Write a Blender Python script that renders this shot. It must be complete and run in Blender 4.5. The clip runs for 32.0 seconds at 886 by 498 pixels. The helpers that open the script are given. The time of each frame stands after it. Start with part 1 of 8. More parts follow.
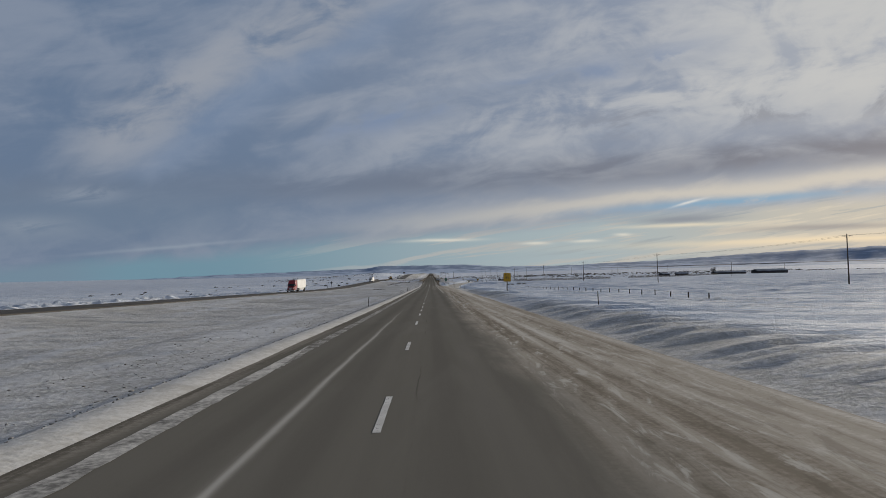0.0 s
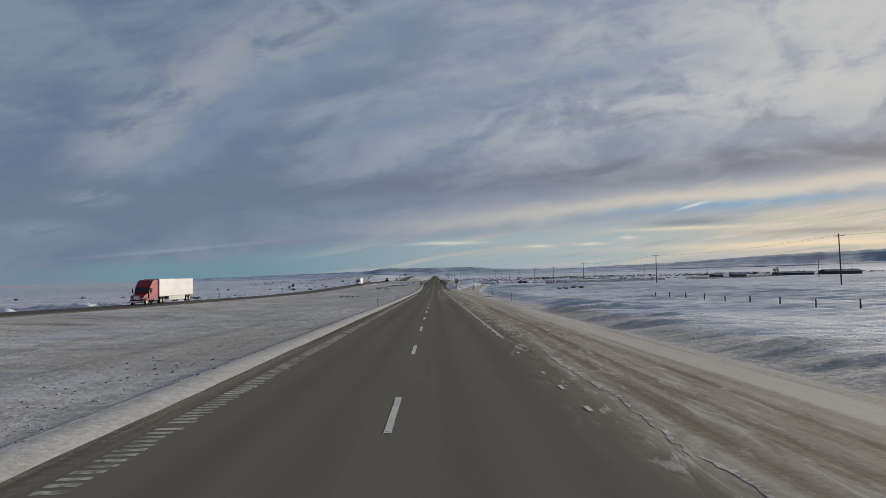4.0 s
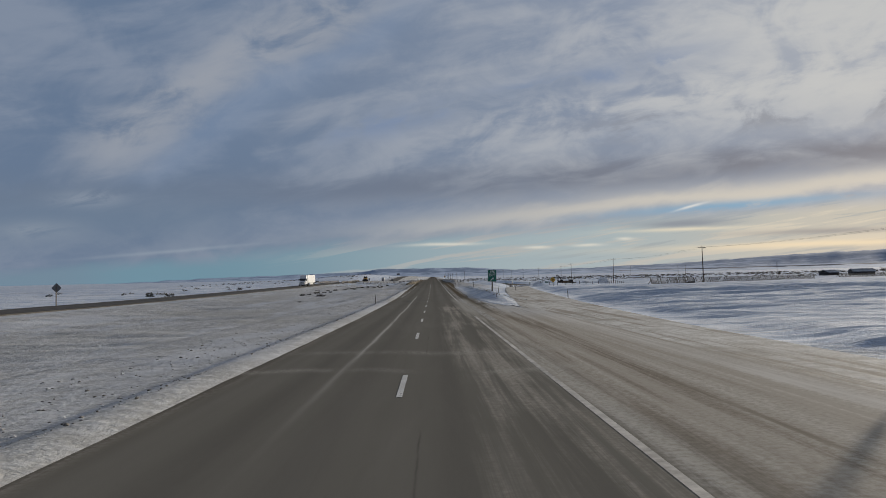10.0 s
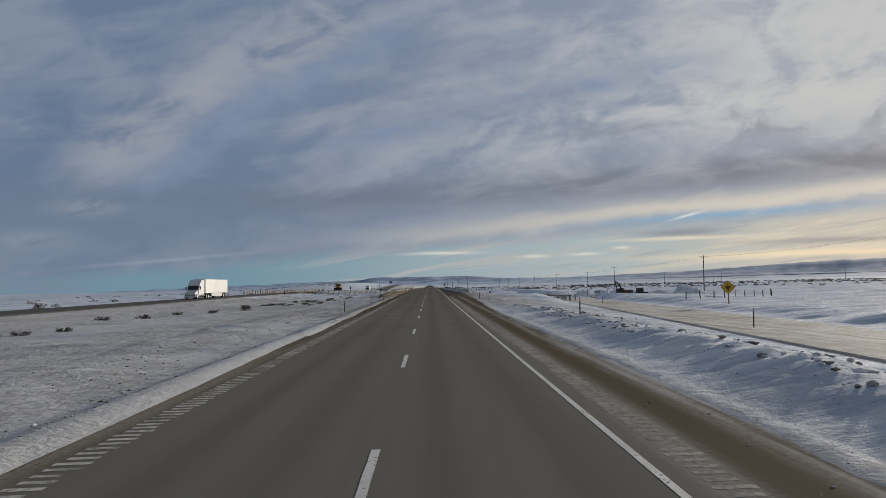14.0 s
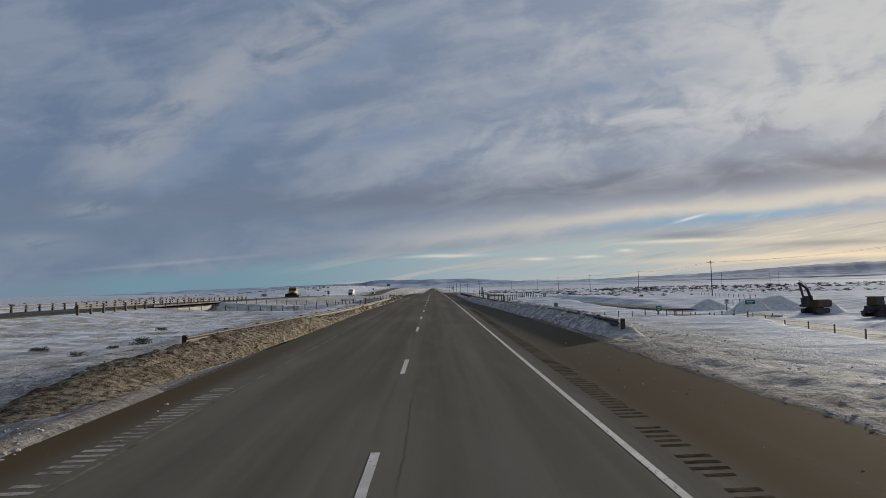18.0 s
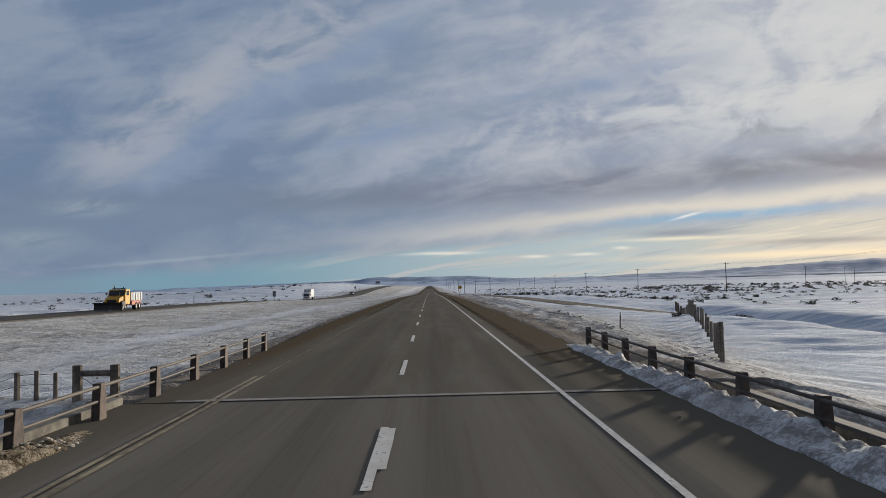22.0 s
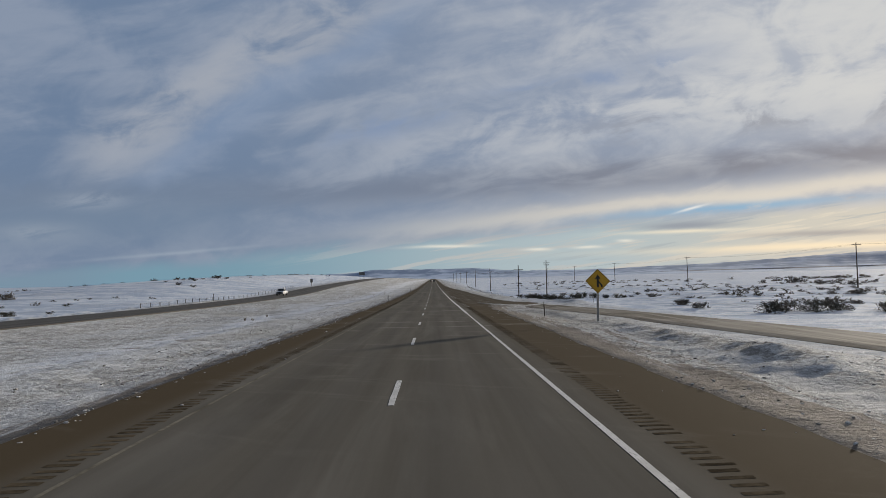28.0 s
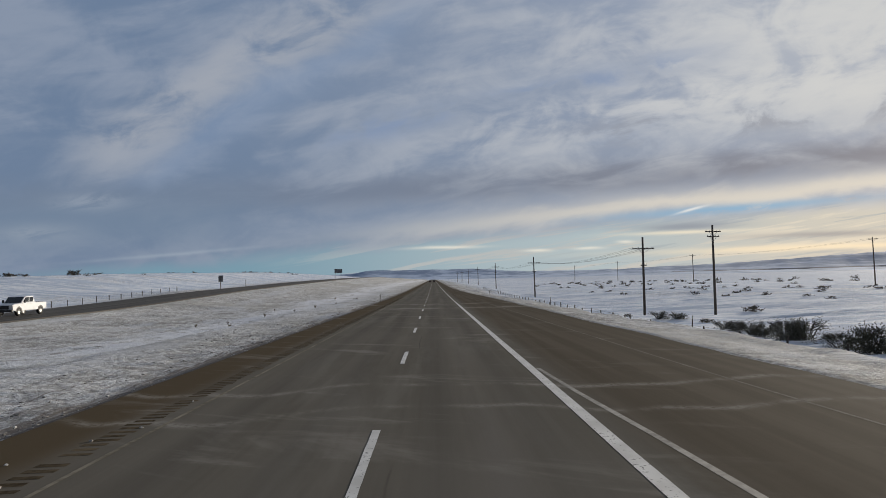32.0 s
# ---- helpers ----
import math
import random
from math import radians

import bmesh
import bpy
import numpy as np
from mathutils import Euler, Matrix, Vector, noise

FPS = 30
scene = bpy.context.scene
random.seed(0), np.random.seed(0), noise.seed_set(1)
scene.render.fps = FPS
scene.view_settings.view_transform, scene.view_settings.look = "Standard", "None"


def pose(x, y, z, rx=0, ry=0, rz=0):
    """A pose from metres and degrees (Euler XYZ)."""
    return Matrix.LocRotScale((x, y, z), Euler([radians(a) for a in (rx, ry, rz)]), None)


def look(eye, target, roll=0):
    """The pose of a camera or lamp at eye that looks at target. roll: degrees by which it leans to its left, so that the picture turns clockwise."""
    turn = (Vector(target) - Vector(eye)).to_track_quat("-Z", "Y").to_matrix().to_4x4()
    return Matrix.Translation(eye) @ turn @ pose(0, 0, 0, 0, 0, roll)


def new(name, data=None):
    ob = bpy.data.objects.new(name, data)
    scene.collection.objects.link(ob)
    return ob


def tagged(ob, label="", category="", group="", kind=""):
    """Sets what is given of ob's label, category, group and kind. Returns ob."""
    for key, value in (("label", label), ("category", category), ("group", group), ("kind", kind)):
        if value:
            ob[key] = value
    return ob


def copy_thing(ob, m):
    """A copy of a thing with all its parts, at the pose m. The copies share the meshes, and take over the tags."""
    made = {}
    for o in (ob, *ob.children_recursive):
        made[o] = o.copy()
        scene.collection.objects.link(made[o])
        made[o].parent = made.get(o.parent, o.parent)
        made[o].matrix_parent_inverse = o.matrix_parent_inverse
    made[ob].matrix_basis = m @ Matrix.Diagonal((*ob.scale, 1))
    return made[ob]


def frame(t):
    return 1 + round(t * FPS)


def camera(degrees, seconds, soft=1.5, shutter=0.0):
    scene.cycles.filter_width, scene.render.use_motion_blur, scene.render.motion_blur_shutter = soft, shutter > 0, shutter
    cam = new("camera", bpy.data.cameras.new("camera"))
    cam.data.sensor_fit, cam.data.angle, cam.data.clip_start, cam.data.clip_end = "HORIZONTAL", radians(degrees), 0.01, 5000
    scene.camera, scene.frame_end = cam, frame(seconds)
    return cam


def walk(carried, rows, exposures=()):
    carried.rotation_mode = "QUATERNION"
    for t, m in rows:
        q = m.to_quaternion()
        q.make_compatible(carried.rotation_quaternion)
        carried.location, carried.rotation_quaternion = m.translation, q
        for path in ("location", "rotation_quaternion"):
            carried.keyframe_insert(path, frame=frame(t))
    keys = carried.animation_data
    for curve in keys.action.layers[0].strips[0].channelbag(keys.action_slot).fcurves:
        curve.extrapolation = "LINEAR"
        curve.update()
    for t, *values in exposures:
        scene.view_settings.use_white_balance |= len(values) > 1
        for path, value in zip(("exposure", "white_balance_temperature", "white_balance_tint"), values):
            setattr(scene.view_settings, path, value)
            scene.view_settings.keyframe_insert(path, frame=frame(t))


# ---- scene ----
ROWS = [  # seconds, metres across and along, yaw, pitch
    (0.0, 0.8, 0.0, -1.03, 1.89),
    (0.5, 0.79, 15.12, -1.01, 1.91),
    (1.0, 0.78, 30.23, -1.0, 1.95),
    (1.5, 0.77, 45.34, -0.98, 1.98),
    (2.0, 0.76, 60.44, -0.91, 2.02),
    (2.5, 0.75, 75.51, -0.86, 2.06),
    (3.0, 0.74, 90.55, -0.85, 2.12),
    (3.5, 0.73, 105.52, -0.73, 2.15),
    (4.0, 0.72, 120.42, -0.68, 2.15),
    (4.5, 0.71, 135.24, -0.64, 2.14),
    (5.0, 0.7, 149.99, -0.6, 2.13),
    (5.5, 0.69, 164.64, -0.56, 2.12),
    (6.0, 0.68, 179.2, -0.54, 2.09),
    (6.5, 0.68, 193.66, -0.65, 2.08),
    (7.0, 0.67, 207.99, -0.7, 2.08),
    (7.5, 0.67, 222.25, -0.71, 2.1),
    (8.0, 0.67, 236.47, -0.69, 2.14),
    (8.5, 0.66, 250.71, -0.7, 2.17),
    (9.0, 0.66, 265.05, -0.74, 2.19),
    (9.5, 0.69, 279.43, -0.77, 2.21),
    (10.0, 0.71, 293.83, -0.87, 2.24),
    (10.5, 0.74, 308.19, -0.96, 2.24),
    (11.0, 0.77, 322.46, -0.98, 2.24),
    (11.5, 0.79, 336.64, -1.01, 2.35),
    (12.0, 0.82, 350.74, -1.03, 2.53),
    (12.5, 0.84, 364.81, -1.0, 2.69),
    (13.0, 0.85, 378.87, -0.97, 2.82),
    (13.5, 0.87, 392.92, -1.03, 2.91),
    (14.0, 0.88, 406.98, -1.12, 2.98),
    (14.5, 0.9, 421.04, -1.18, 3.09),
    (15.0, 0.92, 435.11, -1.18, 3.12),
    (15.5, 0.93, 449.18, -1.17, 3.14),
    (16.0, 0.95, 463.24, -1.16, 3.17),
    (16.5, 0.96, 477.31, -1.16, 3.2),
    (17.0, 0.98, 491.39, -1.02, 3.22),
    (17.5, 0.95, 505.48, -0.89, 3.21),
    (18.0, 0.92, 519.59, -0.84, 3.22),
    (18.5, 0.89, 533.77, -0.77, 3.26),
    (19.0, 0.86, 548.03, -0.68, 3.28),
    (19.5, 0.83, 562.36, -0.69, 3.32),
    (20.0, 0.8, 576.75, -0.8, 3.37),
    (20.5, 0.81, 591.2, -0.95, 3.33),
    (21.0, 0.82, 605.7, -1.06, 3.18),
    (21.5, 0.83, 620.27, -1.11, 3.04),
    (22.0, 0.85, 634.9, -1.11, 3.0),
    (22.5, 0.86, 649.62, -1.06, 3.04),
    (23.0, 0.87, 664.44, -0.99, 3.02),
    (23.5, 0.89, 679.35, -0.9, 2.95),
    (24.0, 0.91, 694.33, -0.85, 2.92),
    (24.5, 0.92, 709.37, -0.81, 2.9),
    (25.0, 0.94, 724.43, -0.72, 2.86),
    (25.5, 0.94, 739.5, -0.7, 2.75),
    (26.0, 0.94, 754.59, -0.72, 2.7),
    (26.5, 0.94, 769.67, -0.74, 2.65),
    (27.0, 0.95, 784.76, -0.76, 2.6),
    (27.5, 0.95, 799.85, -0.78, 2.55),
    (28.0, 0.95, 814.95, -0.82, 2.41),
    (28.5, 0.97, 830.05, -0.82, 2.33),
    (29.0, 0.99, 845.19, -0.84, 2.26),
    (29.5, 1.01, 860.34, -0.91, 2.26),
    (30.0, 1.03, 875.53, -0.99, 2.35),
    (30.5, 1.03, 890.75, -0.98, 2.4),
    (31.0, 1.03, 905.99, -0.94, 2.44),
    (31.5, 1.03, 921.24, -0.91, 2.5),
    (32.0, 1.03, 936.51, -0.82, 2.5),
]

import functools

# ---------- lie of the land along the road (x across, y along) ----------
ROAD_Y = [-200, 0, 60, 120, 179, 236, 294, 351, 407, 463, 520, 577, 635, 694, 755, 815, 876, 937, 1100, 1400, 2200, 6000]
ROAD_Z = [3.2, 0.0, -1.06, -2.0, -2.88, -3.75, -4.54, -5.14, -5.35, -5.24, -5.01, -4.71, -4.5, -4.49, -4.65, -5.07, -5.7, -6.29, -7.0, -6.9, -6.5, -6.0]


def smooth_interp(x, xs, ys):
    """Smooth curve through the nodes (cubic, monotone enough for a road)."""
    i = min(max(int(np.searchsorted(xs, x)) - 1, 0), len(xs) - 2)
    h = xs[i + 1] - xs[i]
    a = min(max((x - xs[i]) / h, 0.0), 1.0)

    def slope(j):
        if j <= 0 or j >= len(xs) - 1:
            return 0.0 if j >= len(xs) - 1 else (ys[1] - ys[0]) / (xs[1] - xs[0])
        return (ys[j + 1] - ys[j - 1]) / (xs[j + 1] - xs[j - 1])
    m0, m1 = slope(i) * h, slope(i + 1) * h
    return ((2 * a ** 3 - 3 * a ** 2 + 1) * ys[i] + (a ** 3 - 2 * a ** 2 + a) * m0
            + (-2 * a ** 3 + 3 * a ** 2) * ys[i + 1] + (a ** 3 - a ** 2) * m1)


@functools.lru_cache(maxsize=None)
def road_z(y):
    return smooth_interp(y, ROAD_Y, ROAD_Z)


EYE = 2.37
cam = camera(66.1, 32.0, soft=0.55)
walk(cam, [(t, pose(x, y, road_z(y) + EYE, 90 + pitch, 1.3, yaw)) for t, x, y, yaw, pitch in ROWS], [(0, -0.24), (14, -0.22), (17, -0.2), (19, -0.16), (20.5, 0.0), (28, -0.03), (32, -0.05)])

# ---------- sky and sun ----------
SUN_AZ, SUN_EL = 40.0, 8.5          # degrees to the right of the road's heading, above the horizon
SUN_DIR = Vector((math.sin(radians(SUN_AZ)) * math.cos(radians(SUN_EL)), math.cos(radians(SUN_AZ)) * math.cos(radians(SUN_EL)), math.sin(radians(SUN_EL))))
sun = new("sun", bpy.data.lights.new("sun", "SUN"))
sun.data.energy, sun.data.angle, sun.data.color = 4.8, radians(2.6), (1.0, 0.9, 0.76)
sun.matrix_world = look((0, 0, 0), -SUN_DIR)


class Nodes:
    """Small wrapper to write node trees in few lines."""

    def __init__(self, tree):
        self.tree = tree
        tree.nodes.clear()

    def add(self, kind, **kw):
        n = self.tree.nodes.new(kind)
        for k, v in kw.items():
            if k in ("operation", "blend_type", "data_type", "noise_dimensions", "sky_type", "sun_disc", "interpolation_type", "feature", "musgrave_type", "wave_type", "bands_direction"):
                if k == "operation":
                    n.operation = v
                elif k == "blend_type":
                    n.blend_type = v
                elif k == "data_type":
                    n.data_type = v
                elif k == "noise_dimensions":
                    n.noise_dimensions = v
                elif k == "sky_type":
                    n.sky_type = v
                elif k == "sun_disc":
                    n.sun_disc = v
                elif k == "interpolation_type":
                    n.interpolation_type = v
                elif k == "feature":
                    n.feature = v
            else:
                self.put(n, k, v)
        return n

    def put(self, n, k, v):
        sock = n.inputs[int(k[1:])] if k[0] == "_" and k[1:].isdigit() else n.inputs[k.replace("_", " ")]
        if isinstance(v, bpy.types.NodeSocket):
            self.tree.links.new(v, sock)
        elif isinstance(v, bpy.types.Node):
            self.tree.links.new(v.outputs[0], sock)
        else:
            sock.default_value = v

    def math(self, op, a, b=0.0, c=0.0):
        n = self.add("ShaderNodeMath", operation=op)
        for i, v in enumerate((a, b, c)):
            if i < len(n.inputs):
                self.put(n, "_%d" % i, v)
        return n.outputs[0]

    def mix(self, f, a, b, blend="MIX"):
        n = self.add("ShaderNodeMix", data_type="RGBA", blend_type=blend)
        self.put(n, "_0", f), self.put(n, "_6", a), self.put(n, "_7", b)
        return n.outputs[2]

    def ramp(self, v, lo, hi, smooth=True):
        n = self.add("ShaderNodeMapRange", interpolation_type="SMOOTHSTEP" if smooth else "LINEAR")
        self.put(n, "_0", v), self.put(n, "_1", lo), self.put(n, "_2", hi)
        return n.outputs[0]

    def noise(self, vec, scale, detail=4.0, rough=0.55, distort=0.0):
        return self.add("ShaderNodeTexNoise", Vector=vec, Scale=scale, Detail=detail, Roughness=rough, Distortion=distort).outputs[0]

    def xyz(self, vec):
        n = self.add("ShaderNodeSeparateXYZ", _0=vec)
        return n.outputs[0], n.outputs[1], n.outputs[2]

    def vec(self, x, y, z):
        return self.add("ShaderNodeCombineXYZ", _0=x, _1=y, _2=z).outputs[0]

    def obj(self):
        return self.add("ShaderNodeTexCoord").outputs["Object"]

    def pos(self):
        return self.add("ShaderNodeNewGeometry").outputs["Position"]

    def scaled(self, v, s):
        n = self.add("ShaderNodeVectorMath", operation="MULTIPLY")
        self.put(n, "_0", v), self.put(n, "_1", s)
        return n.outputs[0]


def rgb(r, g, b):
    return (r, g, b, 1.0)


def make_world():
    """Layered winter overcast: slate on the left, bright rolls to the right, a long dark band, and a clear strip low down."""
    w = bpy.data.worlds.new("winter_sky")
    scene.world = w
    w.use_nodes = True
    N = Nodes(w.node_tree)
    d = N.add("ShaderNodeTexCoord").outputs["Generated"]
    x, y, z = N.xyz(d)
    sky = N.add("ShaderNodeTexSky", sky_type="NISHITA", sun_disc=False)
    sky.sun_elevation, sky.sun_rotation = radians(SUN_EL), radians(SUN_AZ)
    clear = N.mix(1.0, sky.outputs[0], rgb(0.07, 0.07, 0.07), "MULTIPLY")
    up = N.math("MAXIMUM", z, 0.0)
    ahead = N.math("MAXIMUM", N.math("ABSOLUTE", y), 0.25)
    a0, e0 = N.math("DIVIDE", x, ahead), N.math("DIVIDE", up, ahead)
    # the grain of the cloud: drawn out along the rolls, which climb to the right
    t0 = N.math("SUBTRACT", e0, N.math("MULTIPLY", a0, 0.14))
    big = N.noise(N.vec(N.math("MULTIPLY", a0, 2.6), N.math("MULTIPLY", t0, 8.0), 0.3), 1.0, 4.0, 0.5, 0.8)
    mid = N.noise(N.vec(N.math("MULTIPLY", a0, 6.5), N.math("MULTIPLY", t0, 24.0), 4.1), 1.0, 5.0, 0.55, 0.6)
    fine = N.noise(N.vec(N.math("MULTIPLY", a0, 15.0), N.math("MULTIPLY", t0, 52.0), 8.3), 1.0, 5.0, 0.6, 0.5)
    puff = N.noise(N.vec(N.math("MULTIPLY", a0, 9.0), N.math("MULTIPLY", t0, 15.0), 2.7), 1.0, 6.0, 0.58, 0.5)
    cb, cm, cp = N.math("SUBTRACT", big, 0.5), N.math("SUBTRACT", mid, 0.5), N.math("SUBTRACT", puff, 0.5)
    a = N.math("ADD", a0, N.math("MULTIPLY", cb, 0.14))
    e = N.math("ADD", e0, N.math("ADD", N.math("MULTIPLY", cb, 0.022), N.math("ADD", N.math("MULTIPLY", cm, 0.026), N.math("MULTIPLY", cp, 0.022))))

    def bell(t):
        return N.math("EXPONENT", N.math("MULTIPLY", N.math("MULTIPLY", t, t), -1.0))

    def band(c, ka, kaa, width):
        """How near a place lies to a long band of cloud whose height is c + ka a + kaa a a."""
        m = N.math("ADD", c, N.math("ADD", N.math("MULTIPLY", a, ka), N.math("MULTIPLY", N.math("MULTIPLY", a, a), kaa)))
        return bell(N.math("DIVIDE", N.math("SUBTRACT", e, m), width))

    def lens(ac, ec, aw, ew, tilt=0.0):
        ta = N.math("DIVIDE", N.math("SUBTRACT", a0, ac), aw)
        te = N.math("DIVIDE", N.math("SUBTRACT", N.math("SUBTRACT", N.math("ADD", e0, N.math("MULTIPLY", cm, 0.006)), ec), N.math("MULTIPLY", N.math("SUBTRACT", a0, ac), tilt)), ew)
        return N.math("EXPONENT", N.math("MULTIPLY", N.math("ADD", N.math("MULTIPLY", ta, ta), N.math("MULTIPLY", te, te)), -1.0))

    def lay(col, amount, tone):
        return N.mix(amount, col, tone)

    def times(*v):
        r = v[0]
        for q in v[1:]:
            r = N.math("MULTIPLY", r, q)
        return r

    right = N.ramp(a0, -0.45, 0.62)
    lit = N.mix(right, rgb(0.295, 0.345, 0.44), rgb(0.63, 0.635, 0.64))
    col = N.mix(right, rgb(0.155, 0.220, 0.335), rgb(0.325, 0.375, 0.475))
    # veils of paler cloud everywhere
    body = N.math("ADD", N.math("MULTIPLY", big, 0.40), N.math("ADD", N.math("MULTIPLY", puff, 0.35), N.math("MULTIPLY", mid, 0.25)))
    col = lay(col, times(N.ramp(body, 0.42, 0.62), 0.72), lit)
    # pale arm of cloud that leans down to the left, and the slate gap under it
    along = N.math("ADD", N.math("MULTIPLY", N.math("ADD", a, 0.2), -0.855), N.math("MULTIPLY", N.math("SUBTRACT", e, 0.37), -0.519))
    across = N.math("ADD", N.math("MULTIPLY", N.math("ADD", a, 0.2), -0.519), N.math("MULTIPLY", N.math("SUBTRACT", e, 0.37), 0.855))
    reach = times(N.ramp(along, -0.30, -0.05), N.math("SUBTRACT", 1.0, N.ramp(along, 0.26, 0.46)))
    col = lay(col, times(bell(N.math("DIVIDE", N.math("ADD", across, 0.062), 0.026)), reach, 0.55), rgb(0.225, 0.305, 0.45))
    col = lay(col, times(bell(N.math("DIVIDE", across, 0.044)), reach, N.ramp(N.math("ADD", puff, N.math("MULTIPLY", fine, 0.25)), 0.42, 0.74), 0.9), rgb(0.37, 0.40, 0.46))
    # bright rolls with a blue gap between them
    thick = N.ramp(N.math("ADD", N.math("MULTIPLY", puff, 0.7), N.math("MULTIPLY", fine, 0.3)), 0.36, 0.60)
    col = lay(col, times(band(0.315, 0.12, 0.0, 0.040), N.ramp(a0, -0.30, 0.35), 0.55, thick), lit)
    col = lay(col, times(band(0.205, 0.15, 0.0, 0.040), N.ramp(a0, -0.22, 0.22), thick, 0.92), lit)
    col = lay(col, times(N.ramp(a0, 0.25, 0.66), N.ramp(e0, 0.15, 0.27), N.math("ADD", 0.35, N.math("MULTIPLY", thick, 0.5))), rgb(0.63, 0.635, 0.63))
    col = lay(col, times(band(0.243, 0.20, 0.0, 0.018), N.math("MULTIPLY", N.ramp(a0, -0.22, -0.08), N.math("SUBTRACT", 1.0, N.ramp(a0, 0.32, 0.5))), N.ramp(puff, 0.44, 0.60), 0.72), rgb(0.215, 0.292, 0.45))
    # lumps of shade under the bright roll
    col = lay(col, times(band(0.188, 0.075, 0.0, 0.020), N.ramp(a0, 0.12, 0.35), N.ramp(puff, 0.54, 0.44), 0.75), rgb(0.32, 0.335, 0.38))
    # the long dark band, heavier to the right
    dusk = N.mix(right, rgb(0.168, 0.218, 0.312), rgb(0.225, 0.235, 0.285))
    col = lay(col, times(band(0.134, 0.032, 0.034, 0.025), N.math("ADD", 0.62, N.math("MULTIPLY", N.ramp(mid, 0.65, 0.40), 0.36))), dusk)
    # slate on the low left
    left_low = N.math("SUBTRACT", 1.0, N.ramp(a0, -0.44, -0.14))
    col = lay(col, times(left_low, band(0.095, 0.0, 0.0, 0.045), 0.72), rgb(0.172, 0.236, 0.335))
    col = lay(col, times(lens(-0.50, 0.124, 0.05, 0.012), N.ramp(fine, 0.3, 0.55), 0.55), rgb(0.36, 0.41, 0.49))
    col = lay(col, times(lens(-0.58, 0.080, 0.06, 0.014), N.ramp(fine, 0.3, 0.55), 0.45), rgb(0.34, 0.39, 0.46))
    # bright edge under the dark band
    cream = N.mix(N.ramp(a0, -0.30, 0.45), rgb(0.335, 0.385, 0.455), rgb(0.72, 0.67, 0.59))
    col = lay(col, times(band(0.074, 0.080, 0.010, 0.014), N.ramp(a0, -0.36, 0.10), 0.9), cream)
    # the clear strip low over the horizon
    top = N.math("ADD", 0.054, N.math("MULTIPLY", a, 0.062))
    low = N.math("SUBTRACT", 1.0, N.ramp(N.math("SUBTRACT", e, top), -0.012, 0.014))
    strip = N.mix(N.ramp(a0, -0.35, 0.25), rgb(0.185, 0.325, 0.415), rgb(0.43, 0.52, 0.555))
    strip = N.mix(N.ramp(a0, 0.20, 0.62), strip, rgb(0.60, 0.58, 0.52))
    strip = N.mix(times(N.ramp(a0, -0.42, -0.56), 0.75), strip, rgb(0.20, 0.28, 0.37))
    bars = N.noise(N.vec(N.math("MULTIPLY", a0, 2.4), N.math("MULTIPLY", t0, 38.0), 2.2), 1.9, 6.0, 0.58, 0.3)
    strip = N.mix(times(N.ramp(bars, 0.50, 0.60), N.ramp(a0, -0.30, 0.05), 0.85), strip, N.mix(N.ramp(a0, 0.1, 0.6), rgb(0.50, 0.51, 0.505), rgb(0.74, 0.68, 0.57)))
    strip = N.mix(times(N.ramp(bars, 0.45, 0.36), N.ramp(a0, 0.05, 0.3), 0.65), strip, rgb(0.36, 0.42, 0.46))
    col = lay(col, low, strip)
    # blue slit, lens-shaped cloud, a low grey bar and the warm glow under it on the sunward side
    col = lay(col, times(lens(0.45, 0.0945, 0.19, 0.0070, 0.055), N.ramp(fine, 0.30, 0.48), 0.95), rgb(0.255, 0.44, 0.62))
    col = lay(col, times(lens(0.385, 0.0935, 0.022, 0.0018, 0.24), 0.8), rgb(0.88, 0.86, 0.82))
    col = lay(col, times(lens(0.375, 0.0690, 0.070, 0.0062, 0.02), 0.92), rgb(0.29, 0.325, 0.385))
    col = lay(col, times(lens(0.375, 0.0605, 0.085, 0.0028, 0.02), 0.70), rgb(0.95, 0.84, 0.64))
    col = lay(col, times(lens(0.585, 0.0530, 0.12, 0.0042, 0.01), 0.85), rgb(0.36, 0.36, 0.375))
    col = lay(col, times(lens(0.60, 0.0345, 0.26, 0.0050, 0.01), 0.80), rgb(0.98, 0.82, 0.58))
    for ac, ec, aw in ((0.155, 0.038, 0.020), (0.23, 0.040, 0.022), (0.285, 0.048, 0.012), (0.02, 0.046, 0.05)):
        col = lay(col, times(lens(ac, ec, aw, 0.0022), 0.8), rgb(0.82, 0.79, 0.70))
    col = lay(col, times(lens(-0.375, 0.045, 0.12, 0.0026, 0.06), 0.35), rgb(0.40, 0.47, 0.54))
    # a little of the clear sky everywhere
    col = lay(col, 0.03, clear)
    # heavier slate cloud overhead and behind
    heavy = N.math("MAXIMUM", N.ramp(y, 0.30, -0.35), N.ramp(z, 0.46, 0.80))
    col = lay(col, times(heavy, 0.8), N.mix(N.ramp(body, 0.4, 0.62), rgb(0.105, 0.130, 0.185), rgb(0.19, 0.215, 0.27)))
    col = N.mix(N.ramp(z, -0.004, 0.0), rgb(0.30, 0.33, 0.38), col)
    bg = N.add("ShaderNodeBackground", Color=col, Strength=1.0)
    out = N.add("ShaderNodeOutputWorld")
    N.tree.links.new(bg.outputs[0], out.inputs[0])


make_world()

# ---------- materials ----------
MATS = {}


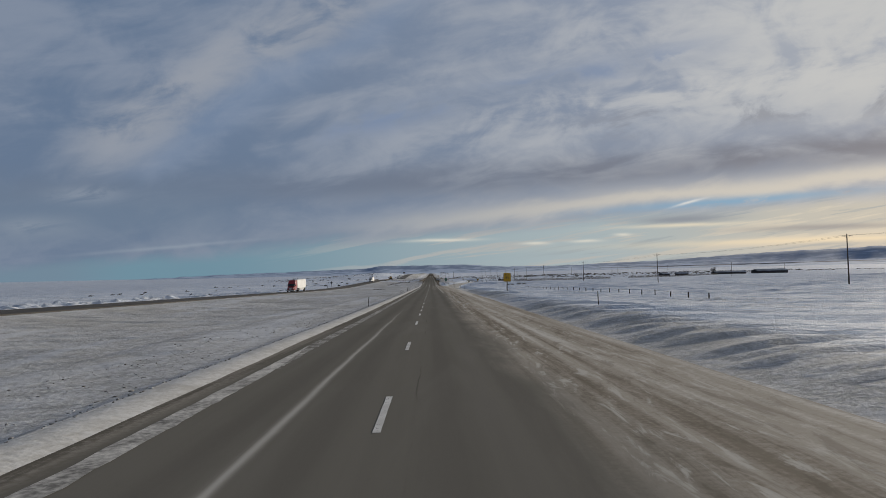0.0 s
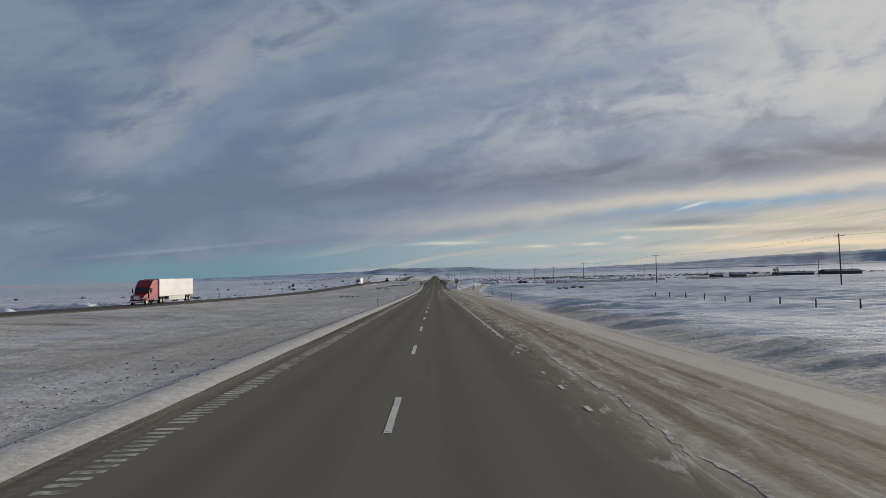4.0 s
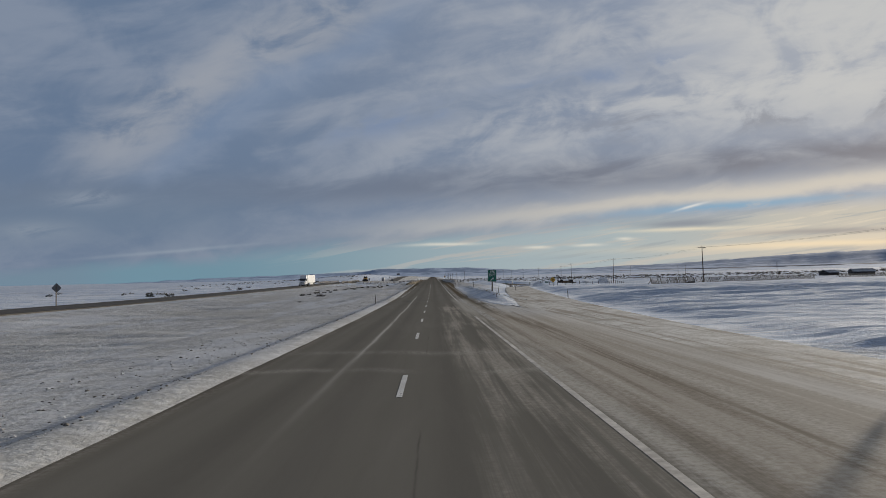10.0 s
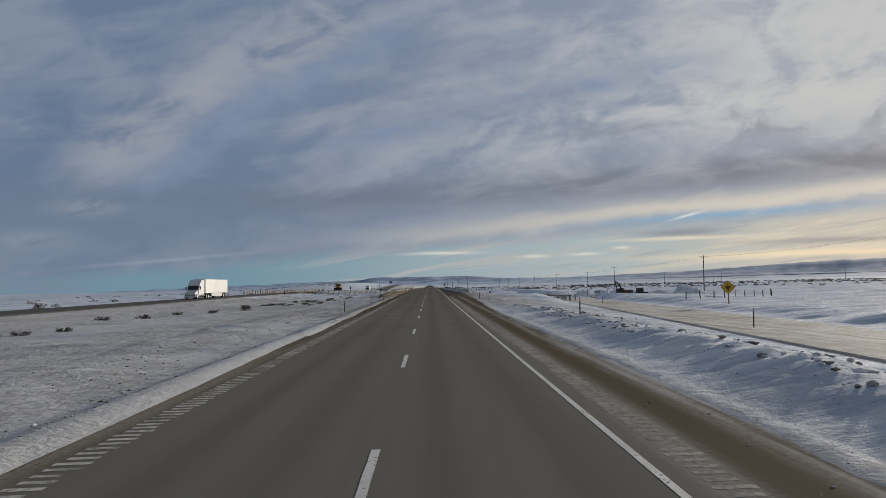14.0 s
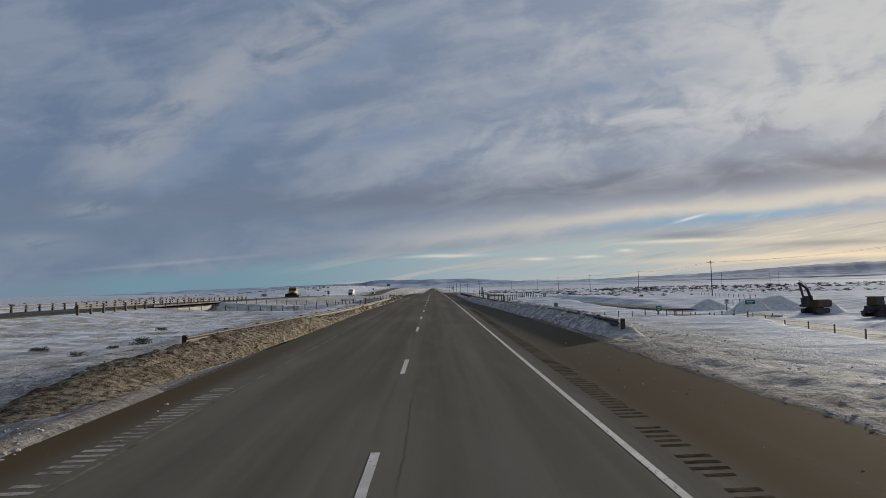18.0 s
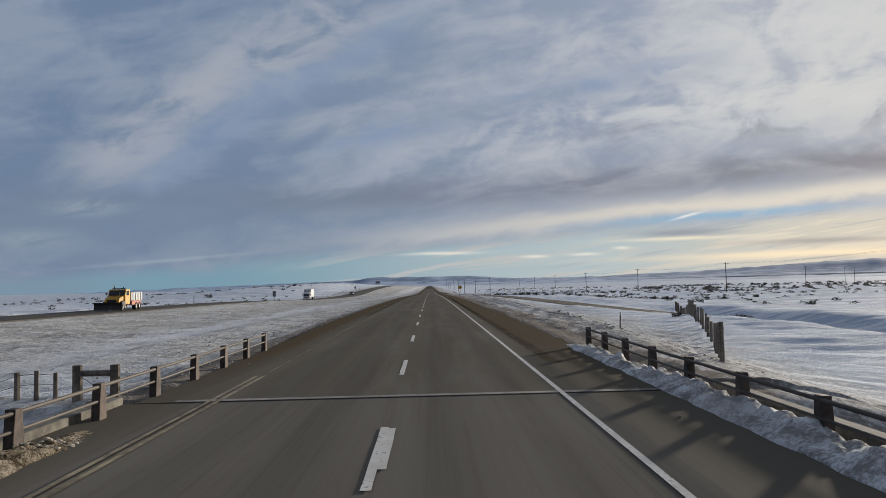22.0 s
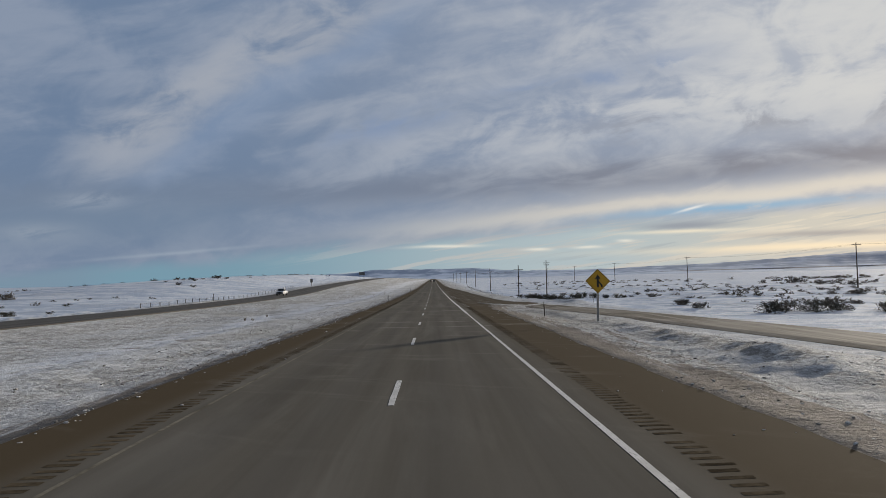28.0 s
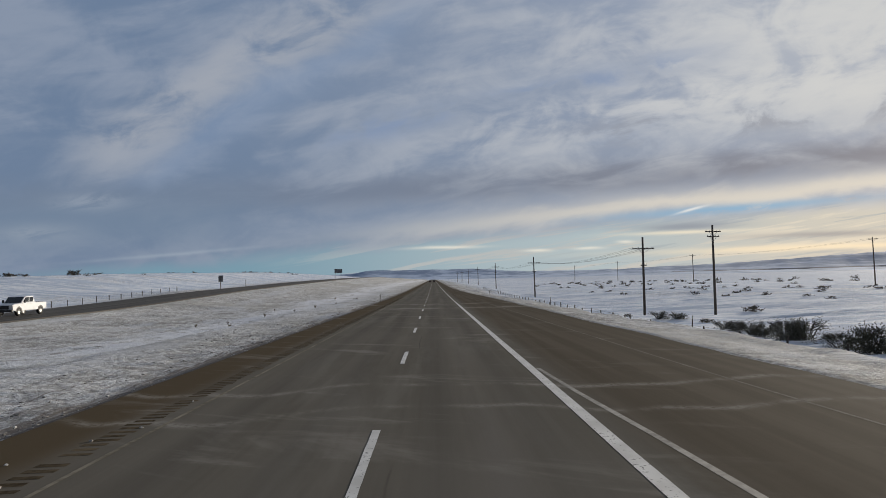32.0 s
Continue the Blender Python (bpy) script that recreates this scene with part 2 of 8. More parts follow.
def material(name, color=(0.5, 0.5, 0.5), rough=0.7, metal=0.0, grain=0.12, scale=8.0, bump=0.0, spec=0.5):
    """A plain material whose colour and gloss vary at two scales."""
    if name in MATS:
        return MATS[name]
    m = bpy.data.materials.new(name)
    m.use_nodes = True
    N = Nodes(m.node_tree)
    p = N.obj()
    a, b = N.noise(p, scale, 5.0, 0.6), N.noise(p, scale * 0.13, 3.0, 0.5)
    var = N.math("ADD", N.math("MULTIPLY", a, 0.5), N.math("MULTIPLY", b, 0.5))
    lo, hi = [max(c * (1 - 2.2 * grain), 0) for c in color], [min(c * (1 + 2.2 * grain), 1) for c in color]
    col = N.mix(N.ramp(var, 0.3, 0.7), rgb(*lo), rgb(*hi))
    s = N.add("ShaderNodeBsdfPrincipled", Base_Color=col, Roughness=N.math("ADD", rough - 0.08, N.math("MULTIPLY", a, 0.16)), Metallic=metal)
    N.put(s, "Specular IOR Level", spec)
    if bump:
        bn = N.add("ShaderNodeBump", Strength=0.6, Distance=bump, Height=a)
        N.put(s, "Normal", bn.outputs[0])
    out = N.add("ShaderNodeOutputMaterial")
    N.tree.links.new(s.outputs[0], out.inputs[0])
    MATS[name] = m
    return m


def snow_material():
    """Wind-packed snow: drift ripples, fine grain, grit near the carriageway, and bare stubble where the wind has scoured it."""
    m = bpy.data.materials.new("wind_packed_snow")
    m.use_nodes = True
    N = Nodes(m.node_tree)
    p = N.pos()
    x, y, z = N.xyz(p)
    fine = N.noise(p, 7.0, 5.0, 0.7)
    lump = N.noise(p, 2.2, 5.0, 0.65, 0.3)
    mid = N.noise(p, 0.5, 5.0, 0.6)
    big = N.noise(p, 0.045, 4.0, 0.55)
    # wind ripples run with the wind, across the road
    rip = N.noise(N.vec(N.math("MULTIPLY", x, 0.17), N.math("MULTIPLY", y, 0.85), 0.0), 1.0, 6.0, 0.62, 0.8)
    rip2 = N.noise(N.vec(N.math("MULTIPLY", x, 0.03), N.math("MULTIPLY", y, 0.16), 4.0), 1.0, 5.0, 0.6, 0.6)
    # blue shade of the ripples' hollows painted into the colour, white on their crests
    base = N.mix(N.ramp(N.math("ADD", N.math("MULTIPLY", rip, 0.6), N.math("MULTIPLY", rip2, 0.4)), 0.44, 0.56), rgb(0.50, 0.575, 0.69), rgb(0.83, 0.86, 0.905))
    # haze and blue shading of distance, painted into the snow far out on the plain
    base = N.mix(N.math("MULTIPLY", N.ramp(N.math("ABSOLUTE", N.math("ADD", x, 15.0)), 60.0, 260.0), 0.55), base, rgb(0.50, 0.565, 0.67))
    # thin gritty snow in the median and along the shoulders
    right = N.ramp(N.math("ADD", x, N.math("MULTIPLY", N.math("SUBTRACT", mid, 0.5), 8.0)), 10.5, 15.0)
    plough = N.math("MULTIPLY", N.math("MULTIPLY", N.ramp(y, 425.0, 500.0), N.math("SUBTRACT", 1.0, N.ramp(N.math("ADD", x, N.math("MULTIPLY", N.math("SUBTRACT", mid, 0.5), 10.0)), 13.0, 24.0))), N.ramp(x, 6.0, 7.0))
    med = N.ramp(N.math("ADD", x, N.math("MULTIPLY", N.math("SUBTRACT", mid, 0.5), 6.0)), -60.0, -48.0)
    near = N.math("MULTIPLY", med, N.math("SUBTRACT", 1.0, right))
    near = N.math("MAXIMUM", near, N.math("MULTIPLY", plough, 0.85))
    # the gore keeps clean drifted snow
    gore_k = N.math("MULTIPLY", N.math("MULTIPLY", N.ramp(y, 335.0, 358.0), N.math("SUBTRACT", 1.0, N.ramp(y, 440.0, 490.0))), N.ramp(x, 5.6, 7.4))
    near = N.math("MULTIPLY", near, N.math("SUBTRACT", 1.0, N.math("MULTIPLY", gore_k, 0.7)))
    # wind-carved white drifts beside the approach to the bridge
    white = N.math("MULTIPLY", N.math("MULTIPLY", N.ramp(y, 545.0, 570.0), N.math("SUBTRACT", 1.0, N.ramp(y, 640.0, 670.0))), N.math("SUBTRACT", 1.0, N.ramp(x, -9.0, -7.0)))
    near = N.math("MULTIPLY", near, N.math("SUBTRACT", 1.0, N.math("MULTIPLY", white, N.ramp(mid, 0.42, 0.56))))
    late = N.ramp(y, 455.0, 560.0)
    tone = N.math("ADD", N.math("MULTIPLY", fine, 0.40), N.math("ADD", N.math("MULTIPLY", lump, 0.38), N.math("MULTIPLY", mid, 0.22)))
    grit = N.mix(N.ramp(tone, 0.42, 0.58), rgb(0.36, 0.35, 0.33), rgb(0.61, 0.605, 0.60))
    grit = N.mix(N.math("MULTIPLY", late, 0.92), grit, N.mix(N.ramp(tone, 0.44, 0.58), N.mix(N.ramp(x, -1.0, 1.0), rgb(0.27, 0.25, 0.22), rgb(0.16, 0.148, 0.13)), N.mix(N.ramp(x, -1.0, 1.0), rgb(0.74, 0.735, 0.72), rgb(0.56, 0.555, 0.545))))
    # smoother veils of snow lie over it in long tongues
    veil = N.noise(N.vec(N.math("MULTIPLY", x, 0.16), N.math("MULTIPLY", y, 0.022), 6.0), 1.0, 5.0, 0.6, 0.5)
    grit = N.mix(N.math("MULTIPLY", N.ramp(veil, 0.50, 0.60), N.math("SUBTRACT", 0.75, N.math("MULTIPLY", late, 0.25))), grit, rgb(0.60, 0.61, 0.63))
    grit = N.mix(N.math("MULTIPLY", N.ramp(big, 0.48, 0.64), 0.34), grit, rgb(0.40, 0.38, 0.33))
    # sand thrown off the shoulder lies in long lines beside it
    sand = N.noise(N.vec(N.math("MULTIPLY", x, 2.0), N.math("MULTIPLY", y, 0.10), 2.0), 1.0, 6.0, 0.65, 0.4)
    off = N.math("SUBTRACT", N.math("ABSOLUTE", N.math("ADD", x, -0.6)), 6.0)
    edge_dirt = N.math("MULTIPLY", N.math("SUBTRACT", 1.0, N.ramp(off, -0.3, 2.0)), 0.15)
    sand = N.math("MULTIPLY", N.ramp(N.math("ADD", N.math("ADD", sand, edge_dirt), N.math("MULTIPLY", N.ramp(off, 0.2, 4.5), -0.20)), 0.42, 0.54), late)
    grit = N.mix(N.math("MULTIPLY", sand, 0.85), grit, rgb(0.155, 0.115, 0.075))
    # brown sand that the traffic throws over the edge of the median shoulder
    brown = N.ramp(N.math("ADD", N.math("ADD", x, N.math("MULTIPLY", N.math("SUBTRACT", mid, 0.5), 0.9)), N.math("MULTIPLY", N.math("SUBTRACT", tone, 0.5), 5.0)), -7.3, -5.9)
    brown = N.math("MULTIPLY", N.math("MULTIPLY", brown, N.math("SUBTRACT", 1.0, N.ramp(x, 0.0, 1.0))), N.ramp(y, 640.0, 670.0))
    grit = N.mix(N.math("MULTIPLY", brown, 0.94), grit, rgb(0.108, 0.084, 0.056))
    # long white tongue of clean snow down the middle of the median
    tx = N.math("DIVIDE", N.math("ADD", x, N.math("ADD", 16.5, N.math("MULTIPLY", N.math("SUBTRACT", veil, 0.5), 16.0))), 4.2)
    tongue = N.math("MULTIPLY", N.math("EXPONENT", N.math("MULTIPLY", N.math("MULTIPLY", tx, tx), -1.0)), N.ramp(y, 640.0, 690.0))
    grit = N.mix(N.math("MULTIPLY", N.math("MULTIPLY", tongue, N.ramp(N.math("ADD", mid, N.math("MULTIPLY", lump, 0.4)), 0.50, 0.72)), 0.95), grit, rgb(0.80, 0.805, 0.82))
    base = N.mix(N.math("MULTIPLY", near, 0.92), base, grit)
    # smooth clean drift that the wind packs against the median shoulder
    lip = N.math("MULTIPLY", N.math("MULTIPLY", N.ramp(N.math("ADD", x, N.math("MULTIPLY", N.math("SUBTRACT", mid, 0.5), 0.8)), -6.3, -5.8), N.math("SUBTRACT", 1.0, N.ramp(x, 0.0, 1.0))), N.math("SUBTRACT", 1.0, N.math("MULTIPLY", N.ramp(y, 285.0, 325.0), N.math("ADD", 0.65, N.math("MULTIPLY", N.ramp(y, 430.0, 470.0), 0.35)))))
    base = N.mix(N.math("MULTIPLY", lip, 0.9), base, N.mix(N.ramp(tone, 0.38, 0.62), rgb(0.52, 0.50, 0.46), rgb(0.70, 0.69, 0.665)))
    # tan stubble where the wind has scoured the ground
    scour = N.math("MULTIPLY", N.ramp(big, 0.5, 0.66), N.ramp(lump, 0.45, 0.62))
    base = N.mix(N.math("MULTIPLY", scour, 0.45), base, rgb(0.30, 0.275, 0.23))
    h = N.math("ADD", N.math("MULTIPLY", rip, N.math("SUBTRACT", 0.9, N.math("MULTIPLY", near, 0.6))), N.math("ADD", N.math("MULTIPLY", lump, 0.38), N.math("MULTIPLY", fine, 0.22)))
    calm = N.math("MULTIPLY", N.math("MULTIPLY", near, N.math("SUBTRACT", 1.0, late)), 0.45)
    calm = N.math("SUBTRACT", 1.0, N.math("MAXIMUM", calm, N.math("MULTIPLY", lip, 0.82)))
    bn = N.add("ShaderNodeBump", Strength=1.0, Distance=0.28, Height=N.math("MULTIPLY", h, calm))
    s = N.add("ShaderNodeBsdfPrincipled", Base_Color=base, Roughness=0.9, Normal=bn.outputs[0])
    N.put(s, "Specular IOR Level", 0.05)
    out = N.add("ShaderNodeOutputMaterial")
    N.tree.links.new(s.outputs[0], out.inputs[0])
    return m


def hill_material():
    """Far hills: slopes with patches of snow in the gullies, both tones blued by painted distance haze."""
    m = bpy.data.materials.new("snowy_distant_hills")
    m.use_nodes = True
    N = Nodes(m.node_tree)
    x, y, z = N.xyz(N.pos())
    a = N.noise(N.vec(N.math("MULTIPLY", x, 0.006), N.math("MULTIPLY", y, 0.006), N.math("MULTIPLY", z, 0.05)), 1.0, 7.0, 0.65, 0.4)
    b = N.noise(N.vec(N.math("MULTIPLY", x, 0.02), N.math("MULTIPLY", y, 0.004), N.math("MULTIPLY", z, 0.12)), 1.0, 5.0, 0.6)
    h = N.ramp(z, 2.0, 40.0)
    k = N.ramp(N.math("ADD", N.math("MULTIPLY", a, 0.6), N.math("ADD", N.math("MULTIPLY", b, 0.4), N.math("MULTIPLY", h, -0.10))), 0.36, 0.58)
    # the haze of distance is put into both colours as extra blue
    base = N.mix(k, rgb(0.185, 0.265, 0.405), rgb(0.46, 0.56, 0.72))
    s = N.add("ShaderNodeBsdfPrincipled", Base_Color=base, Roughness=0.95)
    N.put(s, "Specular IOR Level", 0.1)
    out = N.add("ShaderNodeOutputMaterial")
    N.tree.links.new(s.outputs[0], out.inputs[0])
    return m


def asphalt_material(snowy=1.0, name="salted_asphalt", worn=1.0, pale=0.0):
    """Grey-brown winter asphalt: wheel tracks, dried salt, sand on the shoulders, wind-blown snow streaks and drift bands."""
    m = bpy.data.materials.new(name)
    m.use_nodes = True
    N = Nodes(m.node_tree)
    p = N.pos()
    x, y, z = N.xyz(p)
    fine = N.noise(p, 45.0, 4.0, 0.7)
    grit = N.noise(p, 9.0, 4.0, 0.65)
    long = N.noise(N.vec(x, N.math("MULTIPLY", y, 0.02), 0.0), 1.6, 5.0, 0.6)
    thin = N.noise(N.vec(N.math("MULTIPLY", x, 7.0), N.math("MULTIPLY", y, 0.09), 3.0), 1.0, 4.0, 0.6)
    patch = N.noise(N.vec(x, N.math("MULTIPLY", y, 0.25), 0.0), 0.35, 5.0, 0.6)
    base = N.mix(N.ramp(long, 0.35, 0.65), rgb(0.112, 0.105, 0.090), rgb(0.145, 0.136, 0.117))
    base = N.mix(N.math("MULTIPLY", N.ramp(patch, 0.45, 0.72), 0.45 * worn), base, rgb(0.175, 0.165, 0.147))
    # more dried salt on the first stretch, sandier and darker past the bridge
    base = N.mix(N.math("MULTIPLY", N.math("SUBTRACT", 1.0, N.ramp(y, 430.0, 560.0)), 0.62), base, rgb(0.178, 0.169, 0.147))
    base = N.mix(N.math("MULTIPLY", N.ramp(y, 560.0, 660.0), 0.30), base, rgb(0.110, 0.093, 0.073))
    haze = N.noise(N.vec(N.math("MULTIPLY", x, 0.7), N.math("MULTIPLY", y, 0.07), 12.0), 1.0, 5.0, 0.6, 0.6)
    base = N.mix(N.math("MULTIPLY", N.ramp(haze, 0.48, 0.70), 0.35), base, rgb(0.20, 0.19, 0.168))
    if pale:
        base = N.mix(N.math("MULTIPLY", N.ramp(thin, 0.3, 0.6), pale), base, rgb(0.175, 0.165, 0.150))
    # polished wheel tracks with dried salt between them
    for c in (-2.6, -1.1, 1.05, 2.65):
        t = N.math("DIVIDE", N.math("SUBTRACT", x, c), 0.42)
        g = N.math("EXPONENT", N.math("MULTIPLY", N.math("MULTIPLY", t, t), -1.0))
        base = N.mix(N.math("MULTIPLY", g, 0.28), base, rgb(0.080, 0.075, 0.069))
    t = N.math("DIVIDE", N.math("SUBTRACT", x, 1.85), 0.3)
    g = N.math("EXPONENT", N.math("MULTIPLY", N.math("MULTIPLY", t, t), -1.0))
    base = N.mix(N.math("MULTIPLY", N.math("MULTIPLY", g, N.ramp(patch, 0.35, 0.6)), 0.30), base, rgb(0.16, 0.15, 0.14))
    # sand and dirt on the shoulders
    side = N.ramp(N.math("ABSOLUTE", x), 3.75, 5.0)
    bare = N.math("MAXIMUM", N.math("SUBTRACT", 1.0, N.ramp(y, 330.0, 430.0)), N.math("MULTIPLY", N.ramp(y, 530.0, 560.0), N.math("SUBTRACT", 1.0, N.ramp(y, 645.0, 665.0))))
    base = N.mix(N.math("MULTIPLY", side, N.ramp(N.math("ADD", patch, N.math("MULTIPLY", long, 0.4)), 0.06, 0.36)), base, N.mix(bare, rgb(0.088, 0.068, 0.044), rgb(0.112, 0.102, 0.085)))
    if snowy:
        # stretches by position along the road
        def span(a0, a1, b0, b1):
            return N.math("MULTIPLY", N.ramp(y, a0, a1), N.math("SUBTRACT", 1.0, N.ramp(y, b0, b1)))
        edge = N.math("MULTIPLY", N.math("SUBTRACT", N.noise(N.vec(N.math("MULTIPLY", x, 0.6), N.math("MULTIPLY", y, 0.12), 5.0), 1.0, 6.0, 0.65, 0.4), 0.5), 3.4)
        streak = N.noise(N.vec(N.math("MULTIPLY", x, 2.3), N.math("MULTIPLY", y, 0.05), 9.0), 1.0, 6.0, 0.65, 0.3)
        snow_c = N.mix(N.ramp(grit, 0.3, 0.7), rgb(0.30, 0.27, 0.225), rgb(0.47, 0.44, 0.39))
        # the exit lane lies under packed tan snow, streaked by tyres
        wide = N.noise(N.vec(N.math("MULTIPLY", N.math("ADD", x, N.math("MULTIPLY", y, -0.006)), 1.05), N.math("MULTIPLY", y, 0.010), 7.0), 1.0, 4.0, 0.55, 0.2)
        cov = N.math("MULTIPLY", N.ramp(N.math("ADD", N.math("ADD", x, N.math("MULTIPLY", N.math("SUBTRACT", 1.0, N.ramp(y, 50.0, 170.0)), 0.9)), N.math("MULTIPLY", edge, 0.8)), 3.2, 5.4), N.math("SUBTRACT", 1.0, N.ramp(y, 338.0, 362.0)))
        tr = N.math("ADD", N.math("MULTIPLY", wide, 0.55), N.math("ADD", N.math("MULTIPLY", streak, 0.30), N.math("MULTIPLY", grit, 0.15)))
        tr = N.math("ADD", tr, N.math("MULTIPLY", N.ramp(x, 5.0, 9.6), 0.10))
        lane_c = N.mix(N.ramp(tr, 0.42, 0.54), rgb(0.21, 0.18, 0.142), rgb(0.40, 0.362, 0.31))
        lane_c = N.mix(N.ramp(tr, 0.54, 0.64), lane_c, rgb(0.60, 0.575, 0.53))
        base = N.mix(N.math("MULTIPLY", cov, 0.92), base, lane_c)
        # ragged patches of trodden white snow where the exit lane begins
        clump = N.noise(N.vec(N.math("MULTIPLY", N.math("ADD", x, N.math("MULTIPLY", y, -0.03)), 2.6), N.math("MULTIPLY", y, 0.42), 5.0), 1.0, 7.0, 0.66, 0.9)
        cm = N.math("MULTIPLY", N.math("MULTIPLY", N.ramp(x, 2.9, 4.0), N.math("SUBTRACT", 1.0, N.ramp(x, 6.5, 9.0))), span(-90.0, -60.0, 190.0, 300.0))
        base = N.mix(N.math("MULTIPLY", N.math("MULTIPLY", N.ramp(clump, 0.54, 0.66), cm), 0.8), base, rgb(0.52, 0.50, 0.46))
        base = N.mix(N.math("MULTIPLY", N.math("MULTIPLY", N.ramp(clump, 0.47, 0.38), cm), 0.32), base, rgb(0.10, 0.082, 0.062))
        # snow feathering over the shoulder at the gore
        fe = N.math("MULTIPLY", span(334.0, 352.0, 425.0, 470.0), N.ramp(N.math("ADD", x, N.math("MULTIPLY", edge, 0.9)), 5.3, 6.9))
        base = N.mix(N.math("MULTIPLY", fe, N.ramp(N.math("ADD", streak, N.math("MULTIPLY", grit, 0.3)), 0.44, 0.74)), base, rgb(0.56, 0.565, 0.575))
        # pale dusting over the shoulder where the exit lane leaves
        pd = N.math("MULTIPLY", span(338.0, 352.0, 374.0, 394.0), N.math("MULTIPLY", N.ramp(N.math("ADD", x, N.math("MULTIPLY", edge, 0.25)), 2.7, 3.7), N.math("MULTIPLY", N.math("SUBTRACT", 1.0, N.ramp(N.math("ADD", x, N.math("MULTIPLY", edge, 0.2)), 4.6, 5.4)), N.ramp(N.math("ADD", streak, N.math("MULTIPLY", grit, 0.4)), 0.34, 0.70))))
        base = N.mix(N.math("MULTIPLY", pd, 0.75), base, rgb(0.42, 0.40, 0.36))
        # loose white snow left along the outer side of the edge line
        lip = N.math("DIVIDE", N.math("SUBTRACT", x, N.math("ADD", 3.95, N.math("MULTIPLY", edge, 0.10))), 0.22)
        lip = N.math("MULTIPLY", N.math("EXPONENT", N.math("MULTIPLY", N.math("MULTIPLY", lip, lip), -1.0)), span(160.0, 215.0, 330.0, 350.0))
        base = N.mix(N.math("MULTIPLY", lip, N.math("MULTIPLY", N.ramp(N.math("ADD", streak, N.math("MULTIPLY", grit, 0.4)), 0.55, 0.85), 0.85)), base, rgb(0.50, 0.48, 0.44))
        # thin blown snow that lies round the rumble grooves and in lines over the outer shoulder
        dr = N.math("DIVIDE", N.math("SUBTRACT", x, N.math("ADD", 4.3, N.math("MULTIPLY", edge, 0.08))), 0.34)
        dr = N.math("EXPONENT", N.math("MULTIPLY", N.math("MULTIPLY", dr, dr), -1.0))
        dl = N.math("DIVIDE", N.math("SUBTRACT", x, N.math("ADD", 5.7, N.math("MULTIPLY", edge, 0.15))), 0.22)
        dl = N.math("EXPONENT", N.math("MULTIPLY", N.math("MULTIPLY", dl, dl), -1.0))
        dk = N.math("MULTIPLY", N.math("ADD", N.math("MULTIPLY", dr, 0.75), N.math("MULTIPLY", dl, 0.55)), span(385.0, 420.0, 505.0, 535.0))
        base = N.mix(N.math("MULTIPLY", dk, N.ramp(N.math("ADD", streak, N.math("MULTIPLY", grit, 0.4)), 0.48, 0.85)), base, rgb(0.40, 0.385, 0.355))
        # wisps of blown snow that drift over the last stretch
        wisp = N.noise(N.vec(N.math("MULTIPLY", x, 0.22), N.math("ADD", N.math("MULTIPLY", y, 0.55), N.math("MULTIPLY", x, 0.25)), 1.0), 1.0, 6.0, 0.62, 0.7)
        wk = N.math("MULTIPLY", N.ramp(wisp, 0.55, 0.72), N.ramp(y, 800.0, 870.0))
        base = N.mix(N.math("MULTIPLY", wk, 0.24), base, rgb(0.36, 0.34, 0.31))
        # the merging lane is bare and darker
        lane = N.math("MULTIPLY", N.ramp(y, 880.0, 910.0), N.ramp(x, 3.8, 4.6))
        base = N.mix(N.math("MULTIPLY", lane, 0.6), base, N.mix(N.ramp(long, 0.35, 0.65), rgb(0.070, 0.060, 0.048), rgb(0.108, 0.094, 0.076)))
        # dusting over the right lane by the exit
        dust = N.math("MULTIPLY", span(205.0, 250.0, 355.0, 372.0), N.math("MULTIPLY", N.ramp(x, 0.9, 1.6), N.ramp(N.math("ADD", N.math("MULTIPLY", streak, 0.6), N.math("MULTIPLY", patch, 0.4)), 0.44, 0.60)))
        base = N.mix(N.math("MULTIPLY", dust, 0.62), base, snow_c)
        # thin streak of blown snow in the left lane
        ln = N.math("DIVIDE", N.math("SUBTRACT", x, N.math("ADD", -1.86, N.math("MULTIPLY", N.math("SUBTRACT", patch, 0.5), 0.3))), 0.085)
        ln = N.math("EXPONENT", N.math("MULTIPLY", N.math("MULTIPLY", ln, ln), -1.0))
        where = N.math("MAXIMUM", span(-40.0, -30.0, 25.0, 70.0), span(300.0, 330.0, 394.0, 408.0))
        base = N.mix(N.math("MULTIPLY", N.math("MULTIPLY", ln, where), N.math("MULTIPLY", N.ramp(thin, 0.22, 0.50), 0.7)), base, rgb(0.50, 0.485, 0.45))
        # left shoulder snow on the first stretch
        lcov = N.math("MULTIPLY", N.math("SUBTRACT", 1.0, N.ramp(N.math("ADD", x, N.math("MULTIPLY", edge, 0.25)), -4.75, -4.05)), N.math("SUBTRACT", 1.0, N.ramp(y, 425.0, 470.0)))
        base = N.mix(N.math("MULTIPLY", lcov, N.math("MULTIPLY", N.ramp(N.math("ADD", streak, N.math("MULTIPLY", grit, 0.25)), 0.52, 0.70), 0.4)), base, snow_c)
        # low drift bands that cross the whole road
        wav = N.math("ADD", y, N.math("MULTIPLY", N.math("SUBTRACT", N.noise(N.vec(N.math("MULTIPLY", x, 0.22), N.math("MULTIPLY", y, 0.03), 2.0), 1.0, 2.0, 0.5), 0.5), 5.0))
        bandmask = None
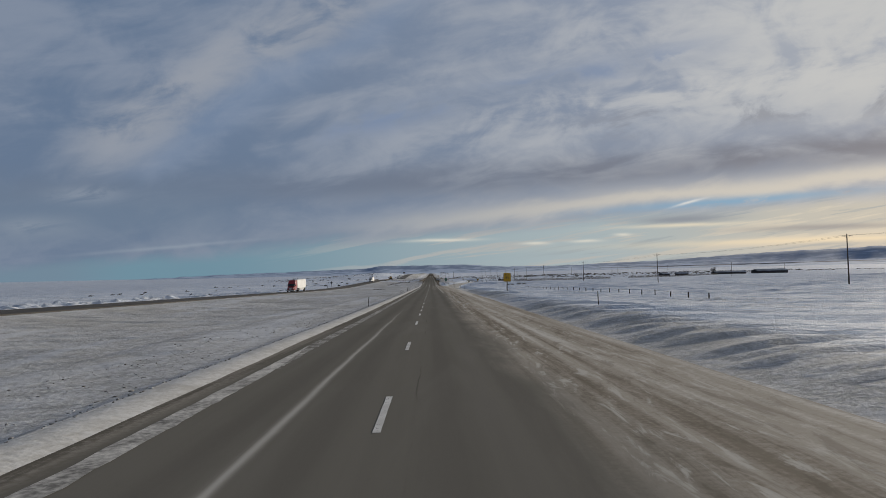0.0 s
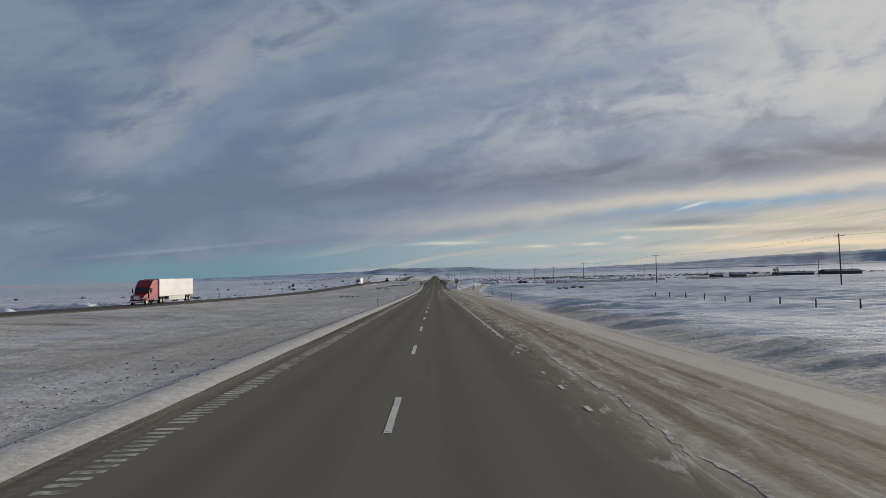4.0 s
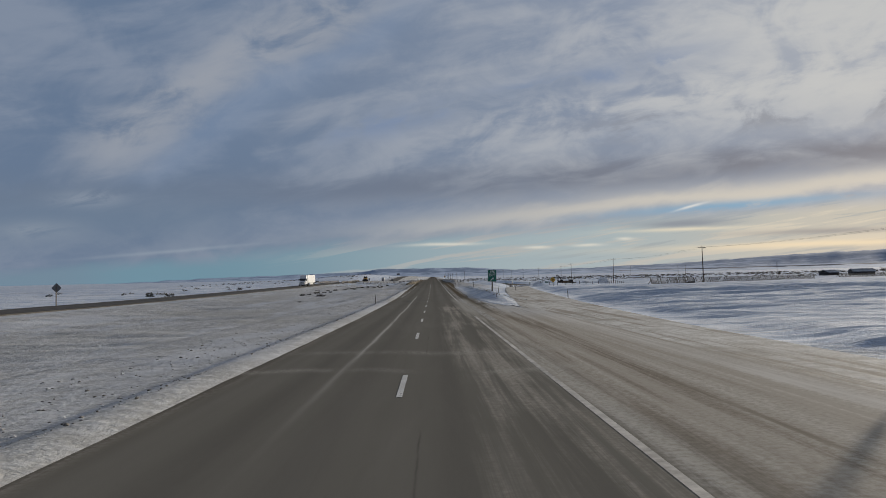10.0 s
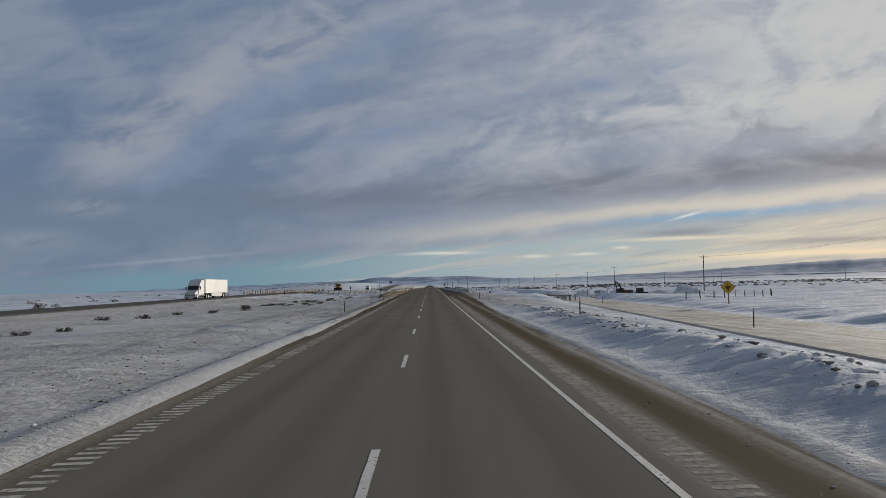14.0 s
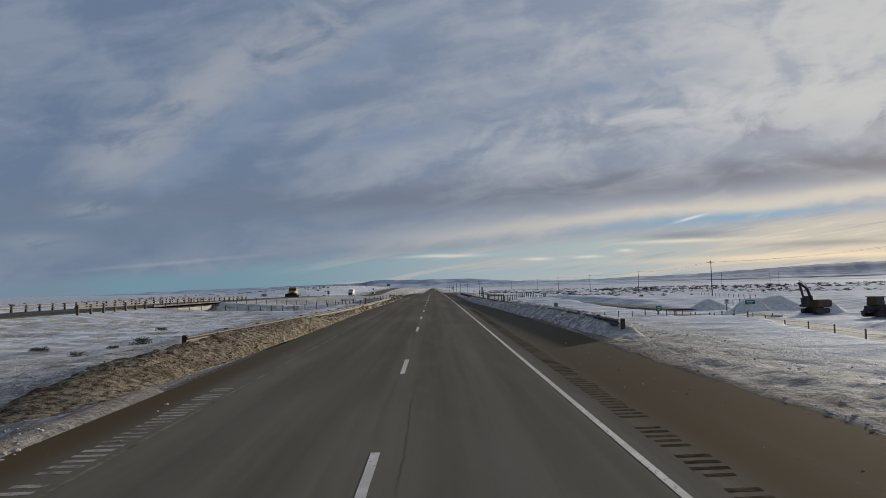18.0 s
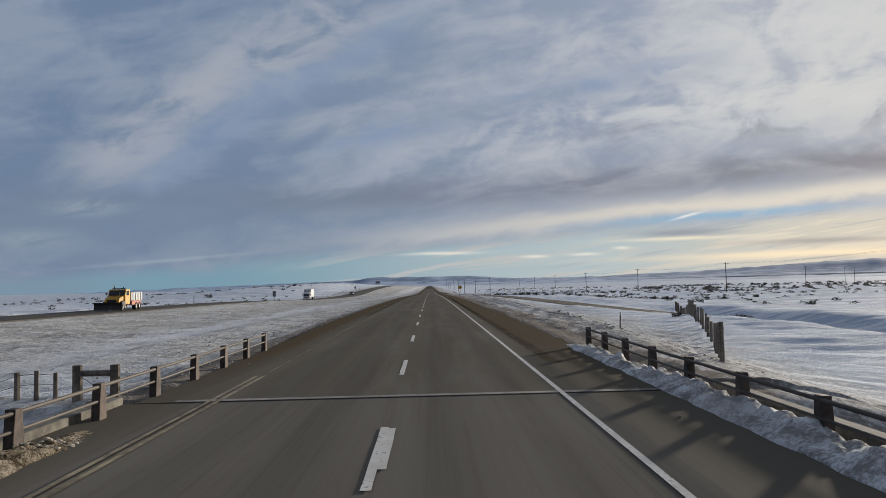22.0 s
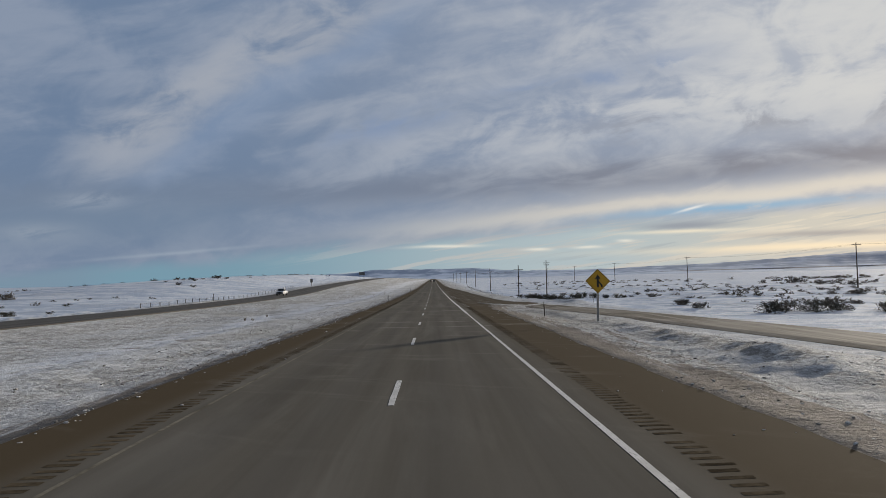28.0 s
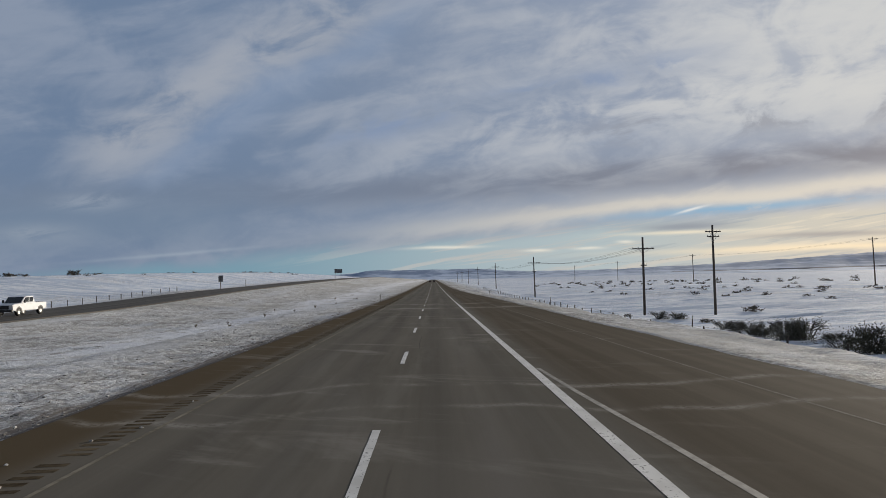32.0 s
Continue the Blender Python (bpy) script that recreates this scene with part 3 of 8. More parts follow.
        for c, w in ((451.0, 0.4), (455.5, 0.28), (461.0, 0.25), (853.5, 0.3), (859.0, 0.25), (877.0, 0.2), (903.0, 0.2), (917.0, 0.2), (949.5, 0.2), (952.5, 0.22), (1000.0, 1.6), (1012.0, 1.2), (318.0, 0.6), (313.0, 0.4)):
            q = N.math("DIVIDE", N.math("SUBTRACT", wav, c + 0.0), w)
            q = N.math("EXPONENT", N.math("MULTIPLY", N.math("MULTIPLY", q, q), -1.0))
            bandmask = q if bandmask is None else N.math("MAXIMUM", bandmask, q)
        base = N.mix(N.math("MULTIPLY", N.math("MULTIPLY", N.math("MULTIPLY", bandmask, 0.36), N.ramp(patch, 0.38, 0.58)), N.ramp(N.math("ADD", grit, N.math("MULTIPLY", thin, 0.3)), 0.4, 0.75)), base, rgb(0.42, 0.40, 0.36))
    base = N.mix(N.math("MULTIPLY", fine, 0.35), base, N.mix(1.0, base, rgb(0.6, 0.6, 0.6), "MULTIPLY"))
    # tar seam beside the lane line
    sx = N.math("DIVIDE", N.math("SUBTRACT", x, N.math("ADD", 0.45, N.math("MULTIPLY", N.math("SUBTRACT", N.noise(N.vec(0.0, N.math("MULTIPLY", y, 0.35), 1.0), 1.0, 3.0, 0.6), 0.5), 0.18))), 0.018)
    seam = N.math("MULTIPLY", N.math("EXPONENT", N.math("MULTIPLY", N.math("MULTIPLY", sx, sx), -1.0)), N.ramp(patch, 0.5, 0.6))
    base = N.mix(N.math("MULTIPLY", seam, 0.4), base, rgb(0.022, 0.022, 0.022))
    base = N.mix(1.0, base, rgb(1.2, 1.19, 1.17), "MULTIPLY")
    bn = N.add("ShaderNodeBump", Strength=0.35, Distance=0.006, Height=fine)
    s = N.add("ShaderNodeBsdfPrincipled", Base_Color=base, Roughness=N.math("ADD", 0.80, N.math("MULTIPLY", grit, 0.2)), Normal=bn.outputs[0])
    N.put(s, "Specular IOR Level", 0.008)
    out = N.add("ShaderNodeOutputMaterial")
    N.tree.links.new(s.outputs[0], out.inputs[0])
    return m


def lump_material(name, c0, c1, c2, scale=2.2, bump=0.12, tracks=0.0):
    """Ploughed snow: lumps of two tones with dirt in the hollows."""
    m = bpy.data.materials.new(name)
    m.use_nodes = True
    N = Nodes(m.node_tree)
    p = N.pos()
    x, y, z = N.xyz(p)
    a, b, c = N.noise(p, scale, 6.0, 0.65, 0.3), N.noise(p, scale * 7, 4.0, 0.6), N.noise(p, scale * 0.15, 4.0, 0.6)
    base = N.mix(N.ramp(N.math("ADD", N.math("MULTIPLY", a, 0.65), N.math("MULTIPLY", b, 0.35)), 0.40, 0.60), rgb(*c0), rgb(*c1))
    base = N.mix(N.math("MULTIPLY", N.ramp(c, 0.45, 0.7), 0.6), base, rgb(*c2))
    if tracks:
        st = N.noise(N.vec(N.math("MULTIPLY", x, 1.6), N.math("MULTIPLY", y, 0.06), 4.0), 1.0, 6.0, 0.65, 0.5)
        base = N.mix(N.math("MULTIPLY", N.ramp(st, 0.48, 0.62), tracks), base, rgb(*c2))
    bn = N.add("ShaderNodeBump", Strength=0.9, Distance=bump, Height=N.math("ADD", a, N.math("MULTIPLY", b, 0.35)))
    s = N.add("ShaderNodeBsdfPrincipled", Base_Color=base, Roughness=0.9, Normal=bn.outputs[0])
    N.put(s, "Specular IOR Level", 0.05)
    out = N.add("ShaderNodeOutputMaterial")
    N.tree.links.new(s.outputs[0], out.inputs[0])
    return m


def chipped_paint():
    """Lane paint with pits where the asphalt shows through."""
    m = bpy.data.materials.new("chipped_white_paint")
    m.use_nodes = True
    N = Nodes(m.node_tree)
    p = N.pos()
    a, b = N.noise(p, 14.0, 4.0, 0.7), N.noise(p, 1.1, 3.0, 0.5)
    pits = N.ramp(N.math("ADD", a, N.math("MULTIPLY", N.math("SUBTRACT", b, 0.5), 0.35)), 0.60, 0.66)
    base = N.mix(N.ramp(b, 0.3, 0.7), rgb(0.50, 0.49, 0.46), rgb(0.68, 0.67, 0.64))
    base = N.mix(pits, base, rgb(0.09, 0.085, 0.08))
    s = N.add("ShaderNodeBsdfPrincipled", Base_Color=base, Roughness=0.7)
    out = N.add("ShaderNodeOutputMaterial")
    N.tree.links.new(s.outputs[0], out.inputs[0])
    return m


def dark_asphalt():
    """The oncoming carriageway: bare dark asphalt, drier along the wheel tracks, dusted at its edges."""
    m = bpy.data.materials.new("bare_dark_asphalt")
    m.use_nodes = True
    N = Nodes(m.node_tree)
    p = N.pos()
    x, y, z = N.xyz(p)
    a, b = N.noise(p, 6.0, 5.0, 0.65), N.noise(N.vec(N.math("MULTIPLY", x, 0.9), N.math("MULTIPLY", y, 0.03), 2.0), 1.0, 5.0, 0.6, 0.4)
    base = N.mix(N.ramp(b, 0.35, 0.65), rgb(0.058, 0.054, 0.050), rgb(0.105, 0.098, 0.088))
    base = N.mix(N.math("MULTIPLY", N.ramp(a, 0.5, 0.7), 0.35), base, rgb(0.15, 0.142, 0.13))
    s = N.add("ShaderNodeBsdfPrincipled", Base_Color=base, Roughness=0.85)
    N.put(s, "Specular IOR Level", 0.1)
    out = N.add("ShaderNodeOutputMaterial")
    N.tree.links.new(s.outputs[0], out.inputs[0])
    return m


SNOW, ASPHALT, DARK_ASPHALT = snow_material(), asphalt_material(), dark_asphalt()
WHITE_PAINT = material("worn_white_road_paint", (0.62, 0.61, 0.58), 0.7, grain=0.16, scale=9.0)
YELLOW_PAINT = material("worn_yellow_road_paint", (0.205, 0.185, 0.145), 0.9, grain=0.18, scale=6.0, spec=0.0)
FADED_YELLOW = material("faded_yellow_paint", (0.24, 0.20, 0.13), 0.8, grain=0.3, scale=5.0)
FAINT_LINE = material("nearly_worn_off_paint", (0.155, 0.14, 0.115), 0.9, grain=0.2, scale=5.0, spec=0.02)
PALE_LINE = material("pale_worn_paint", (0.185, 0.175, 0.155), 0.8, grain=0.3, scale=5.0)
WOOD = material("weathered_grey_wood", (0.16, 0.135, 0.11), 0.85, grain=0.25, scale=14.0, bump=0.004)
DARK_WOOD = material("dark_creosote_wood", (0.075, 0.06, 0.05), 0.85, grain=0.25, scale=9.0, bump=0.004)
STEEL = material("galvanised_steel", (0.34, 0.34, 0.33), 0.45, 0.7, grain=0.12, scale=6.0)
DULL_STEEL = material("weathered_guardrail_steel", (0.095, 0.082, 0.068), 0.7, 0.25, grain=0.2, scale=3.0)
CONCRETE = material("weathered_concrete", (0.34, 0.33, 0.30), 0.85, grain=0.18, scale=3.0, bump=0.004)
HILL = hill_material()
DARK = material("black_rubber", (0.02, 0.02, 0.02), 0.8, grain=0.2)
CHIPPED_PAINT = chipped_paint()
SNOWY_PAINT = material("snow_caked_paint", (0.40, 0.38, 0.345), 0.8, grain=0.2, scale=5.0)
SNOW_CAKE = material("packed_white_snow", (0.44, 0.425, 0.395), 0.9, grain=0.3, scale=9.0, spec=0.05)
SNOW_GREY = material("packed_grey_snow", (0.27, 0.255, 0.23), 0.9, grain=0.3, scale=9.0, spec=0.05)
GROOVE = material("dirty_groove", (0.085, 0.067, 0.046), 0.95, grain=0.25, scale=7.0, spec=0.0)
FAINT_GROOVE = material("sand_filled_groove", (0.096, 0.076, 0.051), 0.95, grain=0.25, scale=7.0, spec=0.0)
PALE_SEAM = material("worn_concrete_header", (0.215, 0.205, 0.19), 0.85, grain=0.25, scale=3.0)
DIRTY_SNOW = lump_material("dirty_ploughed_snow", (0.050, 0.036, 0.021), (0.40, 0.345, 0.265), (0.105, 0.076, 0.045), 4.6, 0.16)
GREY_SNOW = lump_material("grey_ploughed_snow", (0.28, 0.27, 0.255), (0.78, 0.785, 0.80), (0.46, 0.44, 0.41))
PACKED_SNOW = lump_material("packed_ramp_snow", (0.44, 0.42, 0.38), (0.64, 0.63, 0.60), (0.27, 0.235, 0.19), 0.8, 0.05, 0.8)
RAMP_ASPHALT = lump_material("snow_dusted_ramp", (0.062, 0.052, 0.040), (0.098, 0.083, 0.064), (0.26, 0.24, 0.21), 0.7, 0.02, 0.6)
RUST_STEEL = material("dark_rusted_steel", (0.085, 0.065, 0.055), 0.75, 0.4, grain=0.3, scale=8.0)
REFLECTOR = material("pale_reflector", (0.6, 0.6, 0.55), 0.35, grain=0.05)
INSULATOR = material("glazed_insulator", (0.25, 0.24, 0.23), 0.25, grain=0.1)
SIGN_YELLOW = material("sign_yellow", (0.62, 0.36, 0.02), 0.55, grain=0.06, scale=3.0)
SIGN_GREEN = material("sign_green", (0.006, 0.135, 0.095), 0.5, grain=0.06, scale=3.0)
SIGN_WHITE = material("sign_white", (0.72, 0.73, 0.72), 0.5, grain=0.05)
SIGN_BLACK = material("sign_black", (0.02, 0.02, 0.02), 0.5, grain=0.1)
SIGN_RED = material("sign_red", (0.35, 0.04, 0.03), 0.5, grain=0.1)
SIGN_BACK = material("bare_aluminium_sign_back", (0.16, 0.165, 0.17), 0.5, 0.5, grain=0.12, scale=3.0)


# ---------- building helpers ----------
def mesh_data(name, verts, faces, mat=None, smooth=False):
    me = bpy.data.meshes.new(name)
    me.from_pydata([tuple(v) for v in verts], [], faces)
    me.validate()
    if mat:
        me.materials.append(mat)
    if smooth:
        me.polygons.foreach_set("use_smooth", [True] * len(me.polygons))
    me.update()
    return me


def solid(name, verts, faces, mat, parent=None, label="", smooth=False):
    ob = new(name, mesh_data(name, verts, faces, mat, smooth))
    if parent:
        ob.parent = parent
    if label:
        tagged(ob, label)
    return ob


def part(name, bm, mat, parent, label="", smooth=False):
    """Links a bmesh as one mesh object under a thing or under a part."""
    me = bpy.data.meshes.new(name)
    bm.to_mesh(me)
    bm.free()
    me.materials.append(mat)
    if smooth:
        me.polygons.foreach_set("use_smooth", [True] * len(me.polygons))
    ob = new(name, me)
    ob.parent = parent
    if label:
        tagged(ob, label)
    return ob


def thing(name, m, label, category, group="", kind=""):
    """The empty at a thing's base that carries its parts."""
    e = new(name)
    e.empty_display_size = 0.2
    e.matrix_world = m
    return tagged(e, label, category, group, kind)


def box(bm, x0, x1, y0, y1, z0, z1, bevel=0.0, m=None):
    r = bmesh.ops.create_cube(bm, size=1.0)
    vs = r["verts"]
    bmesh.ops.transform(bm, matrix=Matrix.Translation(((x0 + x1) / 2, (y0 + y1) / 2, (z0 + z1) / 2)) @ Matrix.Diagonal((x1 - x0, y1 - y0, z1 - z0, 1)), verts=vs)
    if bevel:
        es = list({e for v in vs for e in v.link_edges})
        r = bmesh.ops.bevel(bm, geom=es, offset=bevel, segments=2, affect="EDGES", profile=0.5)
        vs = list({v for f in r["faces"] for v in f.verts} | {v for v in vs if v.is_valid})
    if m is not None:
        bmesh.ops.transform(bm, matrix=m, verts=vs)
    return vs


def rod(bm, a, b, r0, r1=None, n=8):
    """A tapered round bar from a to b."""
    a, b = Vector(a), Vector(b)
    r1 = r0 if r1 is None else r1
    q = (b - a).to_track_quat("Z", "Y").to_matrix().to_4x4()
    r = bmesh.ops.create_cone(bm, cap_ends=True, segments=n, radius1=r0, radius2=r1, depth=(b - a).length)
    bmesh.ops.transform(bm, matrix=Matrix.Translation((a + b) / 2) @ q, verts=r["verts"])
    return r["verts"]


def prism(bm, pts, x0, x1, bevel=0.0):
    """A side profile (y, z) pulled across from x0 to x1."""
    a = [bm.verts.new((x0, y, z)) for y, z in pts]
    b = [bm.verts.new((x1, y, z)) for y, z in pts]
    fs = [bm.faces.new(a[::-1]), bm.faces.new(b)]
    n = len(pts)
    for i in range(n):
        fs.append(bm.faces.new((a[i], a[(i + 1) % n], b[(i + 1) % n], b[i])))
    bmesh.ops.recalc_face_normals(bm, faces=fs)
    if bevel:
        es = list({e for f in fs for e in f.edges})
        bmesh.ops.bevel(bm, geom=es, offset=bevel, segments=2, affect="EDGES", profile=0.5)


def cut(bm_fn):
    bm = bmesh.new()
    bm_fn(bm)
    return bm


# ---------- ground ----------
OPP_Y = [-300, 0, 280, 420, 560, 650, 720, 800, 870, 960, 1010, 1040, 1078, 1205, 1400, 2200, 6000]
OPP_X = [-38, -38, -41.5, -43, -42.2, -39.5, -38, -37.2, -37, -36.5, -36.5, -36.5, -36.5, -36.5, -36, -34, -34]   # the far carriageway's near edge
OPP_UP = [0.5, 0.5, 0.2, 0.1, 0.0, 0.0, -0.1, -0.1, -0.6, -0.4, 0.0, 0.7, 1.7, 3.6, 5.0, 3.0, 0.0]              # its height over this one
OPP_W = 10.5


@functools.lru_cache(maxsize=None)
def opp_x(y):
    return smooth_interp(y, OPP_Y, OPP_X)


@functools.lru_cache(maxsize=None)
def opp_z(y):
    return road_z(y) + smooth_interp(y, OPP_Y, OPP_UP)


@functools.lru_cache(maxsize=None)
def field_z(y):
    """Level of the open plain."""
    return smooth_interp(y, [-3000, -400, 0, 300, 600, 900, 1500, 6000], [0.0, 0.0, -1.0, -4.2, -7.0, -7.6, -7.6, -6.5])


@functools.lru_cache(maxsize=None)
def right_edge(y):
    """Where the pavement ends on the right; wider at both ramps."""
    return smooth_interp(y, [-200, 0, 60, 110, 200, 344, 364, 379, 470, 500, 585, 612, 872, 881, 893, 905, 925, 945, 1020, 1120, 1200, 6000],
                         [7.6, 7.8, 8.6, 9.2, 9.5, 9.5, 7.6, 6.7, 6.7, 7.4, 7.4, 6.7, 6.7, 6.9, 13.2, 11.0, 10.4, 10.2, 9.6, 7.4, 6.7, 6.7])


def left_edge(y):
    return -5.4 - 0.55 * step(655, 685, y)


EXIT_Y = [180, 260, 300, 340, 393, 450, 520, 580, 625]
EXIT_X = [7.4, 8.0, 9.2, 11.2, 15.5, 21.0, 29.0, 38.0, 48.0]     # centre of the off-ramp
ON_Y = [655, 690, 740, 790, 840, 870, 893, 920]
ON_X = [50.0, 40.5, 30.2, 25.5, 20.8, 15.6, 10.8, 7.2]                  # centre of the on-ramp
CROSS_Y = 634.5                                                   # the lower road that passes under both bridges


@functools.lru_cache(maxsize=None)
def ramp_z(y):
    """Height of the ramps below the carriageway."""
    return road_z(y) + smooth_interp(y, [180, 260, 330, 345, 420, 520, 610, 660, 740, 800, 870, 900, 920], [-0.046, -0.046, -0.046, -0.06, -0.3, -1.5, -3.5, -3.5, -1.9, -1.0, -0.2, -0.06, -0.05])


def step(a, b, v):
    t = min(max((v - a) / (b - a), 0.0), 1.0)
    return t * t * (3 - 2 * t)


@functools.lru_cache(maxsize=None)
def bank_z(y):
    """Height of the snow a little way off the right shoulder, over the road."""
    return smooth_interp(y, [-200, 0, 200, 330, 420, 480, 560, 700, 800, 890, 940, 1000, 1060, 1140, 1250, 6000], [0.1, 0.05, 0.0, 0.1, 0.1, -0.5, -1.1, -1.3, -0.7, -0.9, -1.9, -2.2, -2.1, -1.5, -0.7, -0.4])


@functools.lru_cache(maxsize=None)
def dish_k(y):
    return smooth_interp(y, [-300, 300, 450, 600, 720, 900, 6000], [0.65, 0.6, 0.5, 1.0, 0.9, 0.7, 0.4])


@functools.lru_cache(maxsize=None)
def hill_k(y):
    return smooth_interp(y, [-300, 930, 1010, 1090, 1300, 1600, 2300, 6000], [0.0, 0.0, 1.0, 4.2, 4.6, 4.0, 1.0, 0.0])


@functools.lru_cache(maxsize=None)
def ramp_x(y):
    if EXIT_Y[0] <= y <= EXIT_Y[-1]:
        return smooth_interp(y, EXIT_Y, EXIT_X)
    if ON_Y[0] <= y <= ON_Y[-1]:
        return smooth_interp(y, ON_Y, ON_X)
    return None


CUT_Z = -9.7        # level of the lower road


def ground_z(x, y):
    r, f = road_z(y), field_z(y)
    if x >= 0:
        e = right_edge(y)
        z = r - 0.12 + 0.08 * step(e - 0.1, e + 0.6, x) + (bank_z(y) + 0.04) * step(e, e + 12.0, x)
        if y < 345:
            z = z + 0.30 * step(e + 0.2, e + 3.4, x) * (1 - step(e + 4.5, e + 13, x)) * (1 - step(320, 345, y))
        z = z + (f - z) * step(24.0, 75.0, x)
        c = ramp_x(y)
        if c is not None:
            z = z + (ramp_z(y) - 0.05 - z) * (1 - step(4.2, 10.0, abs(x - c))) * step(e - 0.3, e + 1.0, x)
    else:
        ox, oz = opp_x(y), opp_z(y)
        if x > ox:
            a = min(max((-5.4 - x) / (-5.4 - ox), 0.0), 1.0)
            z = r + (oz - r) * a - 0.9 * math.sin(math.pi * a) * dish_k(y) - 0.12
        elif x > ox - OPP_W:
            z = oz - 0.12
        else:
            d = ox - OPP_W - x
            z = oz - 0.12 - 0.5 * step(0, 8, d)
            z = z + (f + 0.5 - z) * step(60, 320, d) + hill_k(y) * math.exp(-((d - 55) / 60.0) ** 2) * step(0, 45, d)
    # hollow beside the lower road where snow is dumped
    if 20 < x < 84 and 580 < y < 690:
        k = (1 - step(18, 46, math.hypot((x - 62) * 1.0, (y - 636) * 0.8))) * step(20, 36, x)
        z = z + (-8.6 - z) * k
    # the embankment falls away gently beside the bridge
    g = abs(y - CROSS_Y)
    if 8 < x < 90 and g < 62:
        k = step(8.5, 27, x) * (1 - step(18, 62, g)) * (1 - step(66, 90, x))
        if z > -8.1:
            z = z + (-8.1 - z) * k
    # the cut for the lower road
    if -75 < x < 75 and g < 20:
        deep = step(-75, -58, x) * (1 - step(12, 26, x))
        w = 1 - step(7.5, 15.6, g)
        if z > CUT_Z:
            z = z + (CUT_Z - z) * w * deep
    return z


def drift(x, y):
    """Drifts and wind-cut ridges on the snow."""
    n = (noise.noise((x * 0.05, y * 0.20, 0.3)) * 0.26 + noise.noise((x * 0.02, y * 0.03, 5.3)) * 0.45
         + abs(noise.noise((x * 0.16, y * 0.55, 2.2))) * 0.16 + noise.noise((x * 0.5, y * 0.9, 9.1)) * 0.06)
    if x > 0:
        k = step(0.3, 6.0, x - right_edge(y)) * (1 - 0.45 * (1 - step(300, 345, y)) * (1 - step(25, 50, x)))
        c = ramp_x(y)
        if c is not None:
            k *= step(3.5, 7.0, abs(x - c))
    else:
        o = opp_x(y)
        k = 0.0 if o - OPP_W - 0.5 < x < o + 0.5 else step(0.3, 6.0, -x - 5.4) * step(0.5, 4.0, min(abs(x - o), abs(x - o + OPP_W)))
        k *= 0.75
    return n * k


def grid_lines(near, far, n):
    g = (far / near) ** (1.0 / n)
    return [near * g ** i for i in range(n + 1)]


def vnoise(x, y, s):
    """Smooth value noise over arrays, -1 to 1."""
    ix, iy = np.floor(x), np.floor(y)
    fx, fy = x - ix, y - iy
    fx, fy = fx * fx * (3 - 2 * fx), fy * fy * (3 - 2 * fy)

    def h(i, j):
        v = np.sin(i * 127.1 + j * 311.7 + s * 74.7) * 43758.5453
        return v - np.floor(v)
    a = h(ix, iy) * (1 - fx) + h(ix + 1, iy) * fx
    b = h(ix, iy + 1) * (1 - fx) + h(ix + 1, iy + 1) * fx
    return (a * (1 - fy) + b * fy) * 2 - 1


def sstep(a, b, v):
    t = np.clip((v - a) / (b - a), 0, 1)
    return t * t * (3 - 2 * t)


def relief(X, Y):
    """Wind-cut ridges across the open snow, sharp along their crests."""
    ys = Y[:, 0]
    e = np.array([right_edge(float(v)) for v in ys])[:, None]
    o = np.array([opp_x(float(v)) for v in ys])[:, None]
    c = np.array([ramp_x(float(v)) or -9999.0 for v in ys])[:, None]
    w = Y + 2.6 * vnoise(X * 0.05, Y * 0.05, 1.0) + 0.7 * vnoise(X * 0.21, Y * 0.2, 8.0)
    p = w * 0.78 + 1.5 * vnoise(X * 0.05, Y * 0.06, 2.0)
    a = (1 - (p - np.floor(p))) ** 1.4 * np.clip(0.35 + 0.9 * vnoise(X * 0.07, np.floor(p) * 3.7, 3.0), 0, 1)
    p = w * 0.15 + 1.1 * vnoise(X * 0.035, Y * 0.03, 6.0)
    b = (1 - (p - np.floor(p))) * np.clip(0.4 + 1.0 * vnoise(X * 0.07, np.floor(p) * 3.7, 7.0), 0, 1)
    f = vnoise(X * 0.55, Y * 0.85, 4.0)
    lull = 0.55 + 0.45 * sstep(-0.4, 0.3, vnoise(X * 0.03, Y * 0.035, 5.0))
    start = np.where(Y < 346, -0.2, 8.0)
    kr = sstep(start, start + 2.2, X - e) * sstep(4.0, 6.5, np.abs(X - c))
    kl = sstep(7.6, 10.5, -X - 5.4) * sstep(0.8, 3.5, np.minimum(np.abs(X - o), np.abs(X - o + OPP_W))) * np.where((X < o) & (X > o - OPP_W), 0.0, 1.0)
    ky = np.where(Y < 425, 1.0, 0.5) * np.where((Y > 560) & (Y < 900) & (X < 60), 0.4, 1.0)
    near = np.where(Y < 346, np.exp(-((X - e - 4.0) / 4.5) ** 2), 0.0)
    kr = kr * (1 + 0.25 * near)
    z = kr * lull * ky * (0.19 * a + np.where(Y < 346, 0.15, 0.34) * b + 0.06 * f / ky) + kl * lull * (0.07 * a + 0.09 * b + 0.06 * f)
    return z * np.where(Y > 1130, 0.5, 1.0)


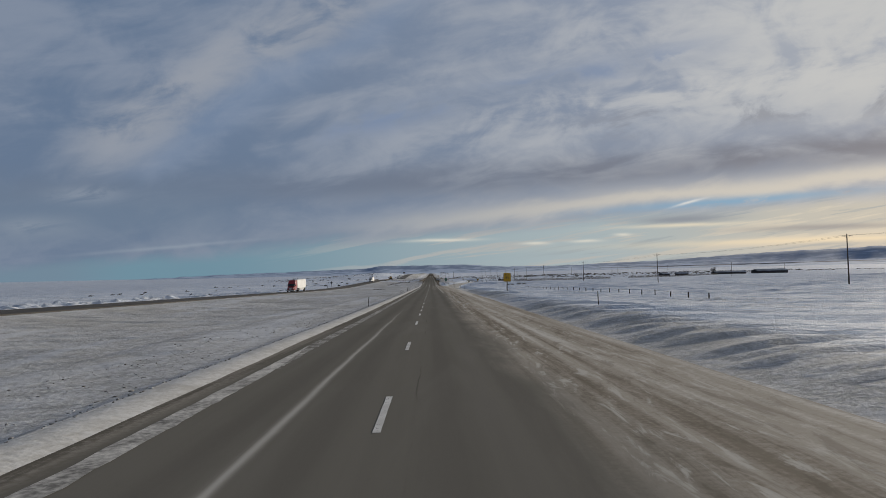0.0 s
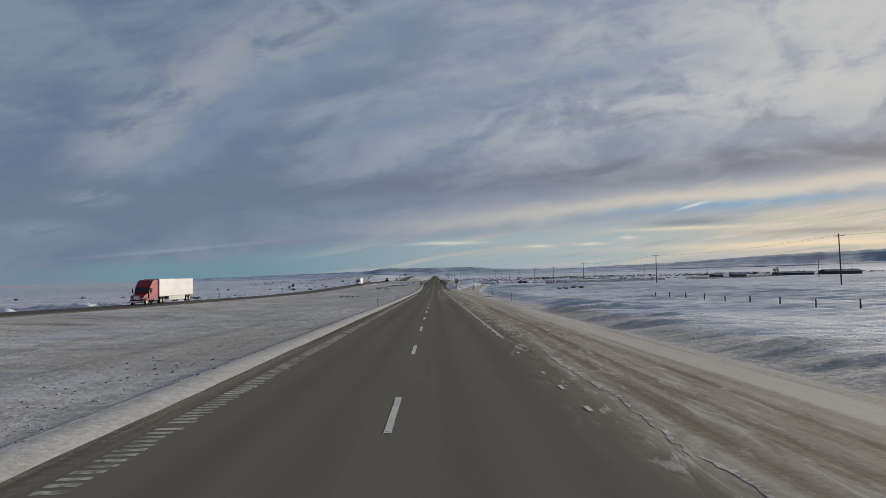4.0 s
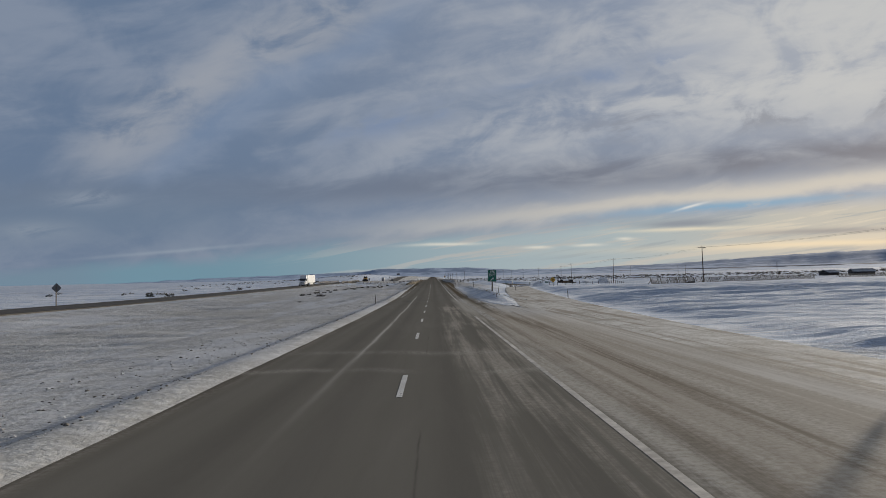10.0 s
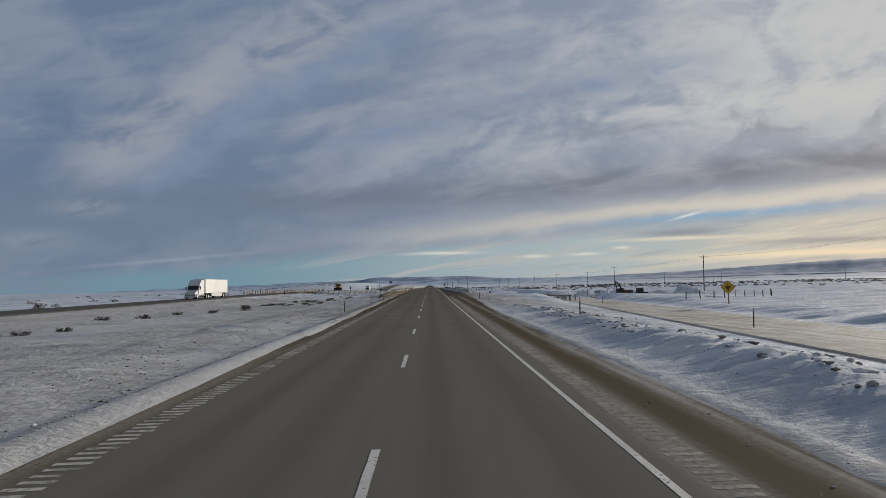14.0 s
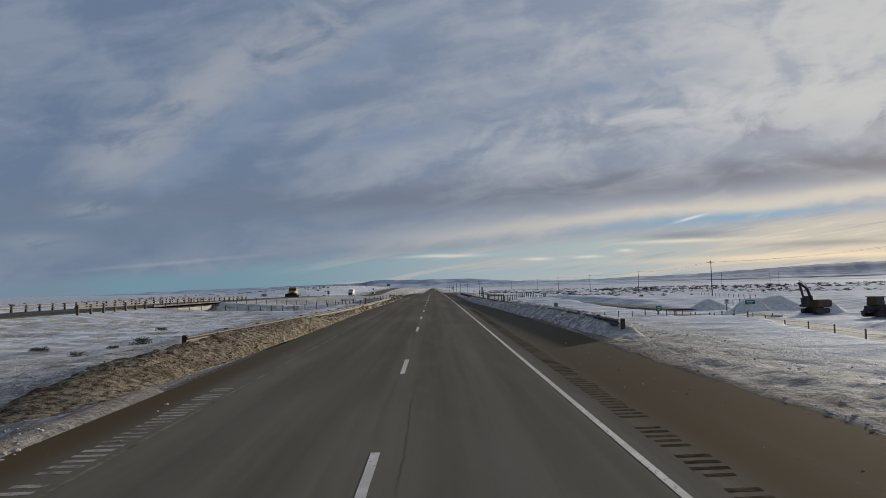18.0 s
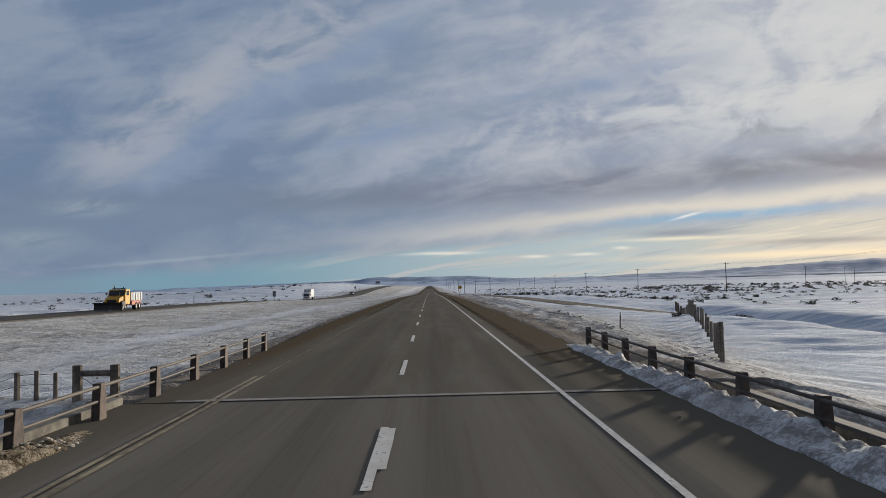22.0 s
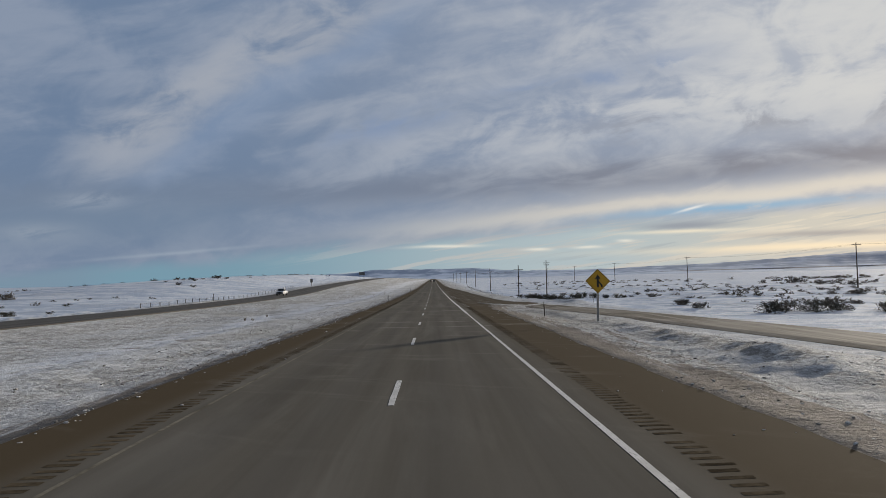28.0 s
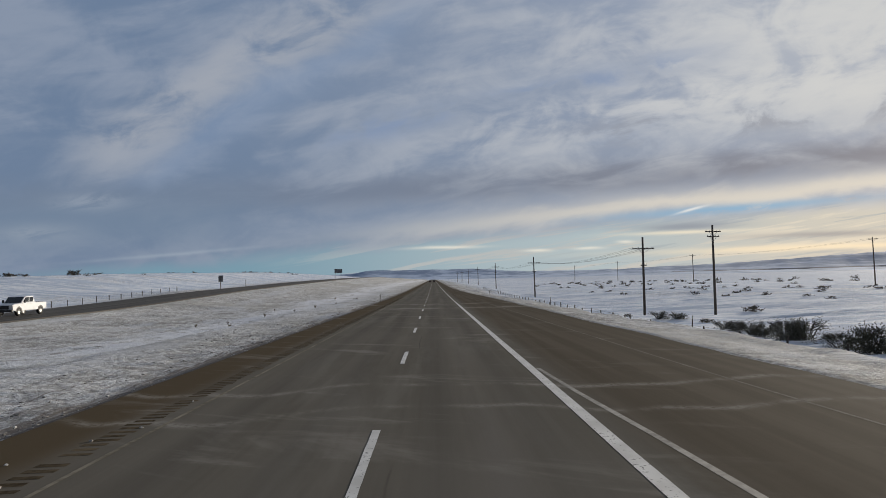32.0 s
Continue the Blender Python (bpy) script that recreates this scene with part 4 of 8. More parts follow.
def build_ground():
    xs = sorted(set([round(float(v), 2) for v in np.arange(-60, -6, 1.2)] + [round(float(v), 2) for v in np.arange(7.5, 48, 0.9)] + [round(float(v), 2) for v in np.arange(48, 61, 1.6)]
                    + [-5.45, -5.3, -2.0, 2.0, 6.75] + [s * v for s in (-1, 1) for v in grid_lines(62, 5200, 44)]))
    ys = [-400, -250, -150, -90, -50, -30, -20] + [float(v) for v in np.arange(-12, 420, 0.36)] + [float(v) for v in np.arange(420.2, 1012, 0.5)] + [float(v) for v in np.arange(1012.5, 1120, 1.2)] + grid_lines(1120, 6200, 70)
    X, Y = np.meshgrid(np.array(xs), np.array(ys))
    Z = np.array([[ground_z(x, y) + drift(x, y) * (1.0 if y < 2500 else 0.3) - (0.10 if -5.3 <= x <= 6.74 else 0.0) for x in xs] for y in ys])
    Z = Z + relief(X, Y)
    n, m = len(xs), len(ys)
    i = (np.arange(m - 1)[:, None] * n + np.arange(n - 1)[None, :]).ravel()
    fs = np.stack([i, i + 1, i + n + 1, i + n], 1).tolist()
    me = bpy.data.meshes.new("ground")
    me.from_pydata(np.stack([X.ravel(), Y.ravel(), Z.ravel()], 1).tolist(), [], fs)
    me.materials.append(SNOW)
    me.polygons.foreach_set("use_smooth", [True] * len(me.polygons))
    me.update()
    return tagged(new("ground", me), "open winter plain under wind-packed snow with drifts", "ground", kind="structure")


build_ground()


def strip_mesh(ys, xl, xr, zf, mat, name, thick=0.25, nx=2):
    """A long slab that follows the road: top, sides and ends."""
    vs, fs = [], []
    n = nx + 1
    for y in ys:
        a, b = xl(y), xr(y)
        for i in range(n):
            x = a + (b - a) * i / nx
            vs.append((x, y, zf(x, y)))
        vs.append((b, y, zf(b, y) - thick))
        vs.append((a, y, zf(a, y) - thick))
    w = n + 2
    for j in range(len(ys) - 1):
        for i in range(w):
            k = (i + 1) % w
            fs.append((j * w + i, j * w + k, (j + 1) * w + k, (j + 1) * w + i))
    fs.append(tuple(range(w))[::-1])
    fs.append(tuple(len(vs) - w + i for i in range(w)))
    return mesh_data(name, vs, fs, mat)


def stations(y0, y1, d):
    return list(np.linspace(y0, y1, max(2, int(round((y1 - y0) / d)) + 1)))


BR0, BR1 = 619.0, 649.5
ROADS = stations(-60, BR0, 5)
far_ys = stations(BR1, 1100, 5) + grid_lines(1100, 5600, 40)[1:]
for i, ys in enumerate((ROADS, far_ys)):
    tagged(new("road", strip_mesh(ys, left_edge, right_edge, lambda x, y: road_z(y), ASPHALT, "road", nx=6)), "two-lane grey-brown salted asphalt carriageway of a highway", "road", kind="structure")
tagged(new("road", strip_mesh(stations(-200, BR0, 8), lambda y: opp_x(y) - OPP_W, opp_x, lambda x, y: opp_z(y), DARK_ASPHALT, "road", nx=4)), "asphalt carriageway for oncoming traffic beyond the median", "road", kind="structure")
tagged(new("road", strip_mesh(stations(BR1, 1100, 8) + grid_lines(1100, 5600, 40)[1:], lambda y: opp_x(y) - OPP_W, opp_x, lambda x, y: opp_z(y), DARK_ASPHALT, "road", nx=4)), "asphalt carriageway for oncoming traffic beyond the median", "road", kind="structure")

# ---------- far hills ----------
def build_hills():
    """Long ridge on the skyline: low on the left, a flat-topped pair in the middle, higher on the right."""
    vs, fs = [], []
    azs = np.radians(np.arange(-75, 76, 0.35))

    def crest(a):
        d = math.degrees(a)
        h = np.interp(d, [-75, -26, -22, -17, -12, -8, -5.6, -3.6, -2.6, 0, 2.6, 4.0, 6.5, 11, 16, 21, 27, 33, 40, 75],
                      [-8, -6, 6, 22, 28, 36, 42, 58, 55, 53, 56, 48, 34, 34, 42, 58, 84, 98, 110, 70])
        return h + 4.5 * noise.noise((d * 1.1, 1.7, 0)) + 2.0 * noise.noise((d * 3.7, 4.1, 0))
    rings = [(3300, 0.0), (3700, 0.10), (4050, 0.34), (4300, 0.72), (4480, 0.96), (4560, 1.0), (4800, 0.9)]
    for r, k in rings:
        for a in azs:
            d = math.degrees(a)
            rr = r * (1 + 0.02 * noise.noise((d * 0.6, r * 0.01, 2.0)))
            h = crest(a) * k * (1 + 0.25 * (1 - k) * noise.noise((d * 1.9, r * 0.004, 7.0)))
            vs.append((rr * math.sin(a), rr * math.cos(a), -8.5 + h))
    n = len(azs)
    for j in range(len(rings) - 1):
        for i in range(n - 1):
            fs.append((j * n + i, j * n + i + 1, (j + 1) * n + i + 1, (j + 1) * n + i))
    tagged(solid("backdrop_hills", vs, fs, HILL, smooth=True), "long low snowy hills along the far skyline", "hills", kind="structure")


build_hills()


def dark_strip():
    """Thin dark band of bare ground low under the hills on the right."""
    vs, fs = [], []
    n = 90
    for i in range(n + 1):
        a = radians(14 + 26 * i / n)
        z = 11 + 9.5 * i / n
        th = 4.5 * math.sin(math.pi * min(1, i / n * 1.15 + 0.03)) ** 0.5 * (0.8 + 0.4 * noise.noise((i * 0.3, 0.5, 0)))
        for r, zz in ((3230, z - th), (3260, z), (3330, z - 1.5)):
            vs.append((r * math.sin(a), r * math.cos(a), zz - 8))
    for i in range(n):
        for k in range(2):
            fs.append((i * 3 + k, i * 3 + 3 + k, i * 3 + 4 + k, i * 3 + 1 + k))
    tagged(solid("backdrop_ridge", vs, fs, material("dark_far_ridge", (0.09, 0.105, 0.14), 0.95, grain=0.2, scale=0.02)), "thin dark far ridge under the hills", "hills", kind="structure")


dark_strip()

# ---------- bridges over the lower road ----------
def bridge(x0, x1, zf, label):
    """Concrete deck on girders, two abutments and a pier, with asphalt on top."""
    t = thing("bridge", pose(0, CROSS_Y, 0), label, "bridge")
    ym, L = CROSS_Y - 0.25, (BR1 - BR0) / 2
    zt = zf(CROSS_Y)

    slab = new("deck", strip_mesh(stations(BR0, BR1, 3), lambda y: x0 - 0.5, lambda y: x1 + 0.5, lambda x, y: zf(y) - 0.012, BRIDGE_DECK, "deck", 0.3, 6))
    slab.parent = t
    slab.matrix_local = Matrix.Translation((0, -CROSS_Y, 0))
    tagged(slab, "worn concrete bridge deck")
    for s in (0, 1):
        xe = x1 + 0.15 if s else x0 - 0.5
        part("kerb", cut(lambda bm: box(bm, xe, xe + 0.35, BR0 - CROSS_Y, BR1 - CROSS_Y, zt - 0.32, zt + 0.16, 0.02)), KERB, t)
    for k in range(5):
        gx = x0 + 0.6 + (x1 - x0 - 1.2) * k / 4
        part("girder", cut(lambda bm: box(bm, gx - 0.2, gx + 0.2, BR0 - CROSS_Y + 0.5, BR1 - CROSS_Y - 0.5, zt - 1.25, zt - 0.31)), CONCRETE, t)
    for ya in (BR0 + 0.4, BR1 - 0.4):
        part("abutment", cut(lambda bm: box(bm, x0 - 0.6, x1 + 0.6, ya - CROSS_Y - 0.5, ya - CROSS_Y + 0.5, zt - 5.5, zt - 0.33)), CONCRETE, t)
    for k in range(3):
        px = x0 + 1.5 + (x1 - x0 - 3) * k / 2
        part("pier", cut(lambda bm: rod(bm, (px, -1, CUT_Z - 0.6), (px, -1, zt - 1.24), 0.45, n=12)), CONCRETE, t)
    return t


KERB = material("dirty_kerb_concrete", (0.17, 0.155, 0.13), 0.9, grain=0.3, scale=5.0)
BRIDGE_DECK = asphalt_material(0.0, "worn_bridge_deck", 2.0, 0.45)
bridge(-5.5, 6.7, road_z, "concrete highway overpass with worn deck and steel rails")
bridge(opp_x(CROSS_Y) - OPP_W, opp_x(CROSS_Y), opp_z, "concrete overpass of the oncoming carriageway with wooden rail posts")
tagged(new("road", strip_mesh([-56.0, -30, -6, 6, 9, 12, 15, 18, 21, 25, 30, 36, 40, 44, 48, 52, 58.0], lambda y: CROSS_Y - 4, lambda y: CROSS_Y + 4, lambda x, y: 1.5 * step(9, 25, y) - 0.4 * step(36, 56, y), DARK_ASPHALT, "lower_road", 0.2)), "narrow snow-dusted lower road that passes under the overpass", "road", kind="structure").matrix_world = Matrix(((0, 1, 0, 0), (1, 0, 0, 0), (0, 0, 1, CUT_Z + 0.12), (0, 0, 0, 1)))

for yj in (BR0, BR1):
    tagged(solid("trim", [(-4.9, yj - 0.025, road_z(yj) + 0.004), (5.9, yj - 0.025, road_z(yj) + 0.004), (5.9, yj + 0.025, road_z(yj) + 0.004), (-4.9, yj + 0.025, road_z(yj) + 0.004)], [(0, 1, 2, 3)], DARK), "black rubber expansion joint across the road", "joint", kind="structure")
    s = 1 if yj == BR0 else -1
    tagged(solid("trim", [(-4.6, yj - s * 0.26, road_z(yj) + 0.004), (6.0, yj - s * 0.26, road_z(yj) + 0.004), (6.0, yj - s * 0.035, road_z(yj) + 0.004), (-4.6, yj - s * 0.035, road_z(yj) + 0.004)], [(0, 1, 2, 3)], PALE_SEAM), "pale worn concrete header at the bridge joint", "joint", kind="structure")

# ---------- road paint ----------
DASHES = [-28, -15, -2, 11, 24.6, 40.1, 51.5, 59.5, 68.3, 79.9, 95.9, 108.2, 120, 131.5, 144, 156, 167.5, 179, 190.8, 202.8, 215.1, 227.2, 241, 254.5, 268.7, 282.6, 295.9, 308.3, 323.6, 336.6, 349,
          361.5, 375.2, 387.6, 401, 413.5, 426.7, 439.7, 453.9, 466, 478, 489, 500.6, 513.6, 525.9, 537.8, 554, 566, 578.5, 592.9, 605.5, 619.5, 630.2, 642.9, 653, 663.5, 675, 686, 697.5, 708, 718,
          725.5, 732.5, 741.3, 750.9, 761.8]
while DASHES[-1] < 800:
    DASHES.append(DASHES[-1] + 13.1)
DASHES += [815.2, 828.5, 842.2, 855.6, 868.6, 881.7, 894.2, 906.4]
while DASHES[-1] < 1900:
    DASHES.append(DASHES[-1] + 12.6)


def dash_mesh(k):
    """A worn broken-line stripe: ragged ends and chipped edges, 12 mm of paint over the asphalt."""
    rng = random.Random(k)
    n = 9
    L = 3.5
    left = [(-0.065 + rng.uniform(-0.004, 0.004), L * i / n) for i in range(n + 1)]
    right = [(0.065 + rng.uniform(-0.004, 0.004), L * i / n) for i in range(n + 1)]
    vs = [(x, y, 0.006) for x, y in left] + [(x, y, 0.006) for x, y in right]
    fs = [(i, n + 1 + i, n + 2 + i, i + 1) for i in range(n)]
    return mesh_data("lane_dash", vs, fs, CHIPPED_PAINT)


dash_meshes = [dash_mesh(k) for k in range(4)]
for i, y in enumerate(DASHES):
    sl = math.atan2(road_z(y + 3.5) - road_z(y), 3.5)
    ob = new("lane_dash", dash_meshes[i % 4])
    ob.matrix_world = Matrix.Translation((smooth_interp(y, [0, 150, 300, 380, 405, 2000], [-0.13, -0.10, -0.06, 0.0, 0.05, 0.05]), y, road_z(y))) @ Matrix.Rotation(sl, 4, "X")
    tagged(ob, "worn white broken lane line painted on asphalt", "road marking", "lane dashes", "structure")


for y in (619.8, 631.3, 643.8):
    ob = new("lane_dash", dash_meshes[2])
    ob.matrix_world = Matrix.Translation((0.165, y, road_z(y))) @ Matrix.Diagonal((1.15, 0.72, 1, 1))
    tagged(ob, "older worn lane stripe beside the repainted one", "road marking", "lane dashes", "structure")


def line(name, xc, w, y0, y1, mat, label, dz=0.005, d=4.0):
    ys = stations(y0, y1, d)
    vs, fs = [], []
    for y in ys:
        for s in (-1, 1):
            vs.append((xc(y) + s * w / 2, y, road_z(y) + dz))
    for j in range(len(ys) - 1):
        fs.append((2 * j, 2 * j + 1, 2 * j + 3, 2 * j + 2))
    tagged(solid(name, vs, fs, mat), label, "road marking", kind="structure")


line("edge_line", lambda y: 3.62, 0.115, 376, 870, CHIPPED_PAINT, "solid white edge line beside the outer shoulder")
line("edge_line", lambda y: 3.62, 0.15, 150, 342, SNOWY_PAINT, "white edge line caked with blown snow")
line("edge_line", lambda y: 3.62, 0.23, 870, 1010, CHIPPED_PAINT, "wide white dividing line beside the merging lane")
line("edge_line", lambda y: 3.62, 0.13, 1010, 1900, WHITE_PAINT, "solid white edge line beside the outer shoulder")
line("edge_line", lambda y: smooth_interp(y, [900, 907, 915, 921, 928, 944, 953, 960], [8.9, 8.2, 7.2, 6.25, 5.2, 4.5, 3.9, 3.7]), 0.12, 905, 955, PALE_LINE, "thin faded line that tapers off beside the merging lane", 0.003)
line("edge_line", lambda y: smooth_interp(y, [930, 938, 950, 965, 1020, 1110], [8.9, 8.45, 7.9, 7.6, 6.7, 3.9]), 0.07, 932, 1100, FAINT_LINE, "faint worn line on the outer side of the merging lane", 0.003)
for xe in (-3.66, -3.86):
    line("edge_line", lambda y: xe, 0.09, BR0, BR1 + 4, FADED_YELLOW, "pair of worn yellow lines on the bridge deck", 0.006)
line("edge_line", lambda y: -3.72, 0.075, 425, 1900, YELLOW_PAINT, "faded yellow edge line beside the median shoulder")


rng = random.Random(21)
for i in range(41):
    y = 64 + i * 2.65
    if rng.random() < 0.45:
        continue
    ob = new("lane_dot", dash_meshes[i % 4])
    ob.matrix_world = Matrix.Translation((3.5 + rng.uniform(-0.02, 0.02), y, road_z(y) + 0.002)) @ Matrix.Diagonal((rng.uniform(0.6, 0.9), rng.uniform(0.09, 0.2), 1, 1))
    tagged(ob, "short worn white dot of the exit lane's dotted line", "road marking", "lane dots", "structure")


def ribbon(y0, y1, xl, xr, dz, d):
    """Vertices and faces of a thin ragged strip that lies on the road."""
    vs, fs = [], []
    for j, y in enumerate(stations(y0, y1, d)):
        for x in (xl(y), max(xr(y), xl(y) + 0.004)):
            vs.append((x, y, road_z(y) + dz))
        if j:
            fs.append((2 * j - 2, 2 * j - 1, 2 * j + 1, 2 * j))
    return vs, fs


def rumble(xc, w, y0, y1, mat, label, step_y=0.30, deep=0.145):
    """Rumble grooves milled into the shoulder, packed with snow or dirt."""
    rng = random.Random(int(y0) + 7)
    vs, fs = [], []
    y = y0
    while y < y1:
        if rng.random() > 0.05:
            a, b = xc - w / 2 + rng.uniform(-0.03, 0.03), xc + w / 2 + rng.uniform(-0.05, 0.05)
            h = deep * rng.uniform(0.85, 1.12)
            z = road_z(y) + 0.0025
            i = len(vs)
            vs += [(a, y, z), (b, y + 0.02, z), (b, y + h + 0.02, z), (a, y + h, z)]
            fs.append((i, i + 1, i + 2, i + 3))
        y += step_y
    tagged(solid("rumble_strip", vs, fs, mat), label, "rumble strip", kind="stuff")


tagged(solid("snow_ribbon", *ribbon(-60, 30, lambda y: -4.15 + 0.05 * noise.noise((1.0, y * 0.8, 0)), lambda y: -3.70 + 0.06 * noise.noise((5.0, y * 1.7, 0)) - 0.45 * step(18, 30, y), 0.008, 0.4), SNOW_CAKE), "narrow ribbon of packed snow filling the rumble strip", "snow", kind="structure")
tagged(solid("snow_ribbon", *ribbon(369, 386, lambda y: 4.06 + 0.10 * noise.noise((2.0, y * 0.9, 0)), lambda y: 4.50 + 0.10 * noise.noise((7.0, y * 1.3, 0)) - 0.40 * step(378, 386, y) - 0.4 * (1 - step(369, 373, y)), 0.006, 0.3), SNOW_CAKE), "narrow ribbon of packed snow filling the rumble strip", "snow", kind="structure")
# crusts of trodden snow that lie in ragged lines where the exit lane begins
rng = random.Random(63)
for i in range(20):
    ya = 58 + i * 5.2 + rng.uniform(-2, 2)
    long, xa, lean, wide = rng.uniform(4, 10), rng.uniform(3.75, 4.9), rng.uniform(-0.02, 0.07), rng.uniform(0.10, 0.26)
    left = lambda y: xa + lean * (y - ya) + 0.05 * noise.noise((i * 3.1, y * 1.2, 0.5)) + 0.08 * noise.noise((i * 5.1, y * 5.0, 2.5))
    right = lambda y: left(y) + wide * max(0.0, 0.55 + 1.3 * noise.noise((i * 1.7, y * 1.1, 4.0)) + 0.7 * noise.noise((i * 2.7, y * 4.0, 8.0))) * min(1.0, (y - ya) / 1.0, (ya + long - y) / 1.0)
    tagged(solid("snow_ribbon", *ribbon(ya, ya + long, left, right, 0.007, 0.12), SNOW_CAKE), "ragged crust of trodden white snow on the exit lane", "snow", "snow crusts", "structure")
rumble(-3.92, 0.45, 20, 300, SNOW_CAKE, "row of rumble grooves packed with white snow")
rumble(-4.13, 0.46, 395, 508, SNOW_CAKE, "row of rumble grooves packed with white snow")
rumble(-4.10, 0.46, 508, 536, SNOW_GREY, "row of rumble grooves half filled with grey snow")
rumble(-4.2, 0.40, 690, 1050, FAINT_GROOVE, "row of sand-filled rumble grooves in the median shoulder")
rumble(4.45, 0.48, 337, 366, SNOW_CAKE, "row of rumble grooves packed with white snow")
rumble(4.28, 0.48, 366, 412, SNOW_CAKE, "row of rumble grooves packed with white snow")
rumble(4.28, 0.48, 412, 520, SNOW_GREY, "row of rumble grooves half filled with grey snow")
rumble(4.33, 0.44, 520, 580, GROOVE, "row of dark rumble grooves in the brown sandy shoulder")
rumble(4.48, 0.44, 655, 790, GROOVE, "row of dark rumble grooves in the brown sandy shoulder")
rumble(4.48, 0.44, 790, 886, FAINT_GROOVE, "row of sand-filled rumble grooves in the brown shoulder", 0.30, 0.12)
rumble(4.50, 0.42, 886, 903, SNOW_GREY, "row of thin rumble grooves holding grey snow", 0.30, 0.06)
rumble(4.52, 0.40, 903, 929, GROOVE, "row of dark rumble grooves beside the merging lane", 0.30, 0.10)
rumble(4.50, 0.42, 929, 938, SNOW_GREY, "row of thin rumble grooves holding grey snow", 0.30, 0.06)


def rail_left(y):
    return smooth_interp(y, [538, 560, 580, 600, 619, 650, 670], [-8.4, -6.6, -5.75, -5.45, -5.35, -5.35, -5.5])


def rail_right(y):
    return smooth_interp(y, [548, 565, 586, 602, 619, 650, 678], [8.7, 8.2, 7.4, 6.8, 6.4, 6.4, 6.9])


# ---------- snow along the shoulders ----------
def snow_strip(name, ys, offs, xf, hf, mat, label):
    """A long low bank of snow: offs are steps across, hf its height over the road or ground."""
    vs, fs = [], []
    n = len(offs)
    for y in ys:
        for o in offs:
            x = xf(o, y)
            vs.append((x, y, hf(o, x, y)))
    for j in range(len(ys) - 1):
        for i in range(n - 1):
            fs.append((j * n + i, j * n + i + 1, (j + 1) * n + i + 1, (j + 1) * n + i))
    if xf(offs[0], ys[0]) > xf(offs[-1], ys[0]):
        fs = [f[::-1] for f in fs]
    return tagged(solid(name, vs, fs, mat, smooth=True), label, "snow", kind="structure")


def clods(x, y, s):
    """Broken, ploughed-up lumps."""
    a = noise.noise((x * 1.3, y * 1.1, 0.7))
    b = noise.noise((x * 3.1, y * 2.7, 4.4))
    return s * (max(a, -0.15) * 0.75 + b * 0.35)


def left_verge_x(o, y):
    wave = 1.0 if y > 440 else 0.35
    edge = -5.05 + wave * 0.25 * noise.noise((0.3, y * 0.11, 3.3)) + wave * 0.10 * noise.noise((1.3, y * 0.6, 3.3))
    # blown snow creeps over the shoulder on the first stretch
    creep = smooth_interp(y, [-60, 0, 120, 270, 300, 400, 440, 500, 640, 670, 770, 830, 870, 920, 6000], [0.7, 0.7, 0.7, 0.7, 0.9, 0.9, 0.4, 0.0, 0.0, -0.75, -0.75, -0.35, -0.35, -0.6, -0.5])
    return edge + creep * (1 - o / 9.0) - o


def left_verge_h(o, x, y):
    rough = smooth_interp(y, [-60, 150, 300, 420, 470, 520, 640, 670, 1000, 1200, 6000], [0.035, 0.04, 0.035, 0.06, 0.2, 0.24, 0.22, 0.13, 0.13, 0.12, 0.1])
    rim = smooth_interp(y, [-60, 0, 280, 330, 450, 540, 660, 740, 900, 6000], [0.05, 0.05, 0.05, 0.05, 0.06, 0.08, 0.04, 0.01, 0.01, 0.01])
    g = ground_z(x, y) + drift(x, y)
    if -15.9 < y - CROSS_Y < 15.9:
        return min(g, road_z(y) - 0.3) - 0.25
    if 536 < y < 652 and o < 1.7:
        return road_z(y) - 0.12
    h = max(g, road_z(y) - 0.02 - 0.3 * step(5.6, 7.2, -x))
    up = rim * math.exp(-((o - (1.25 if y < 440 else 0.75)) / 0.6) ** 2) + clods(x, y, rough) * (step(0.6, 1.7, o) if y > 440 else step(1.0, 2.2, o))
    return h + 0.05 + up - 0.10 * (1 - step(0.0, 0.8, o)) - 0.30 * step(7.6, 9.0, o)


offs_l = [0, 0.18, 0.4, 0.65, 0.95, 1.3, 1.65, 2.0, 2.4, 2.8, 3.3, 3.8, 4.4, 5.0, 5.7, 6.5, 7.4, 8.2, 9.0]
snow_strip("snow_verge", stations(-12, 1000, 0.26) + stations(1001, 1080, 1.0), offs_l, left_verge_x, left_verge_h, SNOW, "rough gritty snow along the median side of the road")


def right_verge_x(o, y):
    e = right_edge(y)
    edge = e - 0.35 + 0.3 * noise.noise((8.3, y * 0.09, 1.1)) + 0.12 * noise.noise((4.3, y * 0.5, 1.1))
    gore = smooth_interp(y, [330, 352, 372, 400, 500, 540, 580, 620, 655, 690, 6000], [0.0, 0.0, -0.3, -0.5, -0.1, 0.0, 0.0, -0.6, -0.6, 0.0, 0.0])
    return edge + gore + o


